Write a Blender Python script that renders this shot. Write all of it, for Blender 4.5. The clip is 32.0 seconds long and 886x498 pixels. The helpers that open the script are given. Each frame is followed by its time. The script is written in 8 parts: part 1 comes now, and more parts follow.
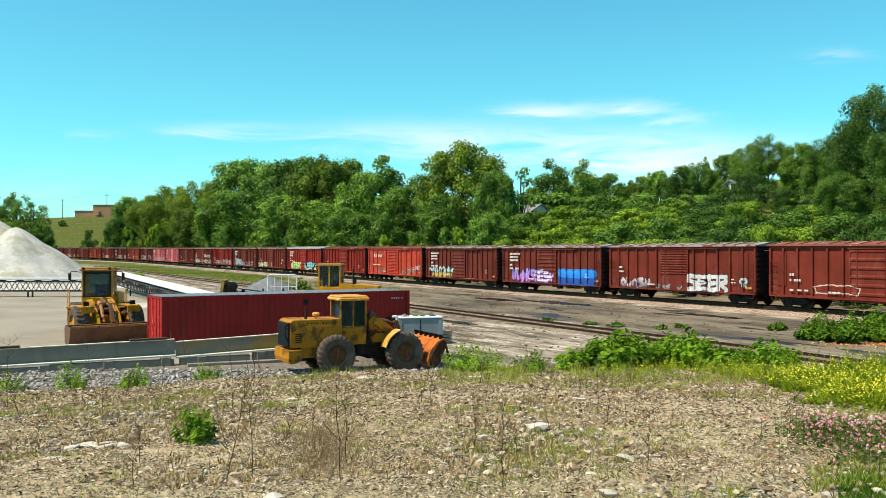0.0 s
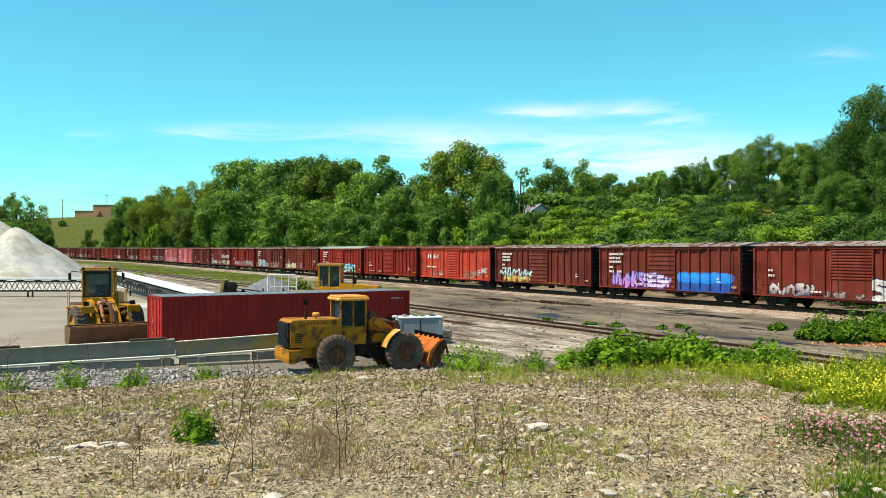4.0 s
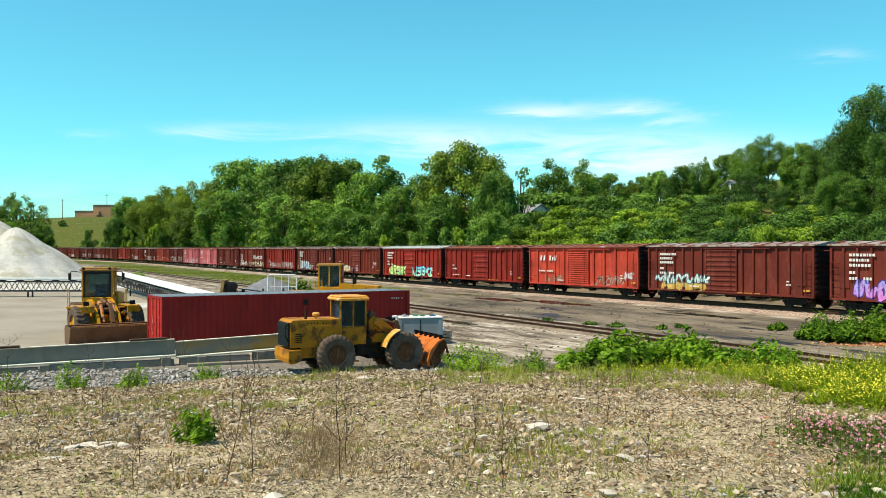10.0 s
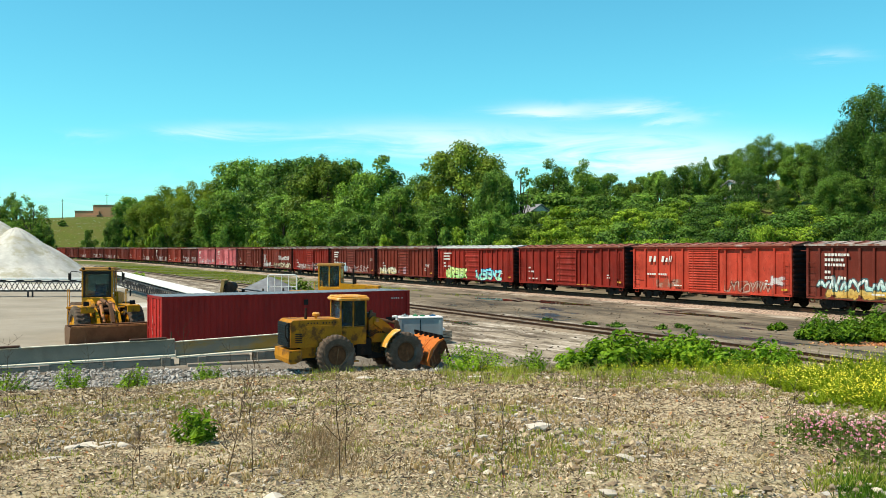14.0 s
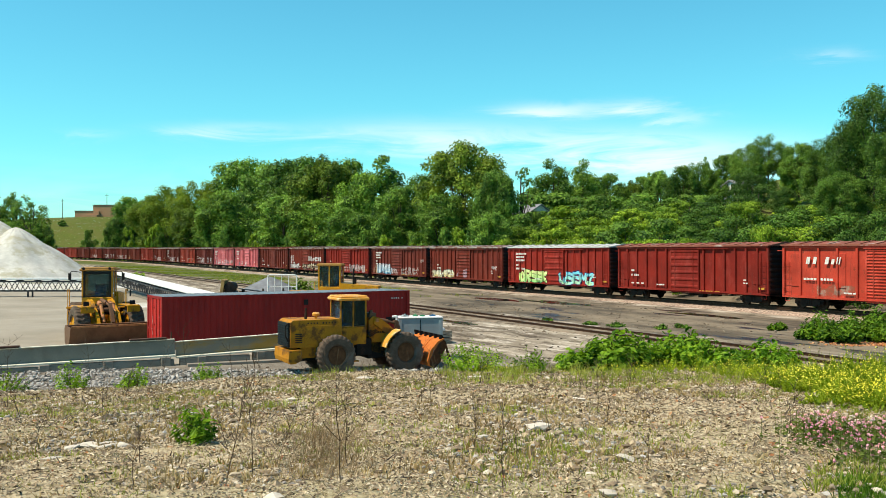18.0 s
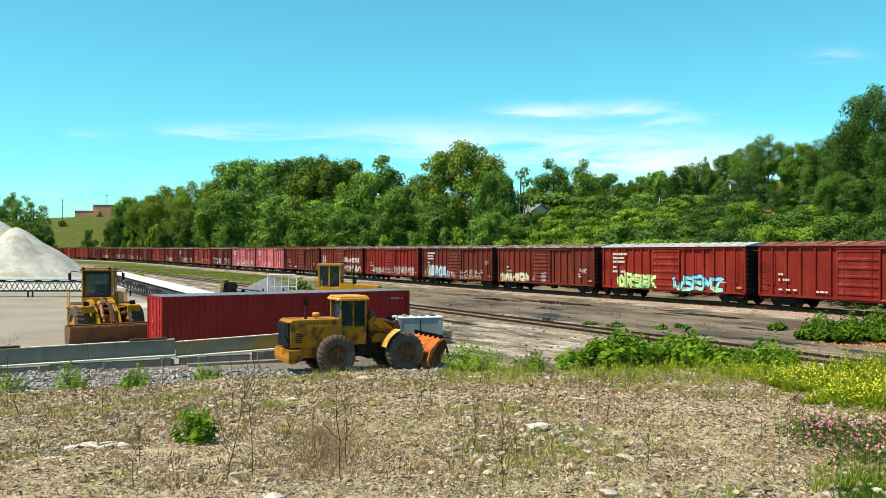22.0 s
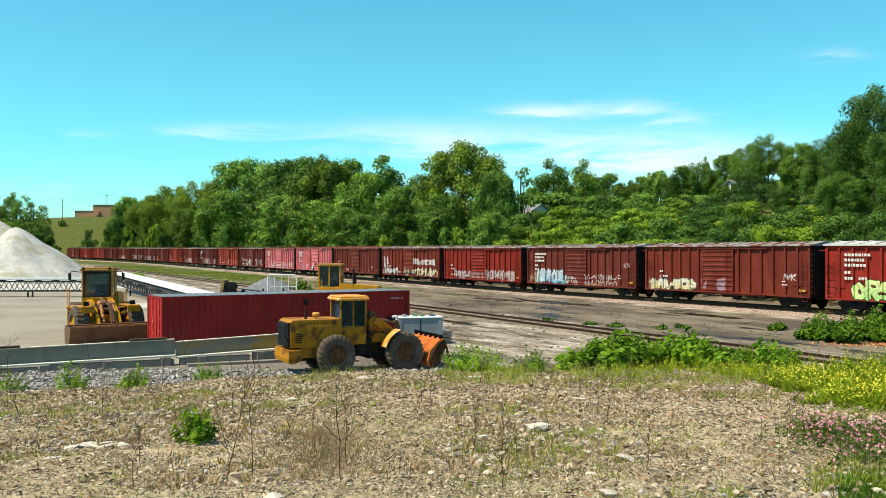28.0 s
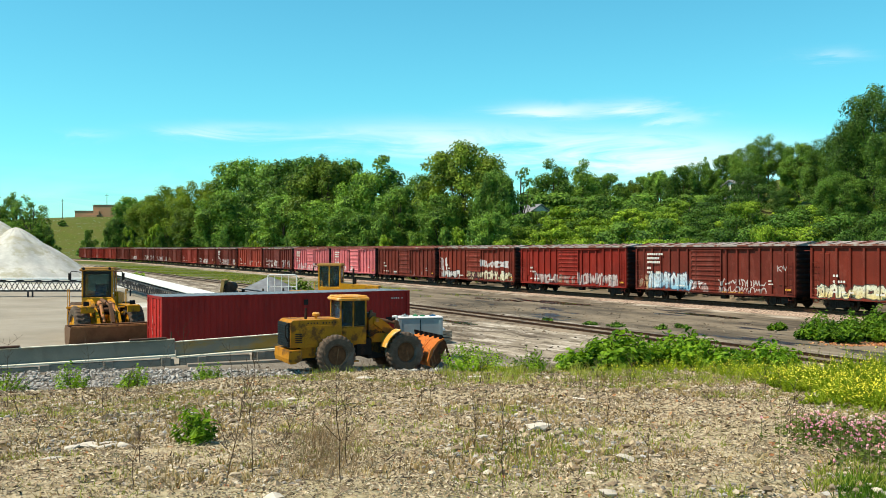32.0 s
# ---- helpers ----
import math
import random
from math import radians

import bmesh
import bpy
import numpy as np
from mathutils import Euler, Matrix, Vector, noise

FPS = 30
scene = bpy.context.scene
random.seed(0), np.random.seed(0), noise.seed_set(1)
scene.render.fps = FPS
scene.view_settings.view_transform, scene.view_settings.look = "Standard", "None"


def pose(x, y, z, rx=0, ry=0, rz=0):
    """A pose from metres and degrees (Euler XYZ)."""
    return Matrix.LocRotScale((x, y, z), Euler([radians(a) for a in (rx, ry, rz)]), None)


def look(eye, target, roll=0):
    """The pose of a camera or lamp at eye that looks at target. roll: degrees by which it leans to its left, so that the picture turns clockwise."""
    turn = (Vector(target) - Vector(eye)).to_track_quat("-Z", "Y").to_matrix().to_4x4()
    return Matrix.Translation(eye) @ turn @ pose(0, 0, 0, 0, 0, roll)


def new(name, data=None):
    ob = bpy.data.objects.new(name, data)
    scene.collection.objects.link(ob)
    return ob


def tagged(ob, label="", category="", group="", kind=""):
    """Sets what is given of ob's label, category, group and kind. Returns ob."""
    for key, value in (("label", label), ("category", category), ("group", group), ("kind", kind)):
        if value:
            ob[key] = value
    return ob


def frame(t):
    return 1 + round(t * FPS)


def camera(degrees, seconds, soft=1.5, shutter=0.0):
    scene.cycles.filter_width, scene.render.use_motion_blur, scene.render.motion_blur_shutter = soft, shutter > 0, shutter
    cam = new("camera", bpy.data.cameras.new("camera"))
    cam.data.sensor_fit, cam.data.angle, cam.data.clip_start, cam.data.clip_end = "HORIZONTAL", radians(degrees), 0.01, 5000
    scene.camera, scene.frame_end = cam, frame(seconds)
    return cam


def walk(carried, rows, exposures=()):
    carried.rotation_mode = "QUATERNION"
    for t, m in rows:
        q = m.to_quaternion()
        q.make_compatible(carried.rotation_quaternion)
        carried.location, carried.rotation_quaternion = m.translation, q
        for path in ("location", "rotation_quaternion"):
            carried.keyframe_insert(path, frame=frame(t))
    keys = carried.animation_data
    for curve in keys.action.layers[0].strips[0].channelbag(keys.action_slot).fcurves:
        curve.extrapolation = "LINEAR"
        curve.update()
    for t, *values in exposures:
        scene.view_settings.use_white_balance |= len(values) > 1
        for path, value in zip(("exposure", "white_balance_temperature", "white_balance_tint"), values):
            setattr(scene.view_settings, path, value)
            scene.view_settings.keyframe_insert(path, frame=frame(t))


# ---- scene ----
# ---------------------------------------------------------------- camera
EYE = (0.0, 0.0, 3.97)
cam = camera(51.2, 32.0, soft=0.75)
walk(cam, [(0.0, look(EYE, (0, 100, 3.97))), (32.0, look(EYE, (0, 100, 3.97)))],
     exposures=[(0.0, 0.32), (32.0, 0.32)])

# ---------------------------------------------------------------- world, sun
SUN_EL, SUN_DIR = radians(56), Vector((-0.93, -0.36, 0)).normalized()
world = bpy.data.worlds.new("sky")
scene.world = world
world.use_nodes = True
wn, wl = world.node_tree.nodes, world.node_tree.links
wn.clear()
w_out = wn.new("ShaderNodeOutputWorld")
w_bg = wn.new("ShaderNodeBackground")
w_sky = wn.new("ShaderNodeTexSky")
w_sky.sky_type = "NISHITA"
w_sky.sun_disc = False
w_sky.sun_elevation = SUN_EL
w_sky.sun_rotation = math.atan2(SUN_DIR.x, SUN_DIR.y)
w_sky.air_density, w_sky.dust_density, w_sky.ozone_density = 1.0, 0.4, 1.5
w_bg.inputs[1].default_value = 0.125
w_tint = wn.new("ShaderNodeMix")
w_tint.data_type, w_tint.blend_type = "RGBA", "MULTIPLY"
w_tint.inputs[0].default_value = 1.0
w_tint.inputs[7].default_value = (0.42, 1.16, 1.10, 1)
w_co = wn.new("ShaderNodeTexCoord")
w_sep = wn.new("ShaderNodeSeparateXYZ")
wl.new(w_co.outputs["Generated"], w_sep.inputs[0])
# thin cirrus: noise stretched sideways, thickest in a long veil low over the wooded hill


def w_math(op, a, b=0.0, c=0.0):
    n = wn.new("ShaderNodeMath")
    n.operation = op
    for i, v in enumerate((a, b, c)):
        if isinstance(v, (int, float)):
            n.inputs[i].default_value = v
        else:
            wl.new(v, n.inputs[i])
    return n.outputs[0]


def w_veil(u0, v0, su, sv, k=1.0):
    """A soft elongated patch round the bearing u0 and the height v0 (both as tangents)."""
    a = w_math("DIVIDE", w_math("SUBTRACT", w_u, u0), su)
    b = w_math("DIVIDE", w_math("SUBTRACT", w_v, v0), sv)
    r = w_math("ADD", w_math("MULTIPLY", a, a), w_math("MULTIPLY", b, b))
    return w_math("MULTIPLY", w_math("EXPONENT", w_math("MULTIPLY", r, -1.0)), k)


w_y = w_math("MAXIMUM", w_sep.outputs[1], 0.15)
w_u = w_math("DIVIDE", w_sep.outputs[0], w_y)
w_v = w_math("DIVIDE", w_sep.outputs[2], w_y)
w_map = wn.new("ShaderNodeMapping")
w_map.inputs["Scale"].default_value = (4.0, 4.0, 26.0)
w_map.inputs["Location"].default_value = (1.35, 0.4, 0.92)
wl.new(w_co.outputs["Generated"], w_map.inputs[0])
w_noise = wn.new("ShaderNodeTexNoise")
w_noise.inputs["Scale"].default_value = 1.8
w_noise.inputs["Detail"].default_value = 8
w_noise.inputs["Roughness"].default_value = 0.6
w_noise.inputs["Distortion"].default_value = 1.1
wl.new(w_map.outputs[0], w_noise.inputs["Vector"])
w_ramp = wn.new("ShaderNodeMapRange")
w_ramp.inputs[1].default_value, w_ramp.inputs[2].default_value = 0.28, 0.62
wl.new(w_noise.outputs[0], w_ramp.inputs[0])
w_off = w_math("SUBTRACT", w_noise.outputs[0], 0.5)
w_u = w_math("ADD", w_u, w_math("MULTIPLY", w_off, 0.16))
w_v = w_math("ADD", w_v, w_math("MULTIPLY", w_off, 0.035))
w_sum = w_veil(0.125, 0.151, 0.050, 0.0075, 1.5)
for row in ((0.215, 0.153, 0.040, 0.007, 1.3), (0.265, 0.142, 0.030, 0.006, 0.8), (-0.03, 0.126, 0.11, 0.014, 0.9), (-0.235, 0.129, 0.065, 0.007, 0.9), (0.24, 0.098, 0.19, 0.026, 1.5),
            (0.12, 0.115, 0.16, 0.016, 0.8), (0.422, 0.209, 0.032, 0.006, 0.8), (-0.39, 0.123, 0.03, 0.005, 0.5), (0.0, 0.02, 0.9, 0.05)):
    w_sum = w_math("ADD", w_sum, w_veil(*row))
w_mul = wn.new("ShaderNodeMath")
w_mul.operation, w_mul.use_clamp = "MULTIPLY", True
wl.new(w_ramp.outputs[0], w_mul.inputs[0])
wl.new(w_math("MULTIPLY", w_sum, 0.50), w_mul.inputs[1])
w_cloud = wn.new("ShaderNodeMix")
w_cloud.data_type = "RGBA"
w_cloud.inputs[7].default_value = (6.6, 7.3, 7.4, 1)
wl.new(w_sky.outputs[0], w_tint.inputs[6])
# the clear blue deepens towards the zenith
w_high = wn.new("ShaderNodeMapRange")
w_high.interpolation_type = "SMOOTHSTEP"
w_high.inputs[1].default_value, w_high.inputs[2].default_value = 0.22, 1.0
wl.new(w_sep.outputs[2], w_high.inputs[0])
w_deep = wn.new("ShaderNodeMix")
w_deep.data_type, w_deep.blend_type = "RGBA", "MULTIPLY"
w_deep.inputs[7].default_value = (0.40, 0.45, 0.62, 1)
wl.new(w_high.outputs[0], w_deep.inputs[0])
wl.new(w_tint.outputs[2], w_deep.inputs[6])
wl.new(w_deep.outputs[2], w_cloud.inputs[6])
wl.new(w_mul.outputs[0], w_cloud.inputs[0])
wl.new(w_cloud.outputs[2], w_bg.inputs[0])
wl.new(w_bg.outputs[0], w_out.inputs[0])

sun_data = bpy.data.lights.new("sun", "SUN")
sun_data.energy, sun_data.angle, sun_data.color = 5.0, radians(0.55), (1.0, 0.87, 0.68)
sun = new("sun", sun_data)
sun.matrix_world = look((SUN_DIR.x * 50, SUN_DIR.y * 50, math.tan(SUN_EL) * 50), (0, 0, 0))


# ---------------------------------------------------------------- materials
def shader(name):
    m = bpy.data.materials.new(name)
    m.use_nodes = True
    return m, m.node_tree, m.node_tree.nodes["Principled BSDF"]


def node(nt, kind, **kw):
    n = nt.nodes.new(kind)
    for k, v in kw.items():
        n.inputs[k.replace("_", " ")].default_value = v
    return n


def feed(nt, value, socket):
    if isinstance(value, bpy.types.NodeSocket):
        nt.links.new(value, socket)
    else:
        socket.default_value = value


def calc(nt, op, a, b=0.0, c=0.0, clamp=False):
    n = nt.nodes.new("ShaderNodeMath")
    n.operation, n.use_clamp = op, clamp
    for i, v in enumerate((a, b, c)):
        feed(nt, v, n.inputs[i])
    return n.outputs[0]


def mix(nt, fac, a, b, blend="MIX"):
    n = nt.nodes.new("ShaderNodeMix")
    n.data_type, n.blend_type = "RGBA", blend
    for v, i in ((fac, 0), (a, 6), (b, 7)):
        if isinstance(v, tuple):
            v = (*v[:3], 1)
        feed(nt, v, n.inputs[i])
    return n.outputs[2]


def span(nt, v, lo, hi, a=0.0, b=1.0):
    n = nt.nodes.new("ShaderNodeMapRange")
    feed(nt, v, n.inputs[0])
    for i, x in enumerate((lo, hi, a, b)):
        n.inputs[i + 1].default_value = x
    return n.outputs[0]


def coords(nt, where="Object"):
    if where == "World":
        return nt.nodes.new("ShaderNodeNewGeometry").outputs["Position"]
    return nt.nodes.new("ShaderNodeTexCoord").outputs[where]


def noise_of(nt, vec, scale, detail=4.0, rough=0.55, stretch=None, colour=False):
    if stretch:
        m = nt.nodes.new("ShaderNodeMapping")
        m.inputs["Scale"].default_value = stretch
        nt.links.new(vec, m.inputs[0])
        vec = m.outputs[0]
    n = nt.nodes.new("ShaderNodeTexNoise")
    n.inputs["Scale"].default_value = scale
    n.inputs["Detail"].default_value = detail
    n.inputs["Roughness"].default_value = rough
    nt.links.new(vec, n.inputs["Vector"])
    return n.outputs[1 if colour else 0]


def bumped(nt, bsdf, height, strength, distance):
    b = node(nt, "ShaderNodeBump", Strength=strength, Distance=distance)
    nt.links.new(height, b.inputs["Height"])
    nt.links.new(b.outputs[0], bsdf.inputs["Normal"])


def shade(col, k):
    return tuple(min(1.0, c * k) for c in col[:3])


def mat(name, col, vary=0.35, scale=2.0, fine=30.0, rough=0.7, metal=0.0, bump=0.15, stain=None, stain_at=0.6,
        stain_scale=1.5, stretch=None, rand=0.0, where="Object"):
    """Paint, metal, wood or stone: two scales of grain, stains and a little relief."""
    m, nt, b = shader(name)
    v = coords(nt, where)
    big = noise_of(nt, v, scale, 5, 0.6, stretch)
    small = noise_of(nt, v, fine, 3, 0.6)
    c = mix(nt, span(nt, big, 0.3, 0.7), shade(col, 1 - vary), shade(col, 1 + vary * 0.6))
    c = mix(nt, span(nt, small, 0.25, 0.75, 0, 0.5), c, shade(col, 1 - vary), "MIX")
    if stain:
        s = noise_of(nt, v, stain_scale, 8, 0.65, stretch)
        c = mix(nt, span(nt, s, stain_at - 0.03, stain_at + 0.07), c, stain)
    if rand:
        r = nt.nodes.new("ShaderNodeObjectInfo").outputs["Random"]
        c = mix(nt, 1.0, c, mix(nt, r, (1 - rand,) * 3, (1 + rand,) * 3), "MULTIPLY")
    nt.links.new(c, b.inputs["Base Color"])
    nt.links.new(span(nt, small, 0.2, 0.8, max(0.05, rough - 0.1), min(1, rough + 0.12)), b.inputs["Roughness"])
    b.inputs["Metallic"].default_value = metal
    b.inputs["Specular IOR Level"].default_value = 0.22
    if bump:
        bumped(nt, b, small, bump, 0.01)
    return m


def leaf_mat(name, col_a, col_b, trans=0.35, big=0.42):
    """Foliage: every leaf its own tone, clumps lighter and darker, some light coming through."""
    m, nt, b = shader(name)
    isle = nt.nodes.new("ShaderNodeNewGeometry").outputs["Random Per Island"]
    v = coords(nt)
    n = noise_of(nt, v, big, 3, 0.6)
    r = nt.nodes.new("ShaderNodeObjectInfo").outputs["Random"]
    c = mix(nt, span(nt, calc(nt, "ADD", calc(nt, "MULTIPLY", isle, 0.26), calc(nt, "MULTIPLY", n, 1.0)), 0.43, 0.86), col_a, col_b)
    c = mix(nt, 1.0, c, mix(nt, r, (0.66, 0.70, 0.66), (1.34, 1.26, 1.1)), "MULTIPLY")
    nt.links.new(c, b.inputs["Base Color"])
    b.inputs["Roughness"].default_value = 0.55
    b.inputs["Specular IOR Level"].default_value = 0.15
    t = nt.nodes.new("ShaderNodeBsdfTranslucent")
    nt.links.new(mix(nt, 1.0, c, (1.5, 1.5, 0.6), "MULTIPLY"), t.inputs[0])
    ms = nt.nodes.new("ShaderNodeMixShader")
    ms.inputs[0].default_value = trans
    nt.links.new(b.outputs[0], ms.inputs[1])
    nt.links.new(t.outputs[0], ms.inputs[2])
    nt.links.new(ms.outputs[0], nt.nodes["Material Output"].inputs[0])
    return m


def graffiti_over(nt, c, v, region):
    """Spray paint over the colour c inside one rectangle of the car's side: ragged, in letter-like cells with outlines."""
    x0, x1, z0, z1, fill_a, fill_b, line, seed, cover = region
    sep = nt.nodes.new("ShaderNodeSeparateXYZ")
    wob = noise_of(nt, v, 1.3, 3, 0.6, colour=True)
    off = nt.nodes.new("ShaderNodeVectorMath")
    off.operation = "MULTIPLY_ADD"
    nt.links.new(wob, off.inputs[0])
    off.inputs[1].default_value = (0.9, 0, 0.7)
    off.inputs[2].default_value = (-0.45, 0, -0.35)
    add = nt.nodes.new("ShaderNodeVectorMath")
    add.operation = "ADD"
    nt.links.new(v, add.inputs[0])
    nt.links.new(off.outputs[0], add.inputs[1])
    nt.links.new(add.outputs[0], sep.inputs[0])
    raw = nt.nodes.new("ShaderNodeSeparateXYZ")
    nt.links.new(v, raw.inputs[0])
    d = calc(nt, "MINIMUM", calc(nt, "SUBTRACT", sep.outputs[0], x0), calc(nt, "SUBTRACT", x1, sep.outputs[0]))
    d = calc(nt, "MINIMUM", d, calc(nt, "MINIMUM", calc(nt, "SUBTRACT", sep.outputs[2], z0), calc(nt, "SUBTRACT", z1, sep.outputs[2])))
    near_side = calc(nt, "LESS_THAN", raw.outputs[1], -1.0)
    mp = nt.nodes.new("ShaderNodeMapping")
    mp.inputs["Location"].default_value = (seed * 3.7, 0, seed * 1.9)
    mp.inputs["Scale"].default_value = (1.15, 0, 0.5)
    nt.links.new(add.outputs[0], mp.inputs[0])
    cell = nt.nodes.new("ShaderNodeTexVoronoi")
    cell.feature = "DISTANCE_TO_EDGE"
    cell.inputs["Scale"].default_value = 1.0
    nt.links.new(mp.outputs[0], cell.inputs["Vector"])
    cell.inputs["Randomness"].default_value = 0.8
    cid = nt.nodes.new("ShaderNodeTexVoronoi")
    cid.inputs["Randomness"].default_value = 0.8
    cid.inputs["Scale"].default_value = 1.0
    nt.links.new(mp.outputs[0], cid.inputs["Vector"])
    tone = nt.nodes.new("ShaderNodeSeparateColor")
    nt.links.new(cid.outputs["Color"], tone.inputs[0])
    streak = noise_of(nt, v, 3.0, 3, 0.6)
    paint = mix(nt, span(nt, calc(nt, "ADD", calc(nt, "MULTIPLY", tone.outputs[0], 0.6), calc(nt, "MULTIPLY", streak, 0.5)), 0.35, 0.7), fill_a, fill_b)
    up = span(nt, calc(nt, "ADD", sep.outputs[2], calc(nt, "MULTIPLY", streak, 0.8)), z0 + 0.6, z1 + 0.2)
    paint = mix(nt, calc(nt, "MULTIPLY", up, 0.5), paint, fill_b)
    bend = calc(nt, "ABSOLUTE", calc(nt, "SUBTRACT", noise_of(nt, mp.outputs[0], 1.9, 1, 0.4), 0.5))
    paint = mix(nt, span(nt, bend, 0.012, 0.03, 0.85, 0), paint, line)
    paint = mix(nt, span(nt, cell.outputs["Distance"], 0.045, 0.06, 1, 0), paint, line)
    paint = mix(nt, span(nt, d, 0.07, 0.10, 0.8, 0), paint, line)
    on = calc(nt, "MULTIPLY", span(nt, d, 0.0, 0.05), near_side)
    on = calc(nt, "MULTIPLY", on, calc(nt, "LESS_THAN", tone.outputs[1], cover))
    worn = span(nt, noise_of(nt, v, 7.0, 5, 0.75), 0.36, 0.56, 0.25, 0.95)
    return mix(nt, calc(nt, "MULTIPLY", on, worn), c, paint)


# pen paths of block letters and of loose spray shapes, in a unit cell
PEN = {
    "S": [(1, .95), (.1, 1), (0, .6), (1, .45), (.95, .02), (0, 0)], "E": [(1, 1), (0, 1), (0, 0), (1, 0), None, (0, .5), (.8, .5)],
    "R": [(0, 0), (0, 1), (.9, 1), (.95, .55), (.1, .5), (1, 0)], "K": [(.05, 1), (0, 0), None, (1, 1), (.1, .5), (1, 0)],
    "M": [(0, 0), (.1, 1), (.5, .4), (.9, 1), (1, 0)], "Z": [(0, 1), (1, 1), (.1, 0), (1, 0)],
    "O": [(.2, 0), (0, .6), (.4, 1), (.95, .6), (.8, .05), (.2, 0)], "hook": [(0, 1), (.15, .1), (.7, 0), (1, .5)],
    "bolt": [(0, .2), (.35, 1), (.6, .1), (1, .9)], "arch": [(0, 0), (.05, .8), (.5, 1), (.95, .8), (1, 0)], "fork": [(0, 1), (.45, .35), (.5, 0), None, (.95, 1), (.45, .35)],
    "comb": [(0, 1), (.05, 0), None, (.45, .9), (.5, .05), None, (.95, 1), (1, 0)], "wave": [(0, .3), (.3, .8), (.6, .2), (1, .7)], "skull": [(.25, 0), (.3, .35), (0, .6), (.2, 1), (.8, 1), (1, .6), (.7, .35), (.75, 0)],
    "bar": [(0, .5), (1, .5)], "box": [(0, 0), (0, 1), (1, 1), (1, 0), (0, 0)], "loaf": [(.05, 0), (0, .7), (.2, .85), (.8, 1), (1, .75), (.97, .05), (.05, 0)],
}
LOOSE = ("hook", "bolt", "arch", "fork", "comb", "wave", "loaf")


def strokes_over(nt, c, v, piece):
    """Sprayed letters over the colour c: thick pen strokes with a dark rim, graded from foot to head."""
    x0, x1, z0, z1, word, pen, low, high, line, seed = piece
    rng = random.Random(seed)
    cells = [rng.choice(LOOSE) for _ in range(word)] if isinstance(word, int) else list(word)
    wob = noise_of(nt, v, 1.6, 2, 0.5, colour=True)
    off = nt.nodes.new("ShaderNodeVectorMath")
    off.operation = "MULTIPLY_ADD"
    nt.links.new(wob, off.inputs[0])
    off.inputs[1].default_value, off.inputs[2].default_value = (0.34, 0, 0.34), (-0.17, 0, -0.17)
    add = nt.nodes.new("ShaderNodeVectorMath")
    nt.links.new(v, add.inputs[0])
    nt.links.new(off.outputs[0], add.inputs[1])
    flat = nt.nodes.new("ShaderNodeVectorMath")
    flat.operation = "MULTIPLY"
    nt.links.new(add.outputs[0], flat.inputs[0])
    flat.inputs[1].default_value = (1, 0, 1)
    step = (x1 - x0) / len(cells)
    best = None
    for k, ch in enumerate(cells):
        u0, w = x0 + k * step + pen * 0.9, step - pen * 1.6
        lift, tall = (0, 1) if isinstance(word, str) else (rng.uniform(0, .12), rng.uniform(.82, 1.0))
        lo, hi = z0 + pen + lift * (z1 - z0), z0 + (z1 - z0) * tall - pen
        path = PEN[ch]
        for p, q in zip(path, path[1:]):
            if p is None or q is None:
                continue
            a = Vector((u0 + p[0] * w, 0, lo + p[1] * (hi - lo)))
            d = Vector((u0 + q[0] * w, 0, lo + q[1] * (hi - lo))) - a
            pa = nt.nodes.new("ShaderNodeVectorMath")
            pa.operation = "SUBTRACT"
            nt.links.new(flat.outputs[0], pa.inputs[0])
            pa.inputs[1].default_value = a
            dot = nt.nodes.new("ShaderNodeVectorMath")
            dot.operation = "DOT_PRODUCT"
            nt.links.new(pa.outputs[0], dot.inputs[0])
            dot.inputs[1].default_value = d / max(d.length_squared, 1e-4)
            h = calc(nt, "MAXIMUM", calc(nt, "MINIMUM", dot.outputs["Value"], 1.0), 0.0)
            foot = nt.nodes.new("ShaderNodeVectorMath")
            foot.operation = "SCALE"
            foot.inputs[0].default_value = d
            nt.links.new(h, foot.inputs["Scale"])
            back = nt.nodes.new("ShaderNodeVectorMath")
            back.operation = "SUBTRACT"
            nt.links.new(pa.outputs[0], back.inputs[0])
            nt.links.new(foot.outputs[0], back.inputs[1])
            ln = nt.nodes.new("ShaderNodeVectorMath")
            ln.operation = "LENGTH"
            nt.links.new(back.outputs[0], ln.inputs[0])
            best = ln.outputs["Value"] if best is None else calc(nt, "MINIMUM", best, ln.outputs["Value"])
    sep = nt.nodes.new("ShaderNodeSeparateXYZ")
    nt.links.new(v, sep.inputs[0])
    near_side = calc(nt, "LESS_THAN", sep.outputs[1], -1.0)
    streak = noise_of(nt, v, 2.4, 4, 0.65)
    up = span(nt, calc(nt, "ADD", sep.outputs[2], calc(nt, "MULTIPLY", streak, 0.9)), z0 + 0.55, z1 + 0.25)
    paint = mix(nt, up, low, high)
    paint = mix(nt, span(nt, noise_of(nt, v, 1.1, 2, 0.5), 0.5, 0.62, 0, 0.6), paint, shade(high, 1.25))
    paint = mix(nt, span(nt, best, pen * 0.86, pen), paint, line)
    worn = span(nt, noise_of(nt, v, 6.0, 5, 0.75), 0.34, 0.52, 0.35, 0.97)
    on = calc(nt, "MULTIPLY", calc(nt, "MULTIPLY", span(nt, best, pen + 0.05, pen + 0.085, 1, 0), near_side), worn)
    return mix(nt, on, c, paint)


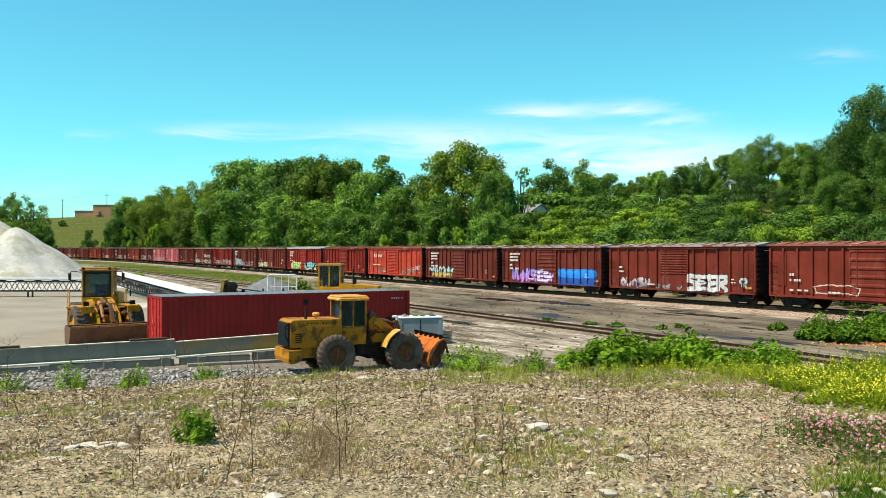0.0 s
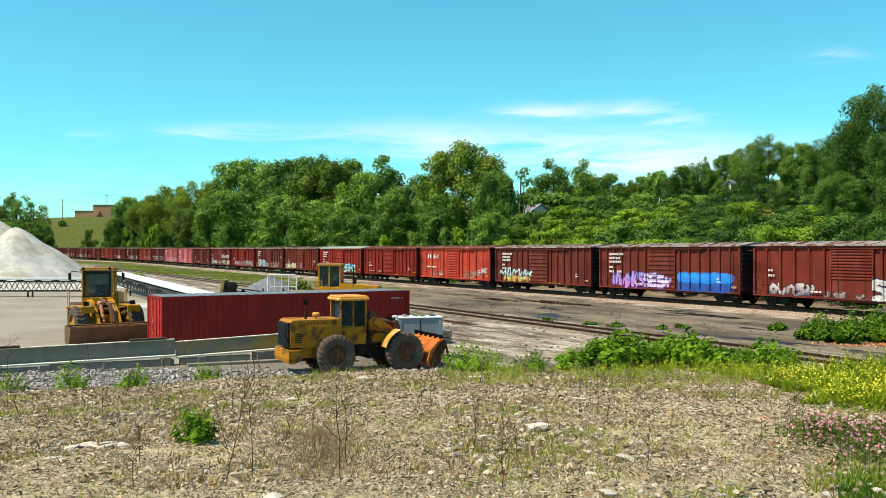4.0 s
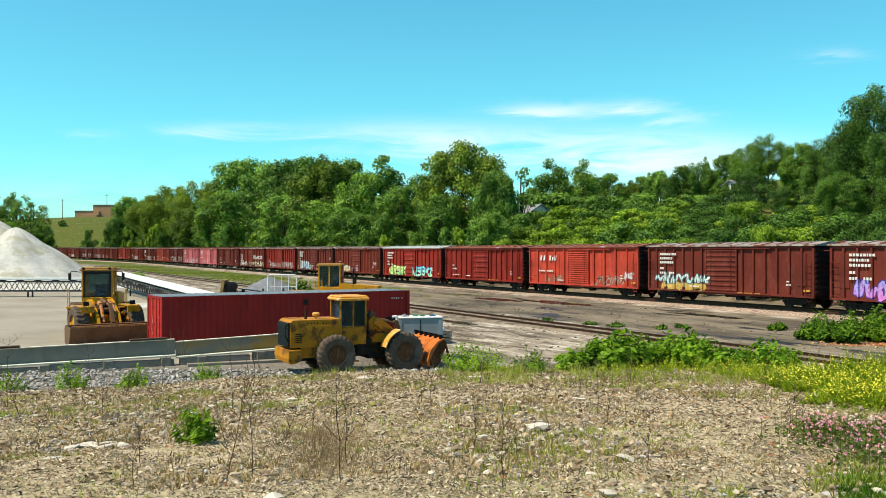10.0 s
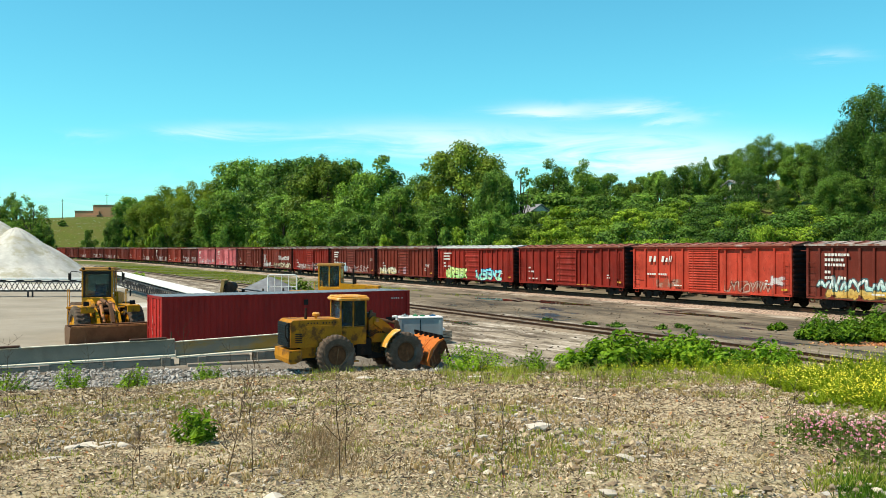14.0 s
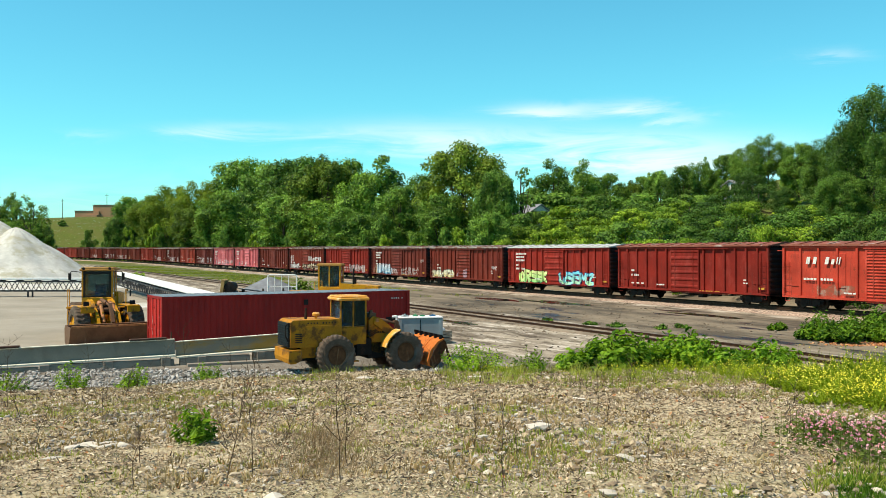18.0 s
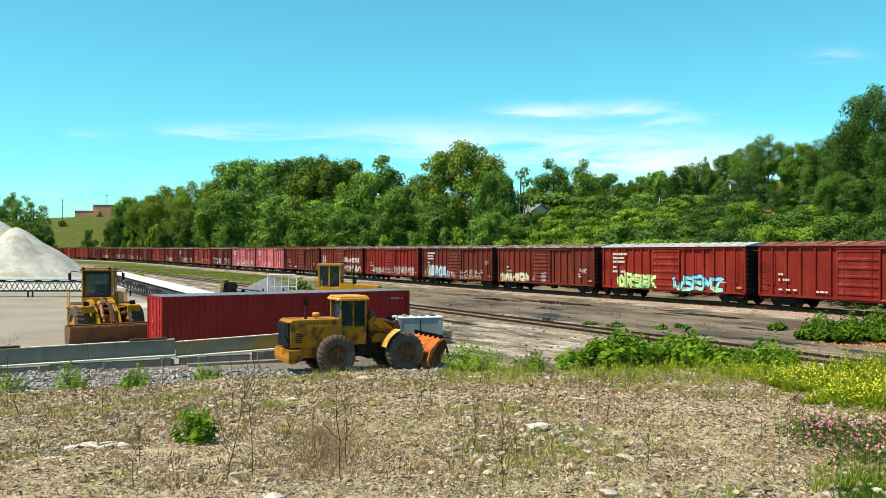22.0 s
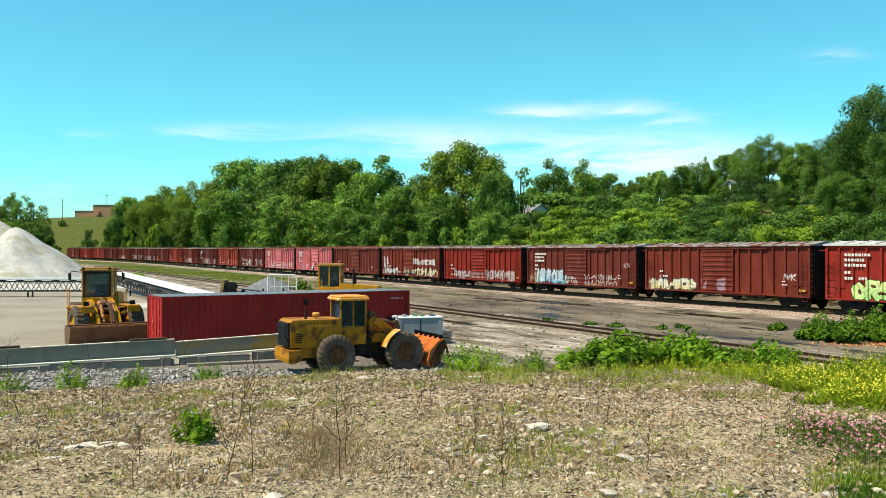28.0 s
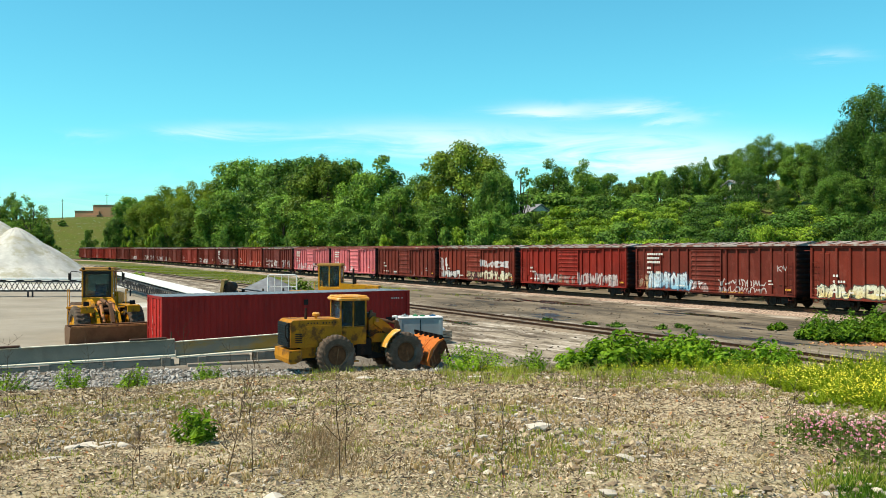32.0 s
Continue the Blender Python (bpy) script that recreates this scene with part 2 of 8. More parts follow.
def car_paint(name, col, regions=(), rust=0.62, pieces=()):
    """Faded oxide-red boxcar paint: bleached upper panels, rust runs, dirt towards no particular edge, spray paint."""
    m, nt, b = shader(name)
    v = coords(nt)
    big = noise_of(nt, v, 0.55, 4, 0.6)
    run = noise_of(nt, v, 2.2, 5, 0.65, (1.0, 1.0, 0.12))
    small = noise_of(nt, v, 14.0, 4, 0.65)
    c = mix(nt, span(nt, big, 0.3, 0.7), shade(col, 0.68), shade(col, 1.3))
    c = mix(nt, span(nt, run, 0.42, 0.72, 0, 0.55), c, shade((col[0] * 0.72, col[1] * 0.75, col[2] * 0.85), 0.8))
    bleach = noise_of(nt, v, 1.1, 6, 0.7, (1, 1, 0.45))
    c = mix(nt, span(nt, bleach, 0.52, 0.70, 0, 0.5), c, (min(1, col[0] * 1.5 + 0.03), col[1] * 1.7 + 0.035, col[2] * 1.8 + 0.03))
    drip = noise_of(nt, v, 5.0, 4, 0.7, (1, 1, 0.07))
    c = mix(nt, span(nt, drip, 0.56, 0.70, 0, 0.5), c, (0.075, 0.030, 0.020))
    rusty = noise_of(nt, v, 3.4, 9, 0.72, (1, 1, 0.6))
    c = mix(nt, span(nt, rusty, rust, rust + 0.07, 0, 0.85), c, (0.11, 0.035, 0.016))
    c = mix(nt, span(nt, small, 0.3, 0.8, 0, 0.3), c, shade(col, 0.55))
    for r in regions:
        c = graffiti_over(nt, c, v, r)
    for r in pieces:
        c = strokes_over(nt, c, v, r)
    nt.links.new(c, b.inputs["Base Color"])
    nt.links.new(span(nt, small, 0.2, 0.8, 0.6, 0.8), b.inputs["Roughness"])
    b.inputs["Specular IOR Level"].default_value = 0.18
    bumped(nt, b, run, 0.12, 0.02)
    return m


STEEL_DARK = mat("grimy_black_steel", (0.018, 0.016, 0.015), 0.5, 3, 25, 0.75, 0.2, 0.2, (0.05, 0.024, 0.014), 0.58)
WHEEL_STEEL = mat("wheel_steel", (0.05, 0.035, 0.026), 0.5, 4, 30, 0.55, 0.6, 0.1)
RAIL_STEEL = mat("rusty_rail", (0.085, 0.042, 0.024), 0.4, 3, 40, 0.55, 0.5, 0.1, where="World")
TIE_WOOD = mat("creosoted_wood", (0.06, 0.046, 0.036), 0.5, 3, 30, 0.9, 0, 0.4, where="World")
LETTER_WHITE = mat("stencil_white", (0.72, 0.69, 0.64), 0.3, 4, 30, 0.7, 0, 0.05)
LETTER_YELLOW = mat("stencil_yellow", (0.55, 0.28, 0.04), 0.35, 4, 30, 0.7, 0, 0.05)
ROOF_GALV = mat("weathered_roof_sheet", (0.42, 0.36, 0.32), 0.35, 1.2, 20, 0.6, 0.1, 0.1, (0.20, 0.07, 0.045), 0.5, 0.9)
ROOF_PALE = mat("pale_roof_sheet", (0.62, 0.60, 0.57), 0.25, 1.2, 20, 0.6, 0.1, 0.1, (0.36, 0.28, 0.24), 0.6, 0.9)
ROOF_RED = mat("oxide_roof_sheet", (0.30, 0.10, 0.065), 0.35, 1.2, 20, 0.65, 0.1, 0.1, (0.45, 0.36, 0.32), 0.6, 0.9)
YELLOW_OLD = mat("faded_yellow_paint", (0.50, 0.205, 0.008), 0.3, 1.6, 22, 0.6, 0, 0.12, (0.15, 0.062, 0.012), 0.53, 2.4)
YELLOW_NEW = mat("machine_yellow_paint", (0.60, 0.27, 0.008), 0.25, 1.6, 22, 0.45, 0, 0.08, (0.18, 0.09, 0.03), 0.56, 2.6)
TAN_ROOF = mat("dusty_brown_roof_paint", (0.36, 0.19, 0.04), 0.3, 1.6, 22, 0.7, 0, 0.1, (0.20, 0.12, 0.05), 0.55, 3)
# faded yellow brightened to orange for the old loader's sunlit upper parts
ORANGE_SUNLIT = mat("sunlit_orange_paint", (0.72, 0.33, 0.05), 0.25, 1.6, 22, 0.6, 0, 0.08, (0.75, 0.5, 0.25), 0.56, 3)
HUB_DARK = mat("rusty_hub", (0.15, 0.068, 0.03), 0.5, 5, 30, 0.8, 0.1, 0.2)
RUBBER = mat("dusty_rubber", (0.12, 0.088, 0.064), 0.4, 4, 30, 0.9, 0, 0.3, (0.13, 0.115, 0.10), 0.55, 2)
RUST_ORANGE = mat("orange_rust", (0.60, 0.17, 0.03), 0.4, 2.5, 20, 0.85, 0.0, 0.25, (0.16, 0.05, 0.02), 0.60, 2.5)
# shaded copy of the orange rust, shadow on the bucket's cheeks put in
RUST_SHADED = mat("shaded_rust", (0.12, 0.045, 0.018), 0.5, 2.5, 20, 0.9, 0.1, 0.3, (0.04, 0.022, 0.014), 0.52, 2.5)
BROWN_STEEL = mat("worn_brown_steel", (0.20, 0.105, 0.06), 0.4, 2, 20, 0.6, 0.3, 0.2, (0.16, 0.09, 0.05), 0.58, 2)
BLACK_GRILLE = mat("black_grille", (0.016, 0.017, 0.019), 0.4, 4, 40, 0.6, 0.1, 0.3)
CONTAINER_RED = mat("container_red", (0.27, 0.013, 0.012), 0.25, 0.8, 14, 0.5, 0, 0.08, (0.11, 0.012, 0.009), 0.66, 1.6, (1, 1, 0.35))
# lit copy of the container red: sun on the end doors put into the colour
DOOR_SUNLIT = mat("sunlit_container_red", (0.46, 0.022, 0.018), 0.25, 0.8, 14, 0.5, 0, 0.08, (0.2, 0.015, 0.012), 0.62, 1.6, (1, 1, 0.35))
CONTAINER_TOP = mat("container_roof_sheet", (0.22, 0.26, 0.29), 0.3, 0.8, 14, 0.55, 0.2, 0.1, (0.16, 0.09, 0.06), 0.62)
GIRDER_GREEN = mat("grey_green_girder_paint", (0.20, 0.205, 0.175), 0.25, 0.9, 18, 0.75, 0, 0.15, (0.17, 0.10, 0.035), 0.62, 0.7)
# cream flange paint, whitened further for sun falling on it from above
GIRDER_LIT = mat("sunlit_flange", (0.74, 0.69, 0.55), 0.18, 1.5, 20, 0.8, 0, 0.15, (0.2, 0.16, 0.12), 0.62)
TIMBER_GREY = mat("weathered_timber", (0.30, 0.255, 0.205), 0.4, 2, 24, 0.9, 0, 0.35, None, 0.6, 1.5, (0.3, 1, 1))
SALT = mat("road_salt", (0.58, 0.57, 0.52), 0.28, 0.5, 3.0, 0.9, 0, 0.5, (0.40, 0.38, 0.29), 0.52, 0.35, None, 0, "World")
TRUSS_STEEL = mat("dark_truss_steel", (0.045, 0.048, 0.055), 0.4, 2, 20, 0.6, 0.4, 0.1)
WHITE_SHEET = mat("white_sheet", (0.78, 0.78, 0.76), 0.12, 1.2, 16, 0.6, 0, 0.05, (0.55, 0.5, 0.42), 0.64)
GREY_TANK = mat("grey_tank_side", (0.33, 0.355, 0.36), 0.2, 1.4, 18, 0.6, 0, 0.06, (0.24, 0.2, 0.16), 0.64)
WHITE_PIPE = mat("white_pipe", (0.75, 0.75, 0.73), 0.2, 3, 20, 0.5, 0, 0.05)
BRICK_TAN = mat("tan_brick", (0.42, 0.235, 0.13), 0.12, 0.2, 6, 0.85, 0, 0.05)
POLE_WOOD = mat("pole_wood", (0.13, 0.10, 0.08), 0.3, 2, 20, 0.9, 0, 0.2)
# end paint with the shade between the cars darkened in, plus grime patches
END_SHADE = mat("shaded_red_end_paint", (0.045, 0.013, 0.011), 0.45, 1.2, 20, 0.85, 0, 0.15, (0.02, 0.012, 0.012), 0.5, 1.0)
BARK = mat("bark", (0.085, 0.066, 0.05), 0.45, 3, 22, 0.95, 0, 0.6, None, 0.6, 1.5, (1, 1, 0.3))
BLUE_SCRAP = mat("blue_plastic", (0.05, 0.16, 0.32), 0.3, 3, 20, 0.5, 0, 0.1)
GREEN_SCRAP = mat("green_plastic", (0.03, 0.20, 0.09), 0.3, 3, 20, 0.5, 0, 0.1)
SEAT_BLUE = mat("blue_seat_cloth", (0.03, 0.10, 0.30), 0.3, 3, 20, 0.8, 0, 0.1)
HOUSE_WHITE = mat("white_siding", (0.72, 0.72, 0.70), 0.1, 1, 12, 0.7, 0, 0.05)
ROOF_GREY = mat("grey_shingle", (0.25, 0.25, 0.26), 0.25, 2, 14, 0.85, 0, 0.2)
BLACK_PAINT = mat("black_paint", (0.01, 0.01, 0.011), 0.3, 3, 20, 0.6, 0, 0.05)


def glass(name, tint, rough=0.06):
    m, nt, b = shader(name)
    v = coords(nt)
    n = noise_of(nt, v, 2.5, 4, 0.6)
    nt.links.new(mix(nt, span(nt, n, 0.3, 0.7), shade(tint, 0.6), shade(tint, 1.3)), b.inputs["Base Color"])
    nt.links.new(span(nt, n, 0.3, 0.7, rough, rough + 0.2), b.inputs["Roughness"])
    b.inputs["Transmission Weight"].default_value = 0.96
    b.inputs["IOR"].default_value = 1.3
    return m


GLASS = glass("dusty_cab_glass", (0.20, 0.31, 0.32))
COPPER_DIRT = mat("rusty_copper_dirt", (0.46, 0.21, 0.085), 0.4, 4, 24, 0.7, 0.1, 0.3, (0.12, 0.06, 0.03), 0.55, 3)
# lighter red that paints the highlights along the container's rods and handles
RED_HIGHLIGHT = mat("highlight_red", (0.46, 0.06, 0.045), 0.3, 3, 20, 0.5, 0, 0.1, (0.6, 0.35, 0.3), 0.6, 3)
PUDDLE = mat("muddy_water", (0.030, 0.025, 0.020), 0.3, 0.8, 6, 0.12, 0, 0.0, None, 0.6, 1.5, None, 0, "World")

LEAF_DEEP = leaf_mat("deep_green_leaves", (0.020, 0.062, 0.012), (0.225, 0.40, 0.058), 0.13)
LEAF_MID = leaf_mat("green_leaves", (0.020, 0.062, 0.010), (0.205, 0.36, 0.044), 0.13)
LEAF_YELLOW = leaf_mat("yellow_green_leaves", (0.028, 0.066, 0.008), (0.275, 0.390, 0.045), 0.13)
LEAF_OLIVE = leaf_mat("olive_willow_leaves", (0.072, 0.122, 0.014), (0.250, 0.345, 0.045))
LEAF_BRIGHT = leaf_mat("bright_green_leaves", (0.022, 0.070, 0.005), (0.290, 0.470, 0.030), 0.4, 0.9)
# leaf green darkened to carry the shade on the right-hand slope
LEAF_SHADED = leaf_mat("shaded_green_leaves", (0.014, 0.046, 0.008), (0.135, 0.262, 0.036), 0.12)
LEAF_BUSH = leaf_mat("bramble_leaves", (0.036, 0.115, 0.008), (0.42, 0.63, 0.048), 0.4, 0.9)
LEAF_KNOT = leaf_mat("knotweed_leaves", (0.022, 0.078, 0.006), (0.23, 0.395, 0.03), 0.35, 0.9)
LEAF_SUMAC = leaf_mat("sumac_leaves", (0.026, 0.082, 0.006), (0.36, 0.53, 0.040), 0.14, 0.5)
LEAF_CLOVER = leaf_mat("clover_leaves", (0.06, 0.10, 0.018), (0.20, 0.25, 0.05), 0.3, 1.5)
LEAF_GRASS = leaf_mat("grass_blades", (0.13, 0.17, 0.022), (0.38, 0.42, 0.09), 0.3, 0.8)
LEAF_DRY = leaf_mat("dry_grass", (0.22, 0.14, 0.055), (0.66, 0.50, 0.28), 0.12, 0.8)
LEAF_MUSTARD = leaf_mat("mustard_stems", (0.15, 0.24, 0.012), (0.42, 0.50, 0.03), 0.4, 0.8)
PETAL_YELLOW = leaf_mat("yellow_petals", (0.62, 0.56, 0.03), (0.86, 0.82, 0.16), 0.3, 0.8)
PETAL_PINK = leaf_mat("pink_petals", (0.54, 0.17, 0.44), (0.86, 0.58, 0.76), 0.3, 1.5)
STALK_DRY = mat("dead_stalk", (0.10, 0.068, 0.042), 0.4, 6, 30, 0.9, 0, 0.2)


# ---------------------------------------------------------------- mesh helpers
def finish(bm, material, name, smooth=False):
    me = bpy.data.meshes.new(name)
    bm.to_mesh(me)
    bm.free()
    me.materials.append(material)
    if smooth:
        me.shade_smooth()
    return me


def part(name, bm, material, parent, label="", smooth=False):
    ob = new(name, bm if isinstance(bm, bpy.types.Mesh) else finish(bm, material, name, smooth))
    ob.parent = parent
    if label:
        ob["label"] = label
    return ob


def thing(name, m, label, category, group="", kind=""):
    ob = new(name)
    ob.empty_display_size = 0.2
    ob.matrix_basis = m
    return tagged(ob, label, category, group, kind)


def single(name, bm, material, m, label, category, group="", kind="", smooth=False):
    ob = new(name, bm if isinstance(bm, bpy.types.Mesh) else finish(bm, material, name, smooth))
    ob.matrix_basis = m
    return tagged(ob, label, category, group, kind)


def box(bm, x0, x1, y0, y1, z0, z1, bevel=0.0, m=None):
    vs = [bm.verts.new((x, y, z)) for x in (x0, x1) for y in (y0, y1) for z in (z0, z1)]
    fs = [bm.faces.new([vs[i] for i in q]) for q in
          ((0, 1, 3, 2), (4, 6, 7, 5), (0, 4, 5, 1), (2, 3, 7, 6), (0, 2, 6, 4), (1, 5, 7, 3))]
    if bevel:
        es = list({e for f in fs for e in f.edges})
        r = bmesh.ops.bevel(bm, geom=es, offset=bevel, segments=1, affect="EDGES", profile=0.5)
        vs = list({v for f in r["faces"] for v in f.verts} | {v for v in vs if v.is_valid})
    if m is not None:
        bmesh.ops.transform(bm, matrix=m, verts=[v for v in vs if v.is_valid])
    return bm


def boxes(*rows, bevel=0.0):
    bm = bmesh.new()
    for r in rows:
        box(bm, *r, bevel=bevel)
    return bm


def tube(bm, a, b, r, r2=None, n=10, caps=True):
    a, b = Vector(a), Vector(b)
    r2 = r if r2 is None else r2
    q = (b - a).to_track_quat("Z", "Y").to_matrix()
    ra, rb = [], []
    for i in range(n):
        d = q @ Vector((math.cos(2 * math.pi * i / n), math.sin(2 * math.pi * i / n), 0))
        ra.append(bm.verts.new(a + d * r))
        rb.append(bm.verts.new(b + d * r2))
    for i in range(n):
        j = (i + 1) % n
        bm.faces.new((ra[i], ra[j], rb[j], rb[i]))
    if caps:
        bm.faces.new(ra[::-1])
        bm.faces.new(rb)
    return bm


def pipe(bm, points, r, n=8):
    for a, b in zip(points, points[1:]):
        tube(bm, a, b, r, n=n)
    return bm


def prism(bm, outline, y0, y1, axis="y"):
    """An outline in x, z pushed through from y0 to y1."""
    a = [bm.verts.new((x, y0, z)) for x, z in outline]
    b = [bm.verts.new((x, y1, z)) for x, z in outline]
    n = len(outline)
    for i in range(n):
        j = (i + 1) % n
        bm.faces.new((a[i], b[i], b[j], a[j]))
    bm.faces.new(a)
    bm.faces.new(b[::-1])
    bmesh.ops.recalc_face_normals(bm, faces=bm.faces[:])
    return bm


def spun(bm, profile, n=28, axis="y"):
    """A profile of (along, radius) turned round the y axis."""
    rings = []
    for u, r in profile:
        rings.append([bm.verts.new((r * math.cos(2 * math.pi * i / n), u, r * math.sin(2 * math.pi * i / n))) for i in range(n)])
    for p, q in zip(rings, rings[1:]):
        for i in range(n):
            j = (i + 1) % n
            bm.faces.new((p[i], p[j], q[j], q[i]))
    bm.faces.new(rings[0][::-1])
    bm.faces.new(rings[-1])
    bmesh.ops.recalc_face_normals(bm, faces=bm.faces[:])
    return bm


def smooth(a, b, v):
    t = np.clip((v - a) / (b - a), 0, 1)
    return t * t * (3 - 2 * t)


# ---------------------------------------------------------------- the plan: tracks and land
TH, C_SIDE, S_BEND, R_BEND = 0.48, 55.34, 210.7, 808.0
HALF_W = 1.52
ALONG, AWAY = Vector((-math.sin(TH), math.cos(TH), 0)), Vector((math.cos(TH), math.sin(TH), 0))
MAIN_O = Vector((C_SIDE - math.tan(TH) * 60, 60, 0)) + AWAY * HALF_W
SIDING_O = Vector((33.2 - math.tan(TH) * 60, 60, 0))
YARD, SIDING_Z = -0.40, -0.20


def dip(s):
    """The track sags a little before the bend and climbs again beyond it."""
    return -0.13 * ease(-5, 45, s) + 0.28 * ease(170, 390, s)


def main_line(s):
    """The main track's centre at s metres along it (straight, then a long bend), and its heading in radians."""
    if s <= S_BEND:
        return MAIN_O + ALONG * s + Vector((0, 0, dip(s))), 0.0
    a = (s - S_BEND) / R_BEND
    p = MAIN_O + ALONG * S_BEND + ALONG * (R_BEND * math.sin(a)) - AWAY * (R_BEND * (1 - math.cos(a))) + Vector((0, 0, dip(s)))
    return p, a


def beyond(x, y):
    """Metres along the main track and metres behind its centre."""
    dx, dy = x - MAIN_O.x, y - MAIN_O.y
    s = dx * ALONG.x + dy * ALONG.y
    d = dx * AWAY.x + dy * AWAY.y
    return s, d + np.clip(s - S_BEND, 0, 400) ** 2 / (2 * R_BEND)


def land(x, y):
    """Height of the ground."""
    x, y = np.asarray(x, float), np.asarray(y, float)
    s, d = beyond(x, y)
    z = np.full(np.broadcast(x, y).shape, YARD)
    # the rough field on which the camera stands, and its edge
    edge = 21.0 + 0.8 * np.sin(x * 0.35) + 0.5 * np.sin(x * 0.9 + 2)
    west = 1 - smooth(-9.0, -2.5, x)
    edge = edge - 2.0 * west
    field = 2.85 - 0.10 * west - (0.081 + 0.013 * west) * np.clip(y, 2, 40)
    lift = 1 - smooth(edge, edge + 7.5, y)
    low = YARD + 0.06 * (1 - smooth(34, 46, y)) * (1 - smooth(2, 10, x))
    z = np.where(y < 60, low + (field - low) * lift, z)
    # bank and hill behind the main track
    near, far = 1 - smooth(30, 110, s), 1 - smooth(20, 260, s)
    z = z + smooth(5, 26, d) * (1.5 + 5.5 * near) + smooth(24, 120, d) * (2.0 + 22.0 * far)
    # grass hill with the hall on it
    z = z + 20.5 * np.exp(-(((x + 215) / 95) ** 2 + ((y - 560) / 75) ** 2) ** 2)
    return z


def ease(a, b, v):
    t = min(1.0, max(0.0, (v - a) / (b - a)))
    return t * t * (3 - 2 * t)


def land_at(x, y):
    """The same height for one spot."""
    dx, dy = x - MAIN_O.x, y - MAIN_O.y
    s = dx * ALONG.x + dy * ALONG.y
    d = dx * AWAY.x + dy * AWAY.y + min(400.0, max(0.0, s - S_BEND)) ** 2 / (2 * R_BEND)
    z = YARD
    if y < 60:
        edge = 21.0 + 0.8 * math.sin(x * 0.35) + 0.5 * math.sin(x * 0.9 + 2)
        west = 1 - ease(-9.0, -2.5, x)
        edge -= 2.0 * west
        low = YARD + 0.06 * (1 - ease(34, 46, y)) * (1 - ease(2, 10, x))
        z = low + (2.85 - 0.10 * west - (0.081 + 0.013 * west) * min(40.0, max(2.0, y)) - low) * (1 - ease(edge, edge + 7.5, y))
    if d > 5:
        z += ease(5, 26, d) * (1.5 + 5.5 * (1 - ease(30, 110, s))) + ease(24, 120, d) * (2.0 + 22.0 * (1 - ease(20, 260, s)))
    if y > 250:
        z += 20.5 * math.exp(-(((x + 215) / 95) ** 2 + ((y - 560) / 75) ** 2) ** 2)
    return z


def axis(lo, a, b, hi, step, grow=1.12):
    mid = list(np.arange(a, b + 1e-6, step))
    out, v, g = [], b, step
    while v < hi:
        g = min(g * grow, 90)
        v += g
        out.append(min(v, hi))
    left, v, g = [], a, step
    while v > lo:
        g = min(g * grow, 90)
        v -= g
        left.append(max(v, lo))
    return np.array(left[::-1] + mid + out)


def build_ground():
    xs, ys = axis(-1600, -32, 40, 1600, 0.62, 1.055), axis(-300, -6, 48, 2600, 0.55, 1.04)
    gx, gy = np.meshgrid(xs, ys)
    gz = land(gx, gy)
    for (i, j), _ in np.ndenumerate(gz):
        px, py = gx[i, j], gy[i, j]
        if abs(px) < 60 and py < 140:
            rough = 1.0 if py < 27 else 0.35
            gz[i, j] += rough * (0.09 * noise.noise((px * 0.45, py * 0.45, 1)) + 0.035 * noise.noise((px * 1.7, py * 1.7, 5)))
    ny, nx = gz.shape
    verts = np.stack([gx, gy, gz], -1).reshape(-1, 3)
    idx = np.arange(ny * nx).reshape(ny, nx)
    faces = np.stack([idx[:-1, :-1], idx[:-1, 1:], idx[1:, 1:], idx[1:, :-1]], -1).reshape(-1, 4)
    me = bpy.data.meshes.new("ground")
    me.from_pydata(verts.tolist(), [], faces.tolist())
    s, d = beyond(gx, gy)
    dsid = d + HALF_W + (C_SIDE - 33.2) * math.cos(TH)
    jit = np.array([noise.noise((a * 0.3, b * 0.3, 9)) for a, b in zip(gx.ravel(), gy.ravel())]).reshape(gx.shape)
    field = 1 - smooth(21, 25, gy + 2.5 * jit - 6.0 * smooth(-9, -2, gx))
    lot = smooth(33, 35, gy) * (1 - smooth(-9, -6.5, gx + 0.3 * (gy - 36))) * (1 - smooth(-9, -3, dsid)) * (1 - smooth(150, 190, gy))
    gravel = smooth(20, 25, gy + 2 * jit) * (1 - smooth(36, 38, gy)) * (1 - smooth(0, 5, gx + 3 * jit)) * 0.85
    road = smooth(1.5, 4.0, dsid + 2 * jit) * (1 - smooth(-5.5, -3.5, d + 0.8 * jit)) * (1 - smooth(45, 95, s))
    road = np.maximum(road, smooth(2, 4, d))
    green = np.clip(smooth(55, 100, s + 12 * jit) * smooth(2, 5, dsid) * (1 - smooth(-7, -5, d)) + smooth(9, 12, d + 1.5 * jit) + smooth(240, 300, gy), 0, 1)
    for nm, arr in (("field", field), ("lot", lot), ("gravel", gravel), ("road", road), ("green", green)):
        at = me.attributes.new(nm, "FLOAT", "POINT")
        at.data.foreach_set("value", arr.ravel().astype(np.float32))
    me.materials.append(ground_mat())
    me.shade_smooth()
    return tagged(new("ground", me), "dry stony ground, dusty yard and grassy hillside", "ground", kind="structure")


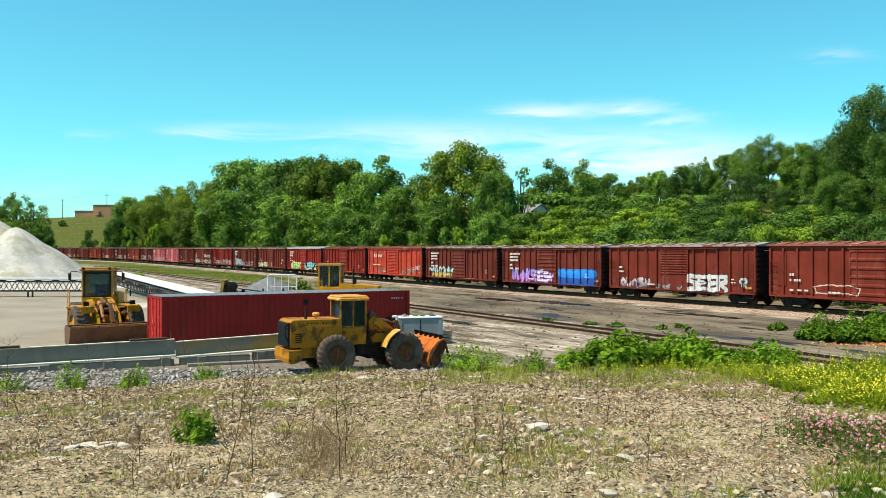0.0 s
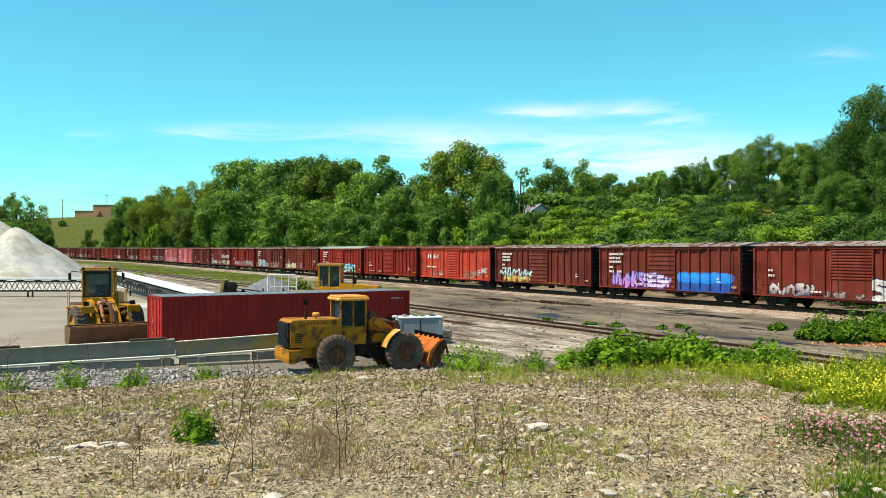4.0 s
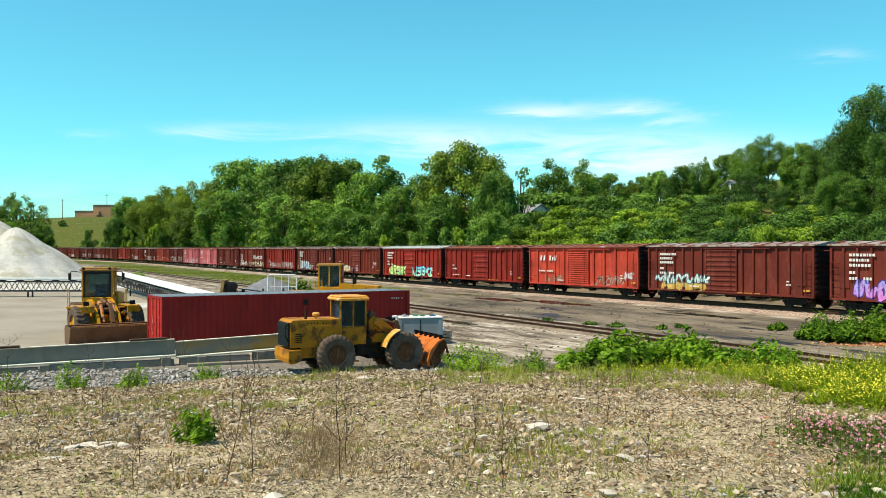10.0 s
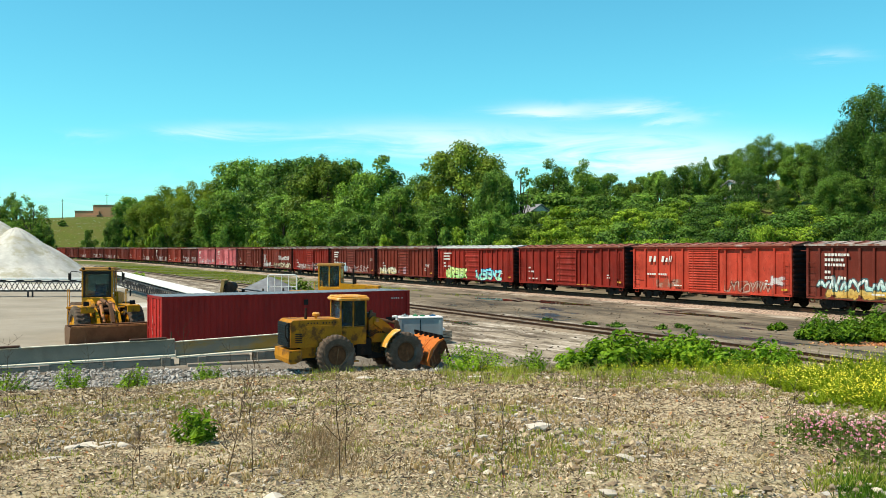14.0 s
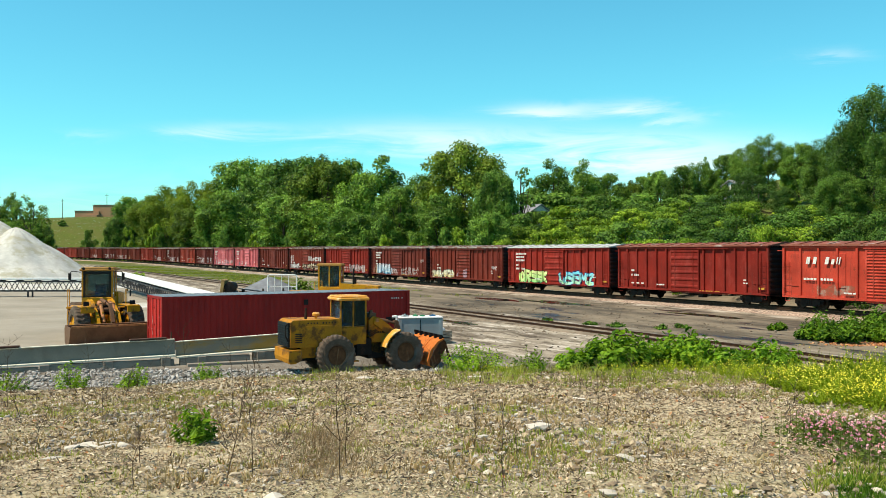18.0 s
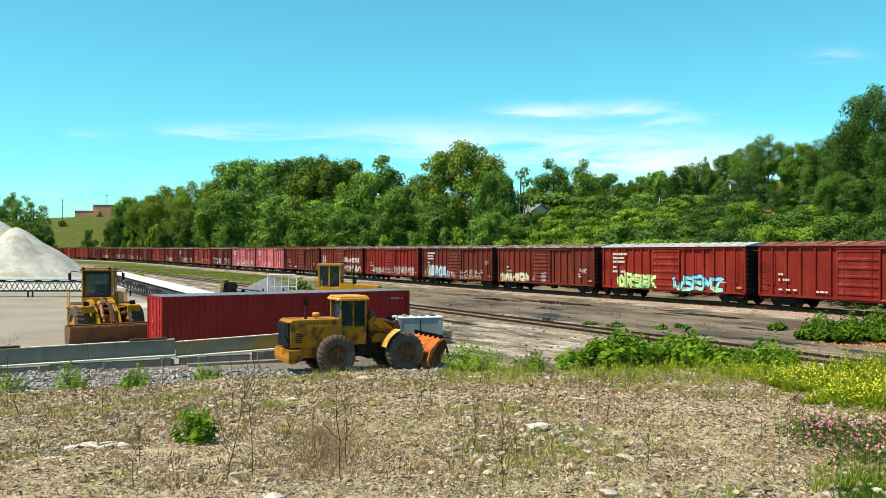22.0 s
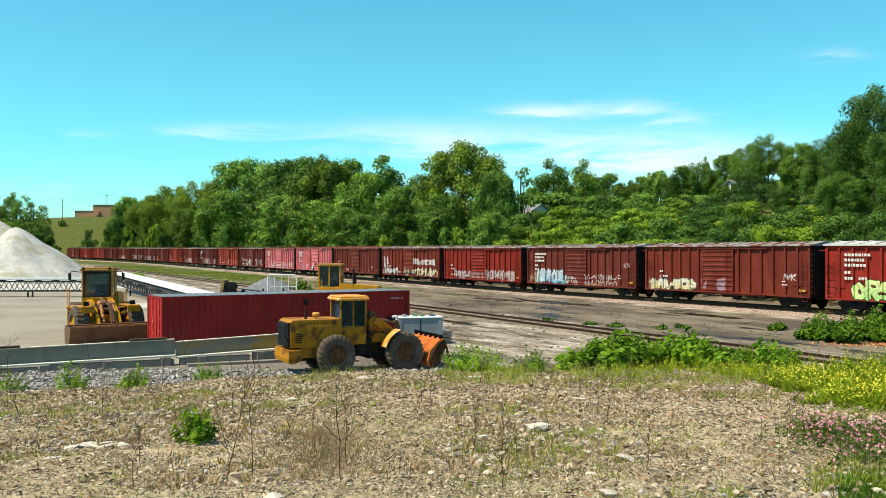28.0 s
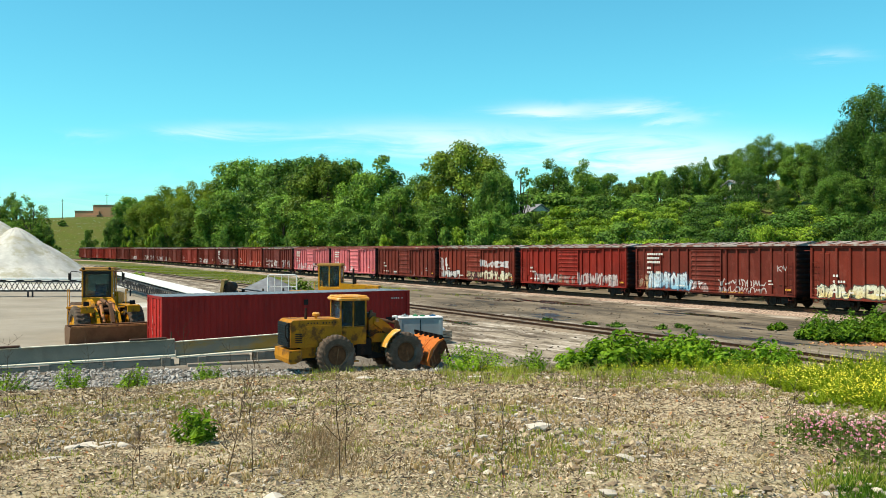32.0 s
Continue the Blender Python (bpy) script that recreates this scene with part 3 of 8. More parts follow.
def ground_mat():
    m, nt, b = shader("ground_soil")
    v = coords(nt, "World")

    def att(nm):
        a = nt.nodes.new("ShaderNodeAttribute")
        a.attribute_name = nm
        return a.outputs["Fac"]
    n_big = noise_of(nt, v, 0.22, 5, 0.6)
    n_mid = noise_of(nt, v, 1.4, 6, 0.65)
    n_fine = noise_of(nt, v, 9.0, 6, 0.7)
    n_grit = noise_of(nt, v, 34.0, 3, 0.7)
    # wheel-worn streaks that follow the tracks
    turn = nt.nodes.new("ShaderNodeMapping")
    turn.inputs["Rotation"].default_value = (0, 0, -TH)
    nt.links.new(v, turn.inputs[0])
    rot = nt.nodes.new("ShaderNodeMapping")
    rot.inputs["Scale"].default_value = (0.8, 0.20, 1)
    nt.links.new(turn.outputs[0], rot.inputs[0])
    n_str = noise_of(nt, rot.outputs[0], 0.5, 5, 0.6)
    # yard dust
    yard = mix(nt, span(nt, n_str, 0.36, 0.6), (0.13, 0.105, 0.074), (0.42, 0.36, 0.27))
    n_st2 = noise_of(nt, rot.outputs[0], 1.7, 6, 0.7)
    yard = mix(nt, span(nt, n_st2, 0.52, 0.60), yard, (0.075, 0.060, 0.042))
    yard = mix(nt, span(nt, n_st2, 0.47, 0.39), yard, (0.66, 0.59, 0.49))
    yard = mix(nt, span(nt, n_fine, 0.35, 0.7, 0, 0.6), yard, (0.19, 0.145, 0.105))
    # road strip: old asphalt with dust drifted over it and dark wet hollows
    road = mix(nt, span(nt, n_str, 0.40, 0.58), (0.085, 0.072, 0.054), (0.265, 0.215, 0.15))
    road = mix(nt, span(nt, n_st2, 0.54, 0.66, 0, 0.8), road, (0.050, 0.040, 0.028))
    road = mix(nt, span(nt, n_mid, 0.3, 0.75, 0, 0.6), road, (0.120, 0.094, 0.064))
    wet = noise_of(nt, rot.outputs[0], 0.85, 2, 0.5)
    wet = span(nt, wet, 0.62, 0.65)
    road = mix(nt, wet, road, (0.030, 0.022, 0.018))
    # field: dry soil, straw and grit
    field = mix(nt, span(nt, n_mid, 0.35, 0.65), (0.29, 0.222, 0.132), (0.50, 0.395, 0.245))
    field = mix(nt, span(nt, n_fine, 0.40, 0.66), field, (0.62, 0.515, 0.345))
    field = mix(nt, span(nt, n_fine, 0.44, 0.37, 0, 0.65), field, (0.10, 0.072, 0.042))
    n_bare = noise_of(nt, v, 0.75, 4, 0.6)
    field = mix(nt, span(nt, n_bare, 0.52, 0.62, 0, 0.55), field, (0.27, 0.195, 0.12))
    field = mix(nt, span(nt, n_bare, 0.44, 0.36, 0, 0.45), field, (0.56, 0.46, 0.29))
    n_lit = noise_of(nt, v, 18.0, 4, 0.75)
    field = mix(nt, span(nt, n_lit, 0.46, 0.38, 0, 0.4), field, (0.10, 0.074, 0.042))
    field = mix(nt, span(nt, n_lit, 0.56, 0.64, 0, 0.7), field, (0.52, 0.43, 0.26))
    field = mix(nt, span(nt, n_big, 0.50, 0.66, 0, 0.4), field, (0.21, 0.225, 0.085))
    field = mix(nt, span(nt, n_grit, 0.55, 0.7, 0, 0.8), field, (0.52, 0.45, 0.33))
    gravel = mix(nt, span(nt, n_grit, 0.35, 0.65), (0.06, 0.052, 0.042), (0.26, 0.23, 0.185))
    lot = mix(nt, span(nt, n_big, 0.3, 0.7), (0.27, 0.24, 0.185), (0.37, 0.33, 0.265))
    lot = mix(nt, span(nt, n_mid, 0.5, 0.75, 0, 0.5), lot, (0.26, 0.24, 0.21))
    green = mix(nt, span(nt, n_mid, 0.3, 0.7), (0.050, 0.072, 0.010), (0.125, 0.150, 0.022))
    green = mix(nt, span(nt, n_big, 0.45, 0.62, 0, 0.7), green, (0.115, 0.11, 0.03))
    c = mix(nt, att("road"), yard, road)
    c = mix(nt, att("gravel"), c, gravel)
    c = mix(nt, att("lot"), c, lot)
    c = mix(nt, att("green"), c, green)
    c = mix(nt, att("field"), c, field)
    nt.links.new(c, b.inputs["Base Color"])
    b.inputs["Specular IOR Level"].default_value = 0.15
    wet_on = calc(nt, "MULTIPLY", wet, att("road"))
    nt.links.new(span(nt, wet_on, 0, 1, 0.92, 0.3), b.inputs["Roughness"])
    h = calc(nt, "ADD", calc(nt, "MULTIPLY", n_fine, 0.6), calc(nt, "MULTIPLY", n_grit, 0.4))
    bumped(nt, b, h, 0.7, 0.06)
    return m


def ribbon(name, origin_fn, s0, s1, step, profile, material, parent):
    """A strip along a track: profile of (sideways, z) pairs, swept from s0 to s1."""
    bm = bmesh.new()
    rows = []
    for s in np.arange(s0, s1 + 0.01, step):
        p, a = origin_fn(float(s))
        side = AWAY * math.cos(a) + ALONG * math.sin(a)
        rows.append([bm.verts.new((p.x + side.x * u, p.y + side.y * u, p.z + z)) for u, z in profile])
    for r, q in zip(rows, rows[1:]):
        for i in range(len(profile) - 1):
            bm.faces.new((r[i], r[i + 1], q[i + 1], q[i]))
    bm.faces.new(rows[0])
    bm.faces.new(rows[-1][::-1])
    bmesh.ops.recalc_face_normals(bm, faces=bm.faces[:])
    return part(name, bm, material, parent)


def build_track(name, label, fn, top, s0, s1, bed, tie_to, bed_mat):
    base = thing(name, pose(0, 0, 0), label, "railway track", kind="structure")
    rng = random.Random(4)
    step = 6.0
    w, dz = bed
    ribbon("ballast", fn, s0, s1, step, [(-w - 1.1, top - 0.62), (-w, top - dz), (w, top - dz), (w + 1.1, top - 0.62)], bed_mat, base)
    for g in (-0.7525, 0.7525):
        ribbon("rail", fn, s0, s1, step, [(g - 0.07, top - 0.17), (g - 0.07, top - 0.15), (g - 0.012, top - 0.13), (g - 0.012, top - 0.04),
               (g - 0.036, top - 0.035), (g - 0.036, top), (g + 0.036, top), (g + 0.036, top - 0.035), (g + 0.012, top - 0.04),
               (g + 0.012, top - 0.13), (g + 0.07, top - 0.15), (g + 0.07, top - 0.17)], RAIL_STEEL, base)
    if top == 0.0:
        # a darker strip of ballast between the main rails
        ribbon("oiled_ballast", fn, s0, s1, step, [(-1.0, top - dz - 0.05), (-0.92, top - dz + 0.012), (0.92, top - dz + 0.012), (1.0, top - dz - 0.05)], BALLAST_DARK, base)
    bm = bmesh.new()
    s = s0 + 0.3
    while s < tie_to:
        p, a = fn(s)
        m = Matrix.Translation((p.x, p.y, p.z)) @ pose(0, 0, 0, 0, 0, math.degrees(TH + a) + rng.uniform(-2, 2))
        u = rng.uniform(-0.06, 0.06)
        box(bm, -1.28 + u, 1.28 + u, -0.115, 0.115, top - 0.36, top - 0.165 + rng.uniform(-0.015, 0), 0, m)
        s += 0.56
    tagged(part("ties", bm, TIE_WOOD, base), kind="stuff")
    return base


def ballast_mat():
    m, nt, b = shader("pink_ballast")
    v = coords(nt, "World")
    cell = nt.nodes.new("ShaderNodeTexVoronoi")
    cell.inputs["Scale"].default_value = 9.0
    nt.links.new(v, cell.inputs["Vector"])
    tone = nt.nodes.new("ShaderNodeSeparateColor")
    nt.links.new(cell.outputs["Color"], tone.inputs[0])
    c = mix(nt, tone.outputs[0], (0.17, 0.11, 0.08), (0.58, 0.43, 0.32))
    c = mix(nt, span(nt, noise_of(nt, v, 0.5, 4), 0.4, 0.7, 0, 0.5), c, (0.22, 0.15, 0.105))
    nt.links.new(c, b.inputs["Base Color"])
    b.inputs["Roughness"].default_value = 0.95
    bumped(nt, b, cell.outputs["Distance"], 0.9, 0.08)
    return m


BALLAST = ballast_mat()
SIDING_DUST = mat("dusty_siding_bed", (0.27, 0.215, 0.155), 0.4, 0.8, 9, 0.95, 0, 0.5, (0.10, 0.078, 0.055), 0.53, 1.1, None, 0, "World")
BALLAST_DARK = mat("dark_ballast_stone", (0.065, 0.05, 0.038), 0.5, 2.0, 12, 0.9, 0, 0.6, None, 0.6, 1.5, None, 0, "World")
build_ground()


def puddle(x, y, long, wide, seed):
    """A shallow sheet of muddy water lying along the tracks, with a ragged rim."""
    bm = bmesh.new()
    rows = []
    ca, sa = math.cos(TH + math.pi / 2), math.sin(TH + math.pi / 2)
    for i in range(7):
        row = []
        for k in range(40):
            a = 2 * math.pi * k / 40
            r = (i / 6 + 0.02) * (1 + 0.55 * noise.noise((math.cos(a) * 1.7, math.sin(a) * 1.7, seed)) + 0.2 * noise.noise((math.cos(a) * 6, math.sin(a) * 6, seed)))
            u, w = long / 2 * r * math.cos(a), wide / 2 * r * math.sin(a)
            px, py = x + u * ca - w * sa, y + u * sa + w * ca
            rise = 0.35 * (0.09 * noise.noise((px * 0.45, py * 0.45, 1)) + 0.035 * noise.noise((px * 1.7, py * 1.7, 5)))
            row.append(bm.verts.new((px, py, land_at(px, py) + rise + 0.02)))
        rows.append(row)
    for p, q in zip(rows, rows[1:]):
        for k in range(40):
            j = (k + 1) % 40
            bm.faces.new((p[k], q[k], q[j], p[j]))
    bmesh.ops.recalc_face_normals(bm, faces=bm.faces[:])
    single("puddle", bm, PUDDLE, pose(0, 0, 0), "dark muddy puddle on the dirt road between the tracks", "puddle", "puddles on the dirt road", smooth=True)


for row in ((4.6, 80.0, 7.5, 1.7, 1), (9.3, 75.0, 8.5, 1.9, 2), (17.2, 60.5, 6.5, 1.2, 3), (1.2, 60.0, 3.5, 0.8, 4), (0.9, 55.0, 4.5, 0.8, 5)):
    puddle(*row)
build_track("main_track", "rusty rails on pinkish stone ballast, carrying the train", main_line, 0.0, -46, 460, (2.2, 0.22), 330, BALLAST)
build_track("siding_track", "old rusty siding rails sunk in dusty dirt", lambda s: (SIDING_O + ALONG * s, 0.0), SIDING_Z, -40, 190, (1.2, 0.125), 150, SIDING_DUST)


# ---------------------------------------------------------------- the train
PITCH, BODY = 17.6, 16.4
HB = BODY / 2
FLOOR_Z, EAVE = 0.86, 4.18


def along(f):
    return -HB + BODY * f


def wall_bm(door, sgn, posts=()):
    """One steel side: sheets beside the doorway, corner posts, top chord, and a sill that drops a little under the door."""
    bm = bmesh.new()
    ya, yb = sorted((sgn * 1.32, sgn * 1.375))
    box(bm, -HB, door[0], ya, yb, FLOOR_Z, EAVE)
    box(bm, door[1], HB, ya, yb, FLOOR_Z, EAVE)
    p0, p1 = sorted((sgn * 1.36, sgn * 1.51))
    for x in (-HB + 0.09, HB - 0.09):
        box(bm, x - 0.09, x + 0.09, p0, p1, FLOOR_Z - 0.04, EAVE)
    for x, w in posts:
        box(bm, x - w / 2, x + w / 2, p0, p1, FLOOR_Z + 0.04, EAVE - 0.14)
    box(bm, -HB, HB, p0, p1, EAVE - 0.15, EAVE)
    box(bm, -HB, HB, p0, p1, FLOOR_Z - 0.10, FLOOR_Z + 0.05)
    prism(bm, [(-1.9, FLOOR_Z - 0.09), (-1.6, FLOOR_Z - 0.19), (4.3, FLOOR_Z - 0.19), (4.6, FLOOR_Z - 0.09)], min(sgn * 1.42, sgn * 1.49), max(sgn * 1.42, sgn * 1.49))
    return bm


def bare(bm, name):
    """A mesh with one empty slot: every object that shares it brings its own paint."""
    me = bpy.data.meshes.new(name)
    bm.to_mesh(me)
    bm.free()
    me.materials.append(None)
    return me


def painted(name, me, material, parent, label=""):
    ob = part(name, me, None, parent, label)
    ob.material_slots[0].link = "OBJECT"
    ob.material_slots[0].material = material
    return ob


def even_posts(n_left, n_right, door, wide=()):
    out = []
    for k in range(1, n_left + 1):
        out.append((-HB + (door[0] + HB) * k / (n_left + 0.5), 0.17))
    for k in range(1, n_right + 1):
        out.append((HB - (HB - door[1]) * k / (n_right + 0.5), 0.17))
    return out


def cached(make):
    store = {}

    def get(*key):
        if key not in store:
            store[key] = make(*key)
        return store[key]
    return get


@cached
def wall_mesh(door, sgn, n_left=0, n_right=0):
    return bare(wall_bm(door, sgn, even_posts(n_left, n_right, door) if n_left else ()), "side_wall")


@cached
def post_mesh(x, w):
    return bare(box(bmesh.new(), x - w / 2, x + w / 2, -1.51, -1.36, FLOOR_Z + 0.04, EAVE - 0.14, 0.025), "side_post")


@cached
def pocket_mesh(x):
    return bare(box(bmesh.new(), x - 0.36, x + 0.36, -1.43, -1.36, 1.5, 3.7, 0.02), "pressed_panel")


RIB_Z = {"wide": np.linspace(1.15, 3.85, 6), "close": np.linspace(1.05, 3.9, 16), "ribbed": np.linspace(1.0, 3.85, 9), "louvre": np.linspace(2.1, 3.85, 10)}


@cached
def door_mesh(door):
    """The plate of a sliding door with its edge stiles."""
    bm = bmesh.new()
    x0, x1 = door[0] - 0.08, door[1] + 0.08
    box(bm, x0, x1, -1.47, -1.41, FLOOR_Z + 0.02, EAVE - 0.2)
    for x in (x0, x1 - 0.1):
        box(bm, x, x + 0.1, -1.53, -1.46, FLOOR_Z + 0.02, EAVE - 0.2)
    return bare(bm, "door")


@cached
def rail_mesh(z):
    return bare(boxes((-1.85, 4.55, -1.58, -1.5, z, z + 0.05)), "door_track")


@cached
def rib_mesh(door, kind, k):
    """One pressed rib across a door."""
    bm = bmesh.new()
    zs = RIB_Z[kind]
    z, h = zs[k], (zs[1] - zs[0]) * (0.42 if kind == "louvre" else 0.26)
    x0, x1 = door[0] + 0.02, door[1] - 0.02
    rows = [(x0, z - h), (x1, z - h), (x1, z + h), (x0, z + h)]
    a = [bm.verts.new((x, -1.468, zz)) for x, zz in rows]
    b = [bm.verts.new((x, -1.53, z + (zz - z) * 0.35)) for x, zz in rows]
    for i in range(4):
        j = (i + 1) % 4
        bm.faces.new((a[i], a[j], b[j], b[i]))
    bm.faces.new(b)
    bmesh.ops.recalc_face_normals(bm, faces=bm.faces[:])
    return bare(bm, "rib")


@cached
def far_side_door(dummy):
    bm = boxes((-1.75, 1.45, 1.43, 1.5, FLOOR_Z + 0.02, EAVE - 0.2))
    return finish(bm, STEEL_DARK, "door")


@cached
def roof_mesh(which):
    bm = bmesh.new()
    n = 14
    for k in range(n):
        x0, x1 = -HB - 0.1 + (BODY + 0.2) * k / n, -HB - 0.1 + (BODY + 0.2) * (k + 1) / n
        for sgn in (-1, 1):
            q = [(x0, sgn * 1.58, EAVE + 0.03), (x1, sgn * 1.58, EAVE + 0.03), (x1, 0, EAVE + 0.30), (x0, 0, EAVE + 0.30)]
            vs = [bm.verts.new(p) for p in q]
            bm.faces.new(vs if sgn < 0 else vs[::-1])
        # seam cap
        for sgn in (-1, 1):
            ya, yb = (-1.6, 0) if sgn < 0 else (0, 1.6)
            box(bm, -0.05, 0.05, ya, yb, 0.0, 0.05, 0, pose(x0, 0, EAVE + 0.30, sgn * -9.7))
    for sgn in (-1, 1):
        box(bm, -HB - 0.1, HB + 0.1, min(sgn * 1.50, sgn * 1.60), max(sgn * 1.50, sgn * 1.60), EAVE - 0.005, EAVE + 0.11)
    for x in (-HB - 0.12, HB + 0.05):
        prism_end = [(-1.58, EAVE), (1.58, EAVE), (1.58, EAVE + 0.05), (0, EAVE + 0.33), (-1.58, EAVE + 0.05)]
        a = [bm.verts.new((x, y, z)) for y, z in prism_end]
        b = [bm.verts.new((x + 0.07, y, z)) for y, z in prism_end]
        bm.faces.new(a)
        bm.faces.new(b)
        for i in range(5):
            j = (i + 1) % 5
            bm.faces.new((a[i], a[j], b[j], b[i]))
    bmesh.ops.recalc_face_normals(bm, faces=bm.faces[:])
    return finish(bm, {"galv": ROOF_GALV, "pale": ROOF_PALE, "red": ROOF_RED}[which], "roof")


@cached
def end_mesh(sgn):
    """A corrugated end: one pressed sheet with rolled horizontal waves."""
    prof = [(HB - 0.06, FLOOR_Z - 0.1), (HB, FLOOR_Z - 0.1)]
    for k in range(9):
        z = 1.02 + k * 0.35
        prof += [(HB, z), (HB + 0.05, z + 0.05), (HB + 0.075, z + 0.12), (HB + 0.05, z + 0.19), (HB, z + 0.24)]
    prof += [(HB, EAVE), (HB - 0.06, EAVE)]
    return bare(prism(bmesh.new(), [(sgn * x, z) for x, z in prof], -1.41, 1.41), "end_wall")


@cached
def underframe_mesh(dummy):
    bm = boxes((-HB + 0.2, HB - 0.2, -0.22, 0.22, 0.62, FLOOR_Z), (-HB, HB, -1.36, 1.36, FLOOR_Z - 0.06, FLOOR_Z + 0.02),
               (1.0, 1.5, -1.15, -0.75, 0.36, 0.8), (2.1, 2.9, -0.9, -0.6, 0.5, 0.8))
    for x in (-4.6, -1.5, 1.5, 4.6):
        box(bm, x - 0.08, x + 0.08, -1.36, 1.36, 0.66, FLOOR_Z - 0.06)
    tube(bm, (-0.6, -0.5, 0.60), (0.5, -0.5, 0.60), 0.14, n=10)
    pipe(bm, [(-4.6, -0.3, 0.58), (0.4, -0.35, 0.52), (4.6, -0.3, 0.58)], 0.03, 6)
    return finish(bm, STEEL_DARK, "underframe")


@cached
def frame_mesh(dummy):
    """A truck: two side frames and a bolster."""
    bm = bmesh.new()
    for sgn in (-1, 1):
        ya, yb = sorted((sgn * 0.92, sgn * 1.10))
        prism(bm, [(-1.15, 0.36), (-1.15, 0.60), (-0.7, 0.70), (0.7, 0.70), (1.15, 0.60), (1.15, 0.36), (0.72, 0.36), (0.45, 0.20), (-0.45, 0.20), (-0.72, 0.36)], ya, yb)
        for x in (-0.16, 0.0, 0.16):
            tube(bm, (x, sgn * 1.08, 0.26), (x, sgn * 1.08, 0.58), 0.065, n=8)
        for x in (-0.88, 0.88):
            tube(bm, (x, sgn * 1.08, 0.42), (x, sgn * 1.20, 0.42), 0.11, n=10)
    box(bm, -0.22, 0.22, -1.1, 1.1, 0.42, 0.68)
    box(bm, -0.4, 0.4, -0.4, 0.4, 0.6, FLOOR_Z - 0.06)
    return finish(bm, STEEL_DARK, "side_frame")


@cached
def wheelset_mesh(dummy):
    bm = bmesh.new()
    tube(bm, (0, -1.0, 0), (0, 1.0, 0), 0.075, n=10)
    for sgn in (-1, 1):
        u = sgn * 0.7525
        spun(bm, [(u - sgn * 0.07, 0.44), (u - sgn * 0.04, 0.445), (u - sgn * 0.03, 0.42), (u + sgn * 0.06, 0.415), (u + sgn * 0.065, 0.34),
                  (u + sgn * 0.02, 0.32), (u + sgn * 0.02, 0.14), (u + sgn * 0.08, 0.12), (u + sgn * 0.09, 0.08)], 20)
        # lightening holes and rim marks
        for k in range(5):
            a = 2 * math.pi * k / 5
            box(bm, 0.2 * math.cos(a) - 0.03, 0.2 * math.cos(a) + 0.03, min(u + sgn * 0.02, u + sgn * 0.035), max(u + sgn * 0.02, u + sgn * 0.035),
                0.2 * math.sin(a) - 0.03, 0.2 * math.sin(a) + 0.03)
    return finish(bm, WHEEL_STEEL, "wheelset")


@cached
def coupler_mesh(sgn):
    bm = boxes(tuple(sorted((sgn * (HB - 0.2), sgn * (HB + 0.45)))) + (-0.11, 0.11, 0.78, 0.98), bevel=0.02)
    box(bm, *sorted((sgn * (HB + 0.40), sgn * (HB + 0.62))), -0.17, 0.17, 0.74, 1.02, 0.04)
    pipe(bm, [(sgn * (HB - 0.1), 0.4, 0.75), (sgn * (HB + 0.3), 0.35, 0.52), (sgn * (HB + 0.6), 0.15, 0.62)], 0.03, 6)
    return finish(bm, STEEL_DARK, "coupler")


@cached
def grab_mesh(dummy):
    """A brace pipe that reaches out over the coupling, near the roof."""
    return bare(pipe(bmesh.new(), [(-HB, -1.3, 3.86), (-HB - 0.62, -1.3, 3.86), (-HB - 0.62, -0.6, 3.86), (-HB, -0.6, 3.86)], 0.03, 6), "brake_step")


@cached
def ladder_bm(x0, y):
    bm = bmesh.new()
    s = -1 if y < 0 else 1
    for k in range(6):
        z = 1.0 + k * 0.42
        tube(bm, (x0 - 0.24, y, z), (x0 + 0.24, y, z), 0.017, n=5)
    for u in (-0.24, 0.24):
        tube(bm, (x0 + u, y, 0.95), (x0 + u, y, 3.14), 0.017, n=5)
        for z in (1.05, 3.05):
            tube(bm, (x0 + u, y, z), (x0 + u, y - s * 0.1, z), 0.015, n=5)
    pipe(bm, [(x0 - 0.2, y + 0.1, 0.8), (x0 - 0.2, y + 0.1, 0.52), (x0 + 0.2, y + 0.1, 0.52), (x0 + 0.2, y + 0.1, 0.8)], 0.012, 5)
    return bm


def bars(bm, x, z, rows, h, gap, y=-1.535):
    """Rows of stencilled marks as bars: every row is a list of widths with small spaces."""
    for r in rows:
        u = x
        for w in r:
            if w > 0:
                box(bm, u, u + w, y, y + 0.03, z, z + h)
            u += abs(w) + 0.07
        z -= h + gap
    return bm


@cached
def mark_mesh(w, h, which):
    return finish(boxes((0, w, -0.004, 0.026, 0, h)), {"white": LETTER_WHITE, "yellow": LETTER_YELLOW}[which], "stencil_mark")


def marks(car, x, z, rows, h, gap, which="white", y=-1.532):
    """The same rows as bars, each one a part of its own."""
    for r in rows:
        u = x
        for w in r:
            if w > 0:
                part("stencil_mark", mark_mesh(w, h, which), None, car).matrix_basis = pose(u, y, z)
            u += abs(w) + 0.07
        z -= h + gap


OXIDE, BROWN, RED, ORANGE, PINK, DULL = (0.175, 0.025, 0.013), (0.135, 0.022, 0.013), (0.235, 0.017, 0.009), (0.42, 0.046, 0.024), (0.50, 0.125, 0.135), (0.130, 0.022, 0.015)
WHITE_G, GREY_G, DARK_G = (0.52, 0.51, 0.51), (0.25, 0.22, 0.23), (0.02, 0.02, 0.025)


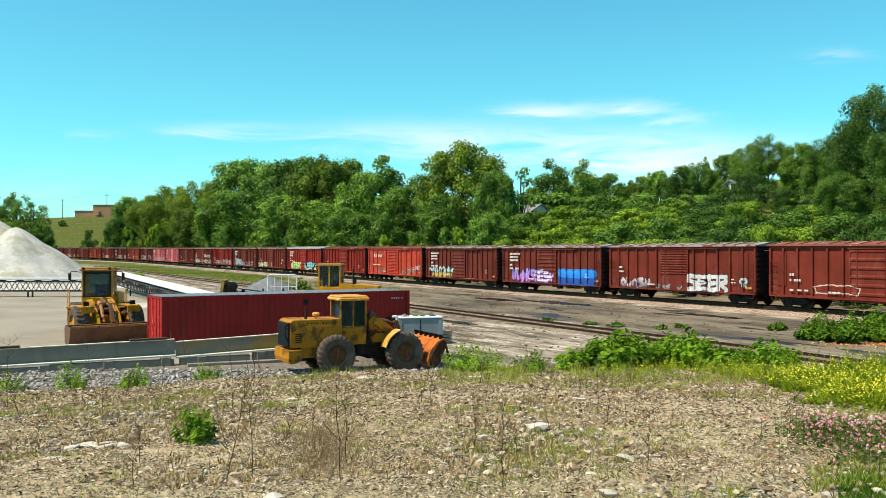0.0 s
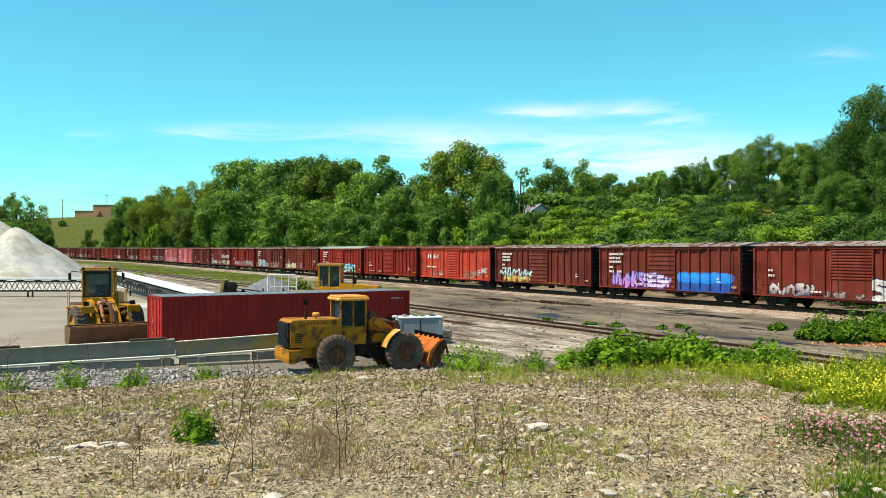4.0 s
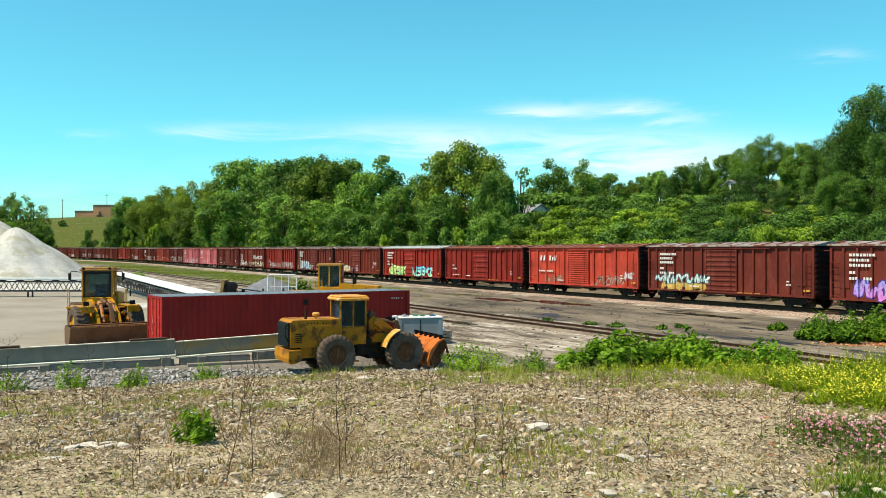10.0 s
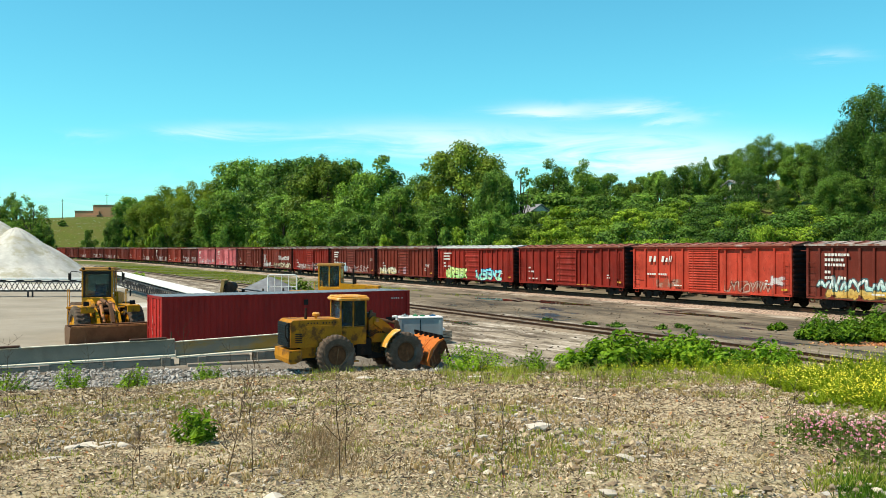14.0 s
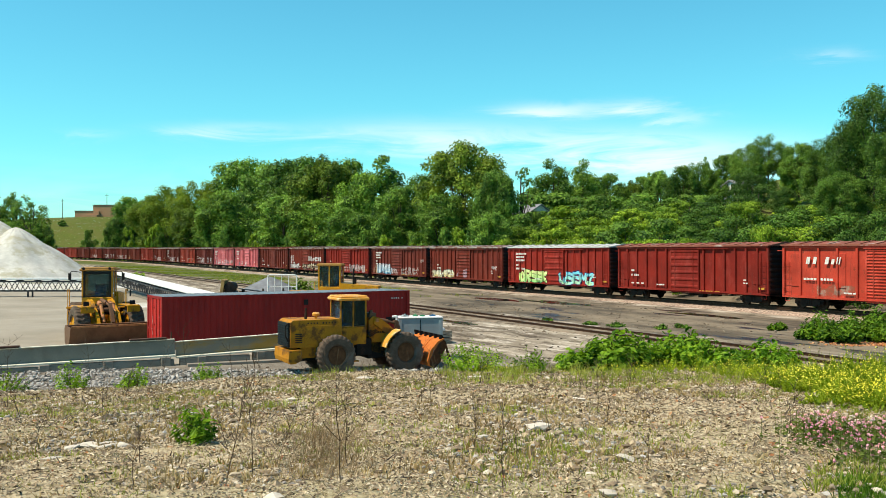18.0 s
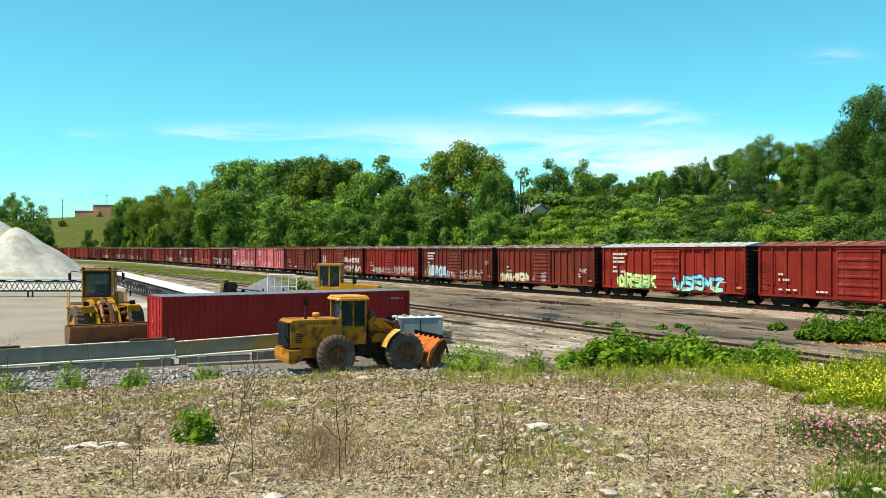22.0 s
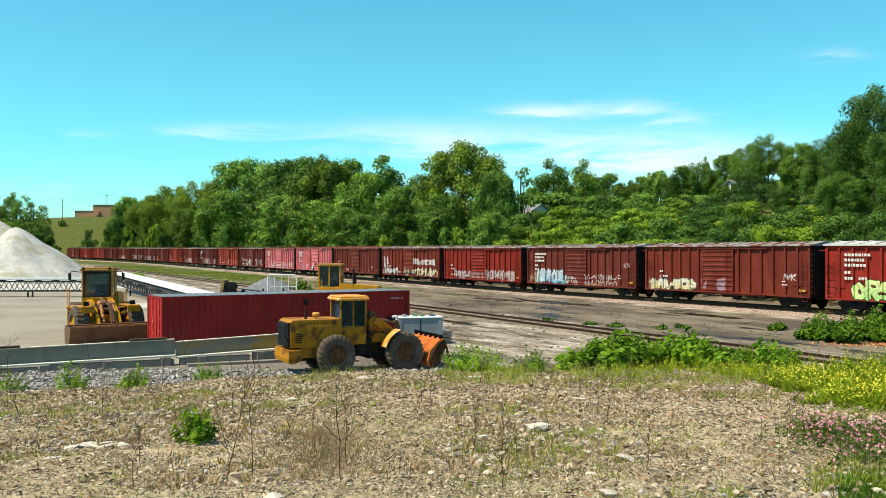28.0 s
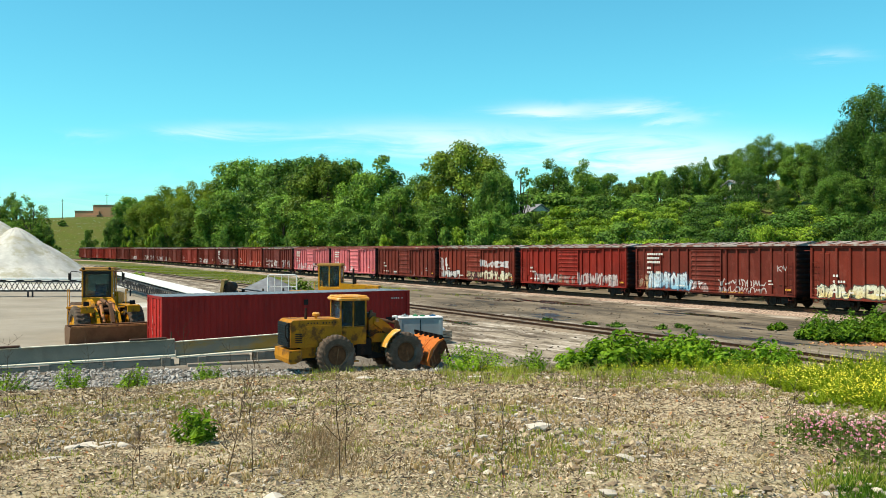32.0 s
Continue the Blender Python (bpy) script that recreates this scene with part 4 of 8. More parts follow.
def region(f0, f1, z0, z1, a, b, line=DARK_G, seed=1, cover=0.9):
    return (along(f0), along(f1), z0, z1, a, b, line, seed, cover)


# colour, door kind, posts left and right, roof, old company stencil style, sprayed regions, label
CARS = [
    (OXIDE, "wide", 5, 5, "red", "plain", [], "oxide red boxcar with a thin white spray outline"),
    (OXIDE, "louvre", 5, 5, "galv", "small", [region(.36, .56, .82, 1.25, (0.16, .1, .09), WHITE_G, (0.04, .03, .03), 8, .6)], "oxide red boxcar with a louvred door and big white sprayed letters"),
    (BROWN, "ribbed", 6, 6, "galv", "railway", [], "brown-red boxcar sprayed with purple letters and a blue block"),
    (BROWN, "ribbed", 6, 6, "galv", "railway", [], "brown-red boxcar with teal, white and yellow graffiti"),
    (ORANGE, "close", 4, 4, "red", "script", [region(.17, .38, .9, 1.7, (0.16, .12, .09), (0.36, .28, .22), (0.24, .07, .04), 10, .8), region(.61, .89, .9, 1.75, (0.18, .11, .09), (0.46, .4, .36), (0.25, .05, .03), 11, .7)],
     "bright orange-red boxcar with a close-ribbed door"),
    (RED, "wide", 5, 6, "red", "plain", [], "red boxcar with small white stencilled marks"),
    (RED, "wide", 6, 6, "pale", "railway", [], "red boxcar with green and light blue graffiti under a pale roof"),
    (OXIDE, "ribbed", 6, 6, "galv", "plain", [region(.37, .54, 1.0, 1.9, (0.17, .09, .12), (0.32, .25, .3), OXIDE, 16, .6)], "oxide red boxcar with a pale yellow graffiti panel"),
    (BROWN, "ribbed", 6, 6, "galv", "railway", [region(.02, .15, .85, 1.9, (0.5, .33, .16), GREY_G, BROWN, 17, .6), region(.34, .52, .85, 1.6, (0.3, .2, .18), WHITE_G, BROWN, 19, .6)],
     "brown-red boxcar with light blue and white graffiti"),
    (RED, "ribbed", 6, 6, "galv", "plain", [region(.40, .57, .9, 1.7, (0.25, .2, .13), GREY_G, RED, 21, .8)], "red boxcar with rows of grey and white graffiti"),
    (OXIDE, "wide", 6, 6, "galv", "plain", [region(.40, .58, .8, 1.7, (0.30, .25, .13), (.5, .44, .3), DARK_G, 24, .8)], "oxide red boxcar with white block letters high on its side"),
    (BROWN, "wide", 6, 6, "red", "plain", [region(.08, .9, .8, 1.5, GREY_G, BROWN, BROWN, 26, .35)], "plain rusty brown boxcar"),
    (PINK, "wide", 6, 6, "red", "railway", [region(.08, .5, .8, 1.7, GREY_G, WHITE_G, PINK, 27, .5)], "faded pink-red boxcar with its door open"),
    (PINK, "wide", 6, 6, "red", "railway", [region(.1, .95, .8, 1.9, GREY_G, WHITE_G, PINK, 28, .6)], "faded pink-red boxcar with grey graffiti"),
    (DULL, "wide", 6, 6, "galv", "plain", [region(.15, .95, .8, 2.2, GREY_G, WHITE_G, DULL, 29, .6)], "dull brown boxcar with white graffiti"),
    ((0.26, 0.034, 0.018), "close", 4, 4, "red", "plain", [region(.5, .95, .8, 1.9, GREY_G, (0.5, .4, .3), ORANGE, 30, .6)], "red boxcar with a close-ribbed door and grey graffiti"),
    (BROWN, "ribbed", 6, 6, "galv", "railway", [region(.1, .9, .8, 2.0, GREY_G, WHITE_G, BROWN, 31, .65)], "brown boxcar with worn graffiti"),
    (OXIDE, "wide", 6, 6, "galv", "plain", [region(.1, .6, .8, 1.9, GREY_G, WHITE_G, OXIDE, 32, .6)], "oxide red boxcar with worn graffiti"),
    ((0.22, 0.026, 0.015), "wide", 5, 5, "red", "plain", [], "faded red boxcar with plain sides"),
]


def piece(f0, f1, z0, z1, word, pen, low, high, line=DARK_G, seed=1):
    return (along(f0), along(f1), z0, z1, word, pen, low, high, line, seed)


TEAL_W, SMOKE, OCHRE = (0.34, 0.60, 0.58), (0.42, 0.40, 0.39), (0.50, 0.30, 0.06)
PIECES = {
    0: [piece(.22, .44, 1.0, 1.75, ("loaf",), .045, (0.46, .38, .34), (0.55, .46, .42), OXIDE, 2)],
    1: [piece(.08, .31, .86, 1.75, ("O", "hook", "arch", "S", "bolt"), .14, (0.10, .10, .16), (0.60, .50, .50), (0.05, .025, .03), 3),
        piece(.58, .83, .84, 2.12, "SEER", .165, (0.56, .56, .57), (0.60, .59, .58), (0.03, .03, .05), 5), piece(.895, .955, 1.1, 2.0, ("skull",), .12, SMOKE, WHITE_G, DARK_G, 6)],
    2: [piece(.10, .36, .84, 2.25, ("bolt", "hook", "O", "K", "S"), .16, (0.66, .22, .58), (0.30, .30, .72), (0.05, .03, .22), 12),
        piece(.60, .95, .82, 1.62, ("bar",), .36, (0.006, .07, .30), (0.008, .09, .36), (0.008, .08, .32), 14), piece(.60, .95, 1.45, 2.25, ("bar",), .34, (0.012, .24, .74), (0.02, .30, .80), (0.015, .22, .70), 15),
        piece(.35, .56, .9, 2.15, ("S", "E", "S", "wave"), .15, (0.60, .40, .62), (0.62, .52, .70), (0.08, .05, .25), 13)],
    3: [piece(.09, .40, .84, 1.5, ("arch", "box", "arch", "box", "O"), .19, OCHRE, (0.56, .40, .12), (0.10, .06, .03), 21),
        piece(.05, .42, 1.25, 2.25, ("wave", "bolt", "bolt", "fork", "hook", "bolt", "wave"), .10, TEAL_W, (0.62, .68, .66), (0.04, .12, .14), 22)],
    4: [piece(.62, .88, .9, 1.7, 7, .05, (0.26, .18, .14), (0.36, .27, .22), (0.22, .05, .03), 31), piece(.88, .955, 1.45, 2.25, ("K",), .15, WHITE_G, WHITE_G, (0.3, .1, .1), 32)],
    6: [piece(.12, .42, .78, 2.1, ("O", "R", "S", "E", "K"), .165, (0.30, 0.62, 0.22), (0.62, 0.74, 0.30), (0.012, 0.03, 0.02), 41),
        piece(.54, .86, .74, 2.15, ("hook", "S", "E", "M", "Z"), .15, (0.45, 0.72, 0.40), (0.16, 0.62, 0.78), (0.008, 0.02, 0.10), 42)],
    7: [piece(.03, .35, .82, 1.8, ("O", "arch", "hook", "S", "box", "O"), .16, (0.66, .54, .24), (0.60, .60, .48), (0.06, .06, .05), 51), piece(.86, .93, 1.8, 2.4, ("bolt", "K"), .05, SMOKE, WHITE_G, OXIDE, 52)],
    8: [piece(.09, .40, .80, 2.35, ("arch", "comb", "bolt", "O", "comb", "hook"), .16, (0.20, .42, .56), (0.56, .60, .62), (0.05, .08, .12), 61), piece(.57, .84, .85, 1.35, 9, .05, (0.36, .24, .2), SMOKE, BROWN, 62),
        piece(.57, .84, 1.3, 1.9, 8, .05, SMOKE, SMOKE, BROWN, 64), piece(.90, .955, 2.4, 2.9, ("K", "bolt"), .03, SMOKE, SMOKE, BROWN, 63)],
    9: [piece(.14, .38, .84, 1.85, 6, .10, (0.30, .25, .24), (0.46, .40, .39), (0.10, .04, .04), 71), piece(.58, .92, .84, 2.0, 9, .10, (0.30, .25, .24), (0.46, .40, .39), (0.12, .04, .04), 72)],
    10: [piece(.03, .30, .82, 1.8, ("bolt", "O", "K", "arch"), .21, (0.40, .42, .40), WHITE_G, DARK_G, 81), piece(.02, .10, 1.6, 3.3, ("comb",), .13, WHITE_G, WHITE_G, OXIDE, 82),
         piece(.58, .93, 2.15, 2.95, ("R", "hook", "O", "E", "Z", "E"), .12, WHITE_G, WHITE_G, OXIDE, 83), piece(.58, .96, .8, 1.9, 9, .13, (0.50, .46, .28), (0.58, .55, .42), (0.06, .03, .03), 84)],
}
TRAIN = []
WHEELS = []


def build_car(i):
    far = i >= len(CARS)
    col, kind, nl, nr, roof, style, regions, label = CARS[i] if not far else CARS[(8, 16, 14, 17, 11, 18, 9, 7)[i - len(CARS)]]
    door = (-1.65, 1.35)
    car = thing("boxcar", pose(0, 0, 0), label, "boxcar", "boxcars of the train")
    jit = random.Random(50 + i)
    paint = car_paint("boxcar_paint", shade(col, jit.uniform(0.88, 1.12)), regions if not far else regions[:1], 0.6 + jit.uniform(-0.03, 0.05),
                      PIECES.get(i, ()))
    painted("side_wall", wall_mesh(door, -1), paint, car)
    painted("side_wall", wall_mesh(door, 1, nl, nr), paint, car)
    for px, pw in even_posts(nl, nr, door):
        painted("side_post", post_mesh(round(px, 3), pw), paint, car)
    for px in (-HB + 1.05, HB - 1.1) + ((-HB + 4.6, 2.85) if i in (1, 4, 6) else ()):
        painted("pressed_panel", pocket_mesh(px), paint, car)
    painted("brake_step", grab_mesh(0), paint, car)
    for sgn in (-1, 1):
        painted("end_wall", end_mesh(sgn), END_SHADE, car, "grimy corrugated end wall, shade put into its dark paint")
        part("coupler", coupler_mesh(sgn), None, car)
    part("roof", roof_mesh(roof), None, car, "weathered sheet roof")
    part("underframe", underframe_mesh(0), None, car)
    d = painted("door", door_mesh(door), paint, car, "ribbed sliding door")
    if i == 12:
        # this one stands open by more than a metre, slid along the side
        d.matrix_basis = pose(1.1, -0.07, 0)
    for k in range(len(RIB_Z[kind])):
        painted("rib", rib_mesh(door, kind, k), paint, d)
    if i < 12:
        for x in (door[0] + 0.5, door[1] - 0.5):
            part("lock_rod", tube(bmesh.new(), (x, -1.56, FLOOR_Z + 0.1), (x, -1.56, EAVE - 0.25), 0.022, n=6), paint, d)
    part("door", far_side_door(0), None, car)
    for z in (FLOOR_Z - 0.06, EAVE - 0.19):
        painted("door_track", rail_mesh(round(z, 2)), paint, car)
    for x in (-HB + 0.42, HB - 0.42):
        part("ladder", ladder_bm(x, -1.58).copy(), paint, car, "steel grab-iron ladder")
    # stencils
    if not far:
        if style == "railway":
            marks(car, along(.09), 3.52, [[.2, .17, .19, .17, .19, .08, .17, .18], [.18, .17, .17, .08, .16, .07, .17], [.18, .17, .07, .15, .2, .17, .17]], 0.17, 0.15)
            marks(car, along(.09), 2.42, [[.19, .17], [.16, .13, .16, -.3, .13, .16, .15]], 0.17, 0.19)
        elif style == "small":
            marks(car, along(.085), 2.45, [[.16, .14], [.13, .13, .13]], 0.15, 0.2)
        elif style == "plain":
            marks(car, along(.11), 2.2, [[.15, .14], [.13, -.1, .13, .13, .13]], 0.15, 0.22)
            marks(car, along(.11), 1.2, [[.3, -.2, .34, -.1, .3]], 0.1, 0.1)
        marks(car, along(.86), 1.75, [[.26], [.2, .14]], 0.08, 0.14)
        marks(car, along(.30), 1.15, [[.2, .34, .2]], 0.1, 0.1)
        if i in (3, 5, 8, 16):
            marks(car, along(.58) + 0.2, FLOOR_Z - 0.06, [[.2, .2, -.06, .2, .16, .2, -.1, .2, .2]], 0.11, 0.1, "yellow")
        marks(car, HB - 0.85, FLOOR_Z + 0.3, [[.5]], 0.14, 0.1, "yellow")
    if style == "script" and not far:
        # the old company emblem as plain slanted blocks
        for u, w, h in ((0, .40, .46), (.55, .36, .46), (1.5, .38, .46), (1.98, .30, .32), (2.36, .11, .46), (2.56, .11, .46)):
            x = along(.12) + u
            b = prism(bmesh.new(), [(x, 3.0), (x + w * .7, 3.0), (x + w * .7 + h * .22, 3.0 + h), (x + h * .22, 3.0 + h)], -1.535, -1.505)
            part("emblem_block", b, LETTER_WHITE, car, "faded white slanted block")
        marks(car, along(.11), 1.95, [[.22, .18, .22, .18, -.2, .18, .18, .18, .18]], 0.14, 0.1)
    for x in (-6.35, 6.35):
        truck = part("truck", frame_mesh(0), None, car, "black cast truck frame")
        truck.matrix_basis = pose(x, 0, 0)
        for u in (-0.88, 0.88):
            w = part("wheelset", wheelset_mesh(0), None, truck)
            w.matrix_basis = pose(u, 0, 0.42)
            if i < 14:
                WHEELS.append((w, u))
    TRAIN.append(car)


for n_car in range(27):
    build_car(n_car)

# how far the train has run, in metres, at given seconds
RUN_T = (0.0, 6.0, 9.0, 13.0, 19.0, 23.0, 28.0, 32.0)
RUN_S = (-3.82, 20.43, 32.41, 48.25, 71.66, 87.05, 106.44, 122.85)


def run_at(t):
    return float(np.interp(t, RUN_T, RUN_S))


def car_pose(i, t):
    """The pose of car i at t seconds: both trucks stand on the track."""
    s = i * PITCH - run_at(t) - HB
    a, _ = main_line(s + 6.35)
    b, _ = main_line(s - 6.35)
    d = b - a
    mid = (a + b) / 2
    return pose(mid.x, mid.y, mid.z, 0, -math.degrees(math.atan2(d.z, math.hypot(d.x, d.y))), math.degrees(math.atan2(d.y, d.x)))


def motions():
    """The train rolls through; its wheels turn with it."""
    for i, car in enumerate(TRAIN):
        walk(car, [(t, car_pose(i, t)) for t in range(0, 33, 2 if i > 8 else 4)])
    times = [k * 0.15 for k in range(214)] + [32.0]
    for w, u in WHEELS:
        walk(w, [(t, pose(u, 0, 0.42, 0, math.degrees((run_at(t) - RUN_S[0]) / 0.42), 0)) for t in times])


# ---------------------------------------------------------------- yard machines
@cached
def tyre_mesh(r, w):
    """A lugged tyre, one closed turned surface whose shoulders step in and out."""
    bm = bmesh.new()
    h = w / 2
    prof = [(-h * 0.72, r * 0.46, 0), (-h * 0.97, r * 0.55, 0), (-h, r * 0.80, 0), (-h * 0.92, r * 0.90, 1), (-h * 0.78, r * 0.975, 1), (-h * 0.12, r * 0.985, 1), (h * 0.12, r * 0.985, 2),
            (h * 0.78, r * 0.975, 2), (h * 0.92, r * 0.90, 2), (h, r * 0.80, 0), (h * 0.97, r * 0.55, 0), (h * 0.72, r * 0.46, 0)]
    n = 96
    rings = []
    for u, rr, side in prof:
        row = []
        for i in range(n):
            ph = (i + (2 if side == 2 else 0)) % 4
            low = 0.955 if side and ph >= 2 else 1.0
            a = 2 * math.pi * (i + 1.6 * abs(u) / h) / n
            row.append(bm.verts.new((rr * low * math.cos(a), u, rr * low * math.sin(a))))
        rings.append(row)
    for p, q in zip(rings, rings[1:]):
        for i in range(n):
            j = (i + 1) % n
            bm.faces.new((p[i], p[j], q[j], q[i]))
    bmesh.ops.recalc_face_normals(bm, faces=bm.faces[:])
    return finish(bm, RUBBER, "tyre")


@cached
def rim_mesh(r, w, old):
    bm = bmesh.new()
    h = w / 2
    spun(bm, [(-h * 0.70, r * 0.47), (-h * 0.80, r * 0.45), (-h * 0.30, r * 0.39), (-h * 0.20, r * 0.20), (-h * 0.55, r * 0.18), (-h * 0.58, r * 0.05),
              (h * 0.58, r * 0.05), (h * 0.55, r * 0.18), (h * 0.20, r * 0.20), (h * 0.30, r * 0.39), (h * 0.80, r * 0.45), (h * 0.70, r * 0.47)], 28)
    for k in range(8):
        a = 2 * math.pi * k / 8
        tube(bm, (r * 0.3 * math.cos(a), -h * 0.34, r * 0.3 * math.sin(a)), (r * 0.3 * math.cos(a), -h * 0.2, r * 0.3 * math.sin(a)), 0.022, n=6)
    return finish(bm, HUB_DARK if old else YELLOW_NEW, "rim")


def put_wheel(parent, x, y, r, w, old):
    t = part("wheel", tyre_mesh(r, w), None, parent, "dusty black lugged tyre")
    t.matrix_basis = pose(x, y, r - 0.03, 0, random.uniform(0, 40), 0)
    part("rim", rim_mesh(r, w, old), None, t, "steel wheel rim")


def cab_parts(car, x0, x1, hw, z0, zg, z1, paint, roof_paint, post=0.07, overhang=0.12):
    """A cab: lower shell, posts, glass, seat, roof with a raised rim."""
    part("cab_shell", boxes((x0, x1, -hw, hw, z0, zg), bevel=0.03), paint, car)
    xm = (x0 + x1) / 2
    for x in (x0, xm - post / 2, x1 - post):
        for y in (-hw, hw - post):
            part("cab_post", boxes((x, x + post, y, y + post, zg, z1), bevel=0.01), paint, car)
    for y in (-hw + 0.02, hw - 0.04):
        part("side_window", boxes((x0 + post, xm - post / 2, y, y + 0.015, zg, z1)), GLASS, car)
        part("door_window", boxes((xm + post / 2, x1 - post, y, y + 0.015, zg, z1)), GLASS, car)
    for x in (x0 + 0.02, x1 - 0.035):
        part("windscreen", boxes((x, x + 0.015, -hw + post, hw - post, zg, z1)), GLASS, car)
    for o in car.children:
        if "window" in o.name or "windscreen" in o.name:
            o.visible_shadow = False
    part("seat", boxes((xm - 0.35, xm + 0.15, -0.28, 0.28, zg - 0.1, zg + 0.1), (xm - 0.42, xm - 0.28, -0.26, 0.26, zg, zg + 0.62), bevel=0.04), SEAT_BLUE, car, "blue seat")
    bm = tube(bmesh.new(), (x1 - 0.22, 0, zg - 0.05), (x1 - 0.42, 0, zg + 0.2), 0.02, n=6)
    ring = [Vector((x1 - 0.42, 0, zg + 0.2)) + Vector((0.12 * math.cos(a), 0.19 * math.sin(a), 0.10 * math.cos(a))) for a in np.linspace(0, 2 * math.pi, 15)]
    part("steering_wheel", pipe(bm, ring, 0.015, 5), BLACK_PAINT, car)
    roof = part("cab_roof", boxes((x0 - overhang, x1 + overhang, -hw - overhang, hw + overhang, z1, z1 + 0.11), (x0 - overhang * .4, x1 + overhang * .4, -hw - overhang * .4, hw + overhang * .4, z1 + 0.1, z1 + 0.17), bevel=0.035), roof_paint, car)
    return roof


def old_loader():
    x0, y0 = -4.08, 32.77
    m = pose(x0, y0, land_at(x0, y0) - 0.05, 0, 0, 25) @ Matrix.Diagonal((0.965, 1, 1, 1))
    c = thing("wheel_loader", m, "old faded yellow wheel loader with a rusty toothed bucket", "wheel loader", "wheel loaders in the yard")
    for x in (0.0, 2.66):
        for y in (-0.86, 0.86):
            put_wheel(c, x, y, 0.72, 0.50, True)
    part("rear_axle", tube(bmesh.new(), (0, -0.8, 0.66), (0, 0.8, 0.66), 0.16), STEEL_DARK, c)
    part("front_axle", tube(bmesh.new(), (2.66, -0.8, 0.66), (2.66, 0.8, 0.66), 0.16), STEEL_DARK, c)
    part("counterweight", prism(bmesh.new(), [(-1.70, 0.46), (-1.74, 0.62), (-1.72, 0.90), (-1.28, 0.93), (-1.22, 0.66), (-1.34, 0.54), (-1.5, 0.46)], -0.95, 0.95), YELLOW_OLD, c, "heavy yellow counterweight")
    part("frame", boxes((-1.2, 0.9, -0.5, 0.5, 0.5, 1.0), (0.8, 1.5, -0.3, 0.3, 0.55, 0.95), (1.4, 2.9, -0.42, 0.42, 0.45, 1.05), bevel=0.02), STEEL_DARK, c)
    hood = part("hood", prism(bmesh.new(), [(-1.62, 0.98), (-1.62, 1.84), (-1.5, 1.92), (0.28, 1.92), (0.28, 0.98)], -0.72, 0.72), YELLOW_OLD, c, "faded yellow engine hood")
    part("hood_panel", boxes((-1.1, 0.1, -0.745, -0.725, 1.08, 1.72), bevel=0.006), YELLOW_OLD, hood)
    bm = bmesh.new()
    bars(bm, -1.0, 1.78, [[.05, .04, .04, .05, -.03, .05, .04, .04, .04, .04]], 0.05, 0.1, -0.735)
    part("name_marks", bm, BLACK_PAINT, hood, "dark worn lettering marks")
    part("side_vent", boxes(*[(-1.45, -1.2, -0.75, -0.72, 1.15 + k * 0.07, 1.18 + k * 0.07) for k in range(5)]), BLACK_GRILLE, hood)
    bm = boxes((-1.68, -1.62, -0.66, 0.66, 1.0, 1.82))
    for k in range(9):
        box(bm, -1.71, -1.67, -0.66, 0.66, 1.05 + k * 0.085, 1.075 + k * 0.085)
    part("radiator_grille", bm, BLACK_GRILLE, c, "black radiator grille")
    part("grille_guard", pipe(bmesh.new(), [(-1.66, -0.72, 1.85), (-1.8, -0.74, 1.75), (-1.8, -0.74, 1.4), (-1.7, -0.72, 1.2)], 0.022), STEEL_DARK, c)
    part("lower_body", prism(bmesh.new(), [(-1.15, 0.6), (-1.2, 1.0), (0.3, 1.0), (0.3, 0.72), (-0.2, 0.62)], -0.6, 0.6), YELLOW_OLD, c)
    # dark block added for the shade in the gap under the cab
    part("gap_shade", boxes((0.9, 1.5, -0.55, 0.55, 0.6, 1.2), bevel=0.02), STEEL_DARK, c, "dark block standing in for shade under the cab")
    hose = bmesh.new()
    for k in range(4):
        pipe(hose, [(1.25, -0.5 + k * 0.05, 1.5), (1.45, -0.56 + k * 0.04, 1.25 + k * 0.06), (1.75, -0.5 + k * 0.05, 1.4 + k * 0.05)], 0.018, 5)
    part("hose", hose, BLACK_PAINT, c, "black hydraulic hoses")
    part("tail_light", boxes((-1.72, -1.66, -0.6, -0.48, 1.2, 1.32), bevel=0.01), BLACK_PAINT, c)
    part("exhaust", tube(tube(bmesh.new(), (-0.9, -0.2, 1.9), (-0.9, -0.2, 2.12), 0.055), (-0.9, -0.2, 2.12), (-0.9, -0.2, 2.3), 0.042), STEEL_DARK, c)
    part("air_cleaner", spun(bmesh.new(), [(0.0, 0.05), (0.1, 0.05), (0.11, 0.13), (0.18, 0.14), (0.22, 0.11)], 16), ORANGE_SUNLIT, c).matrix_basis = pose(-0.52, -0.2, 1.92, 90) @ pose(0, 0, 0)
    cab_parts(c, 0.28, 1.30, 0.56, 0.98, 1.62, 2.54, YELLOW_OLD, ORANGE_SUNLIT, 0.06, 0.09)
    part("step_column", boxes((0.55, 0.78, -0.62, -0.4, 0.42, 1.0), (0.5, 0.95, -0.72, -0.55, 0.4, 0.45), bevel=0.01), YELLOW_OLD, c)
    for x in (0.0, 2.66):
        for y in (-0.86, 0.86):
            arc = [(x + 0.86 * math.cos(a), 0.67 + 0.86 * math.sin(a)) for a in np.linspace(radians(105), radians(165), 9)]
            arc += [(x + 0.83 * math.cos(a), 0.67 + 0.83 * math.sin(a)) for a in np.linspace(radians(165), radians(105), 9)]
            if x:
                part("fender", prism(bmesh.new(), arc, y - 0.26, y + 0.26), ORANGE_SUNLIT, c)
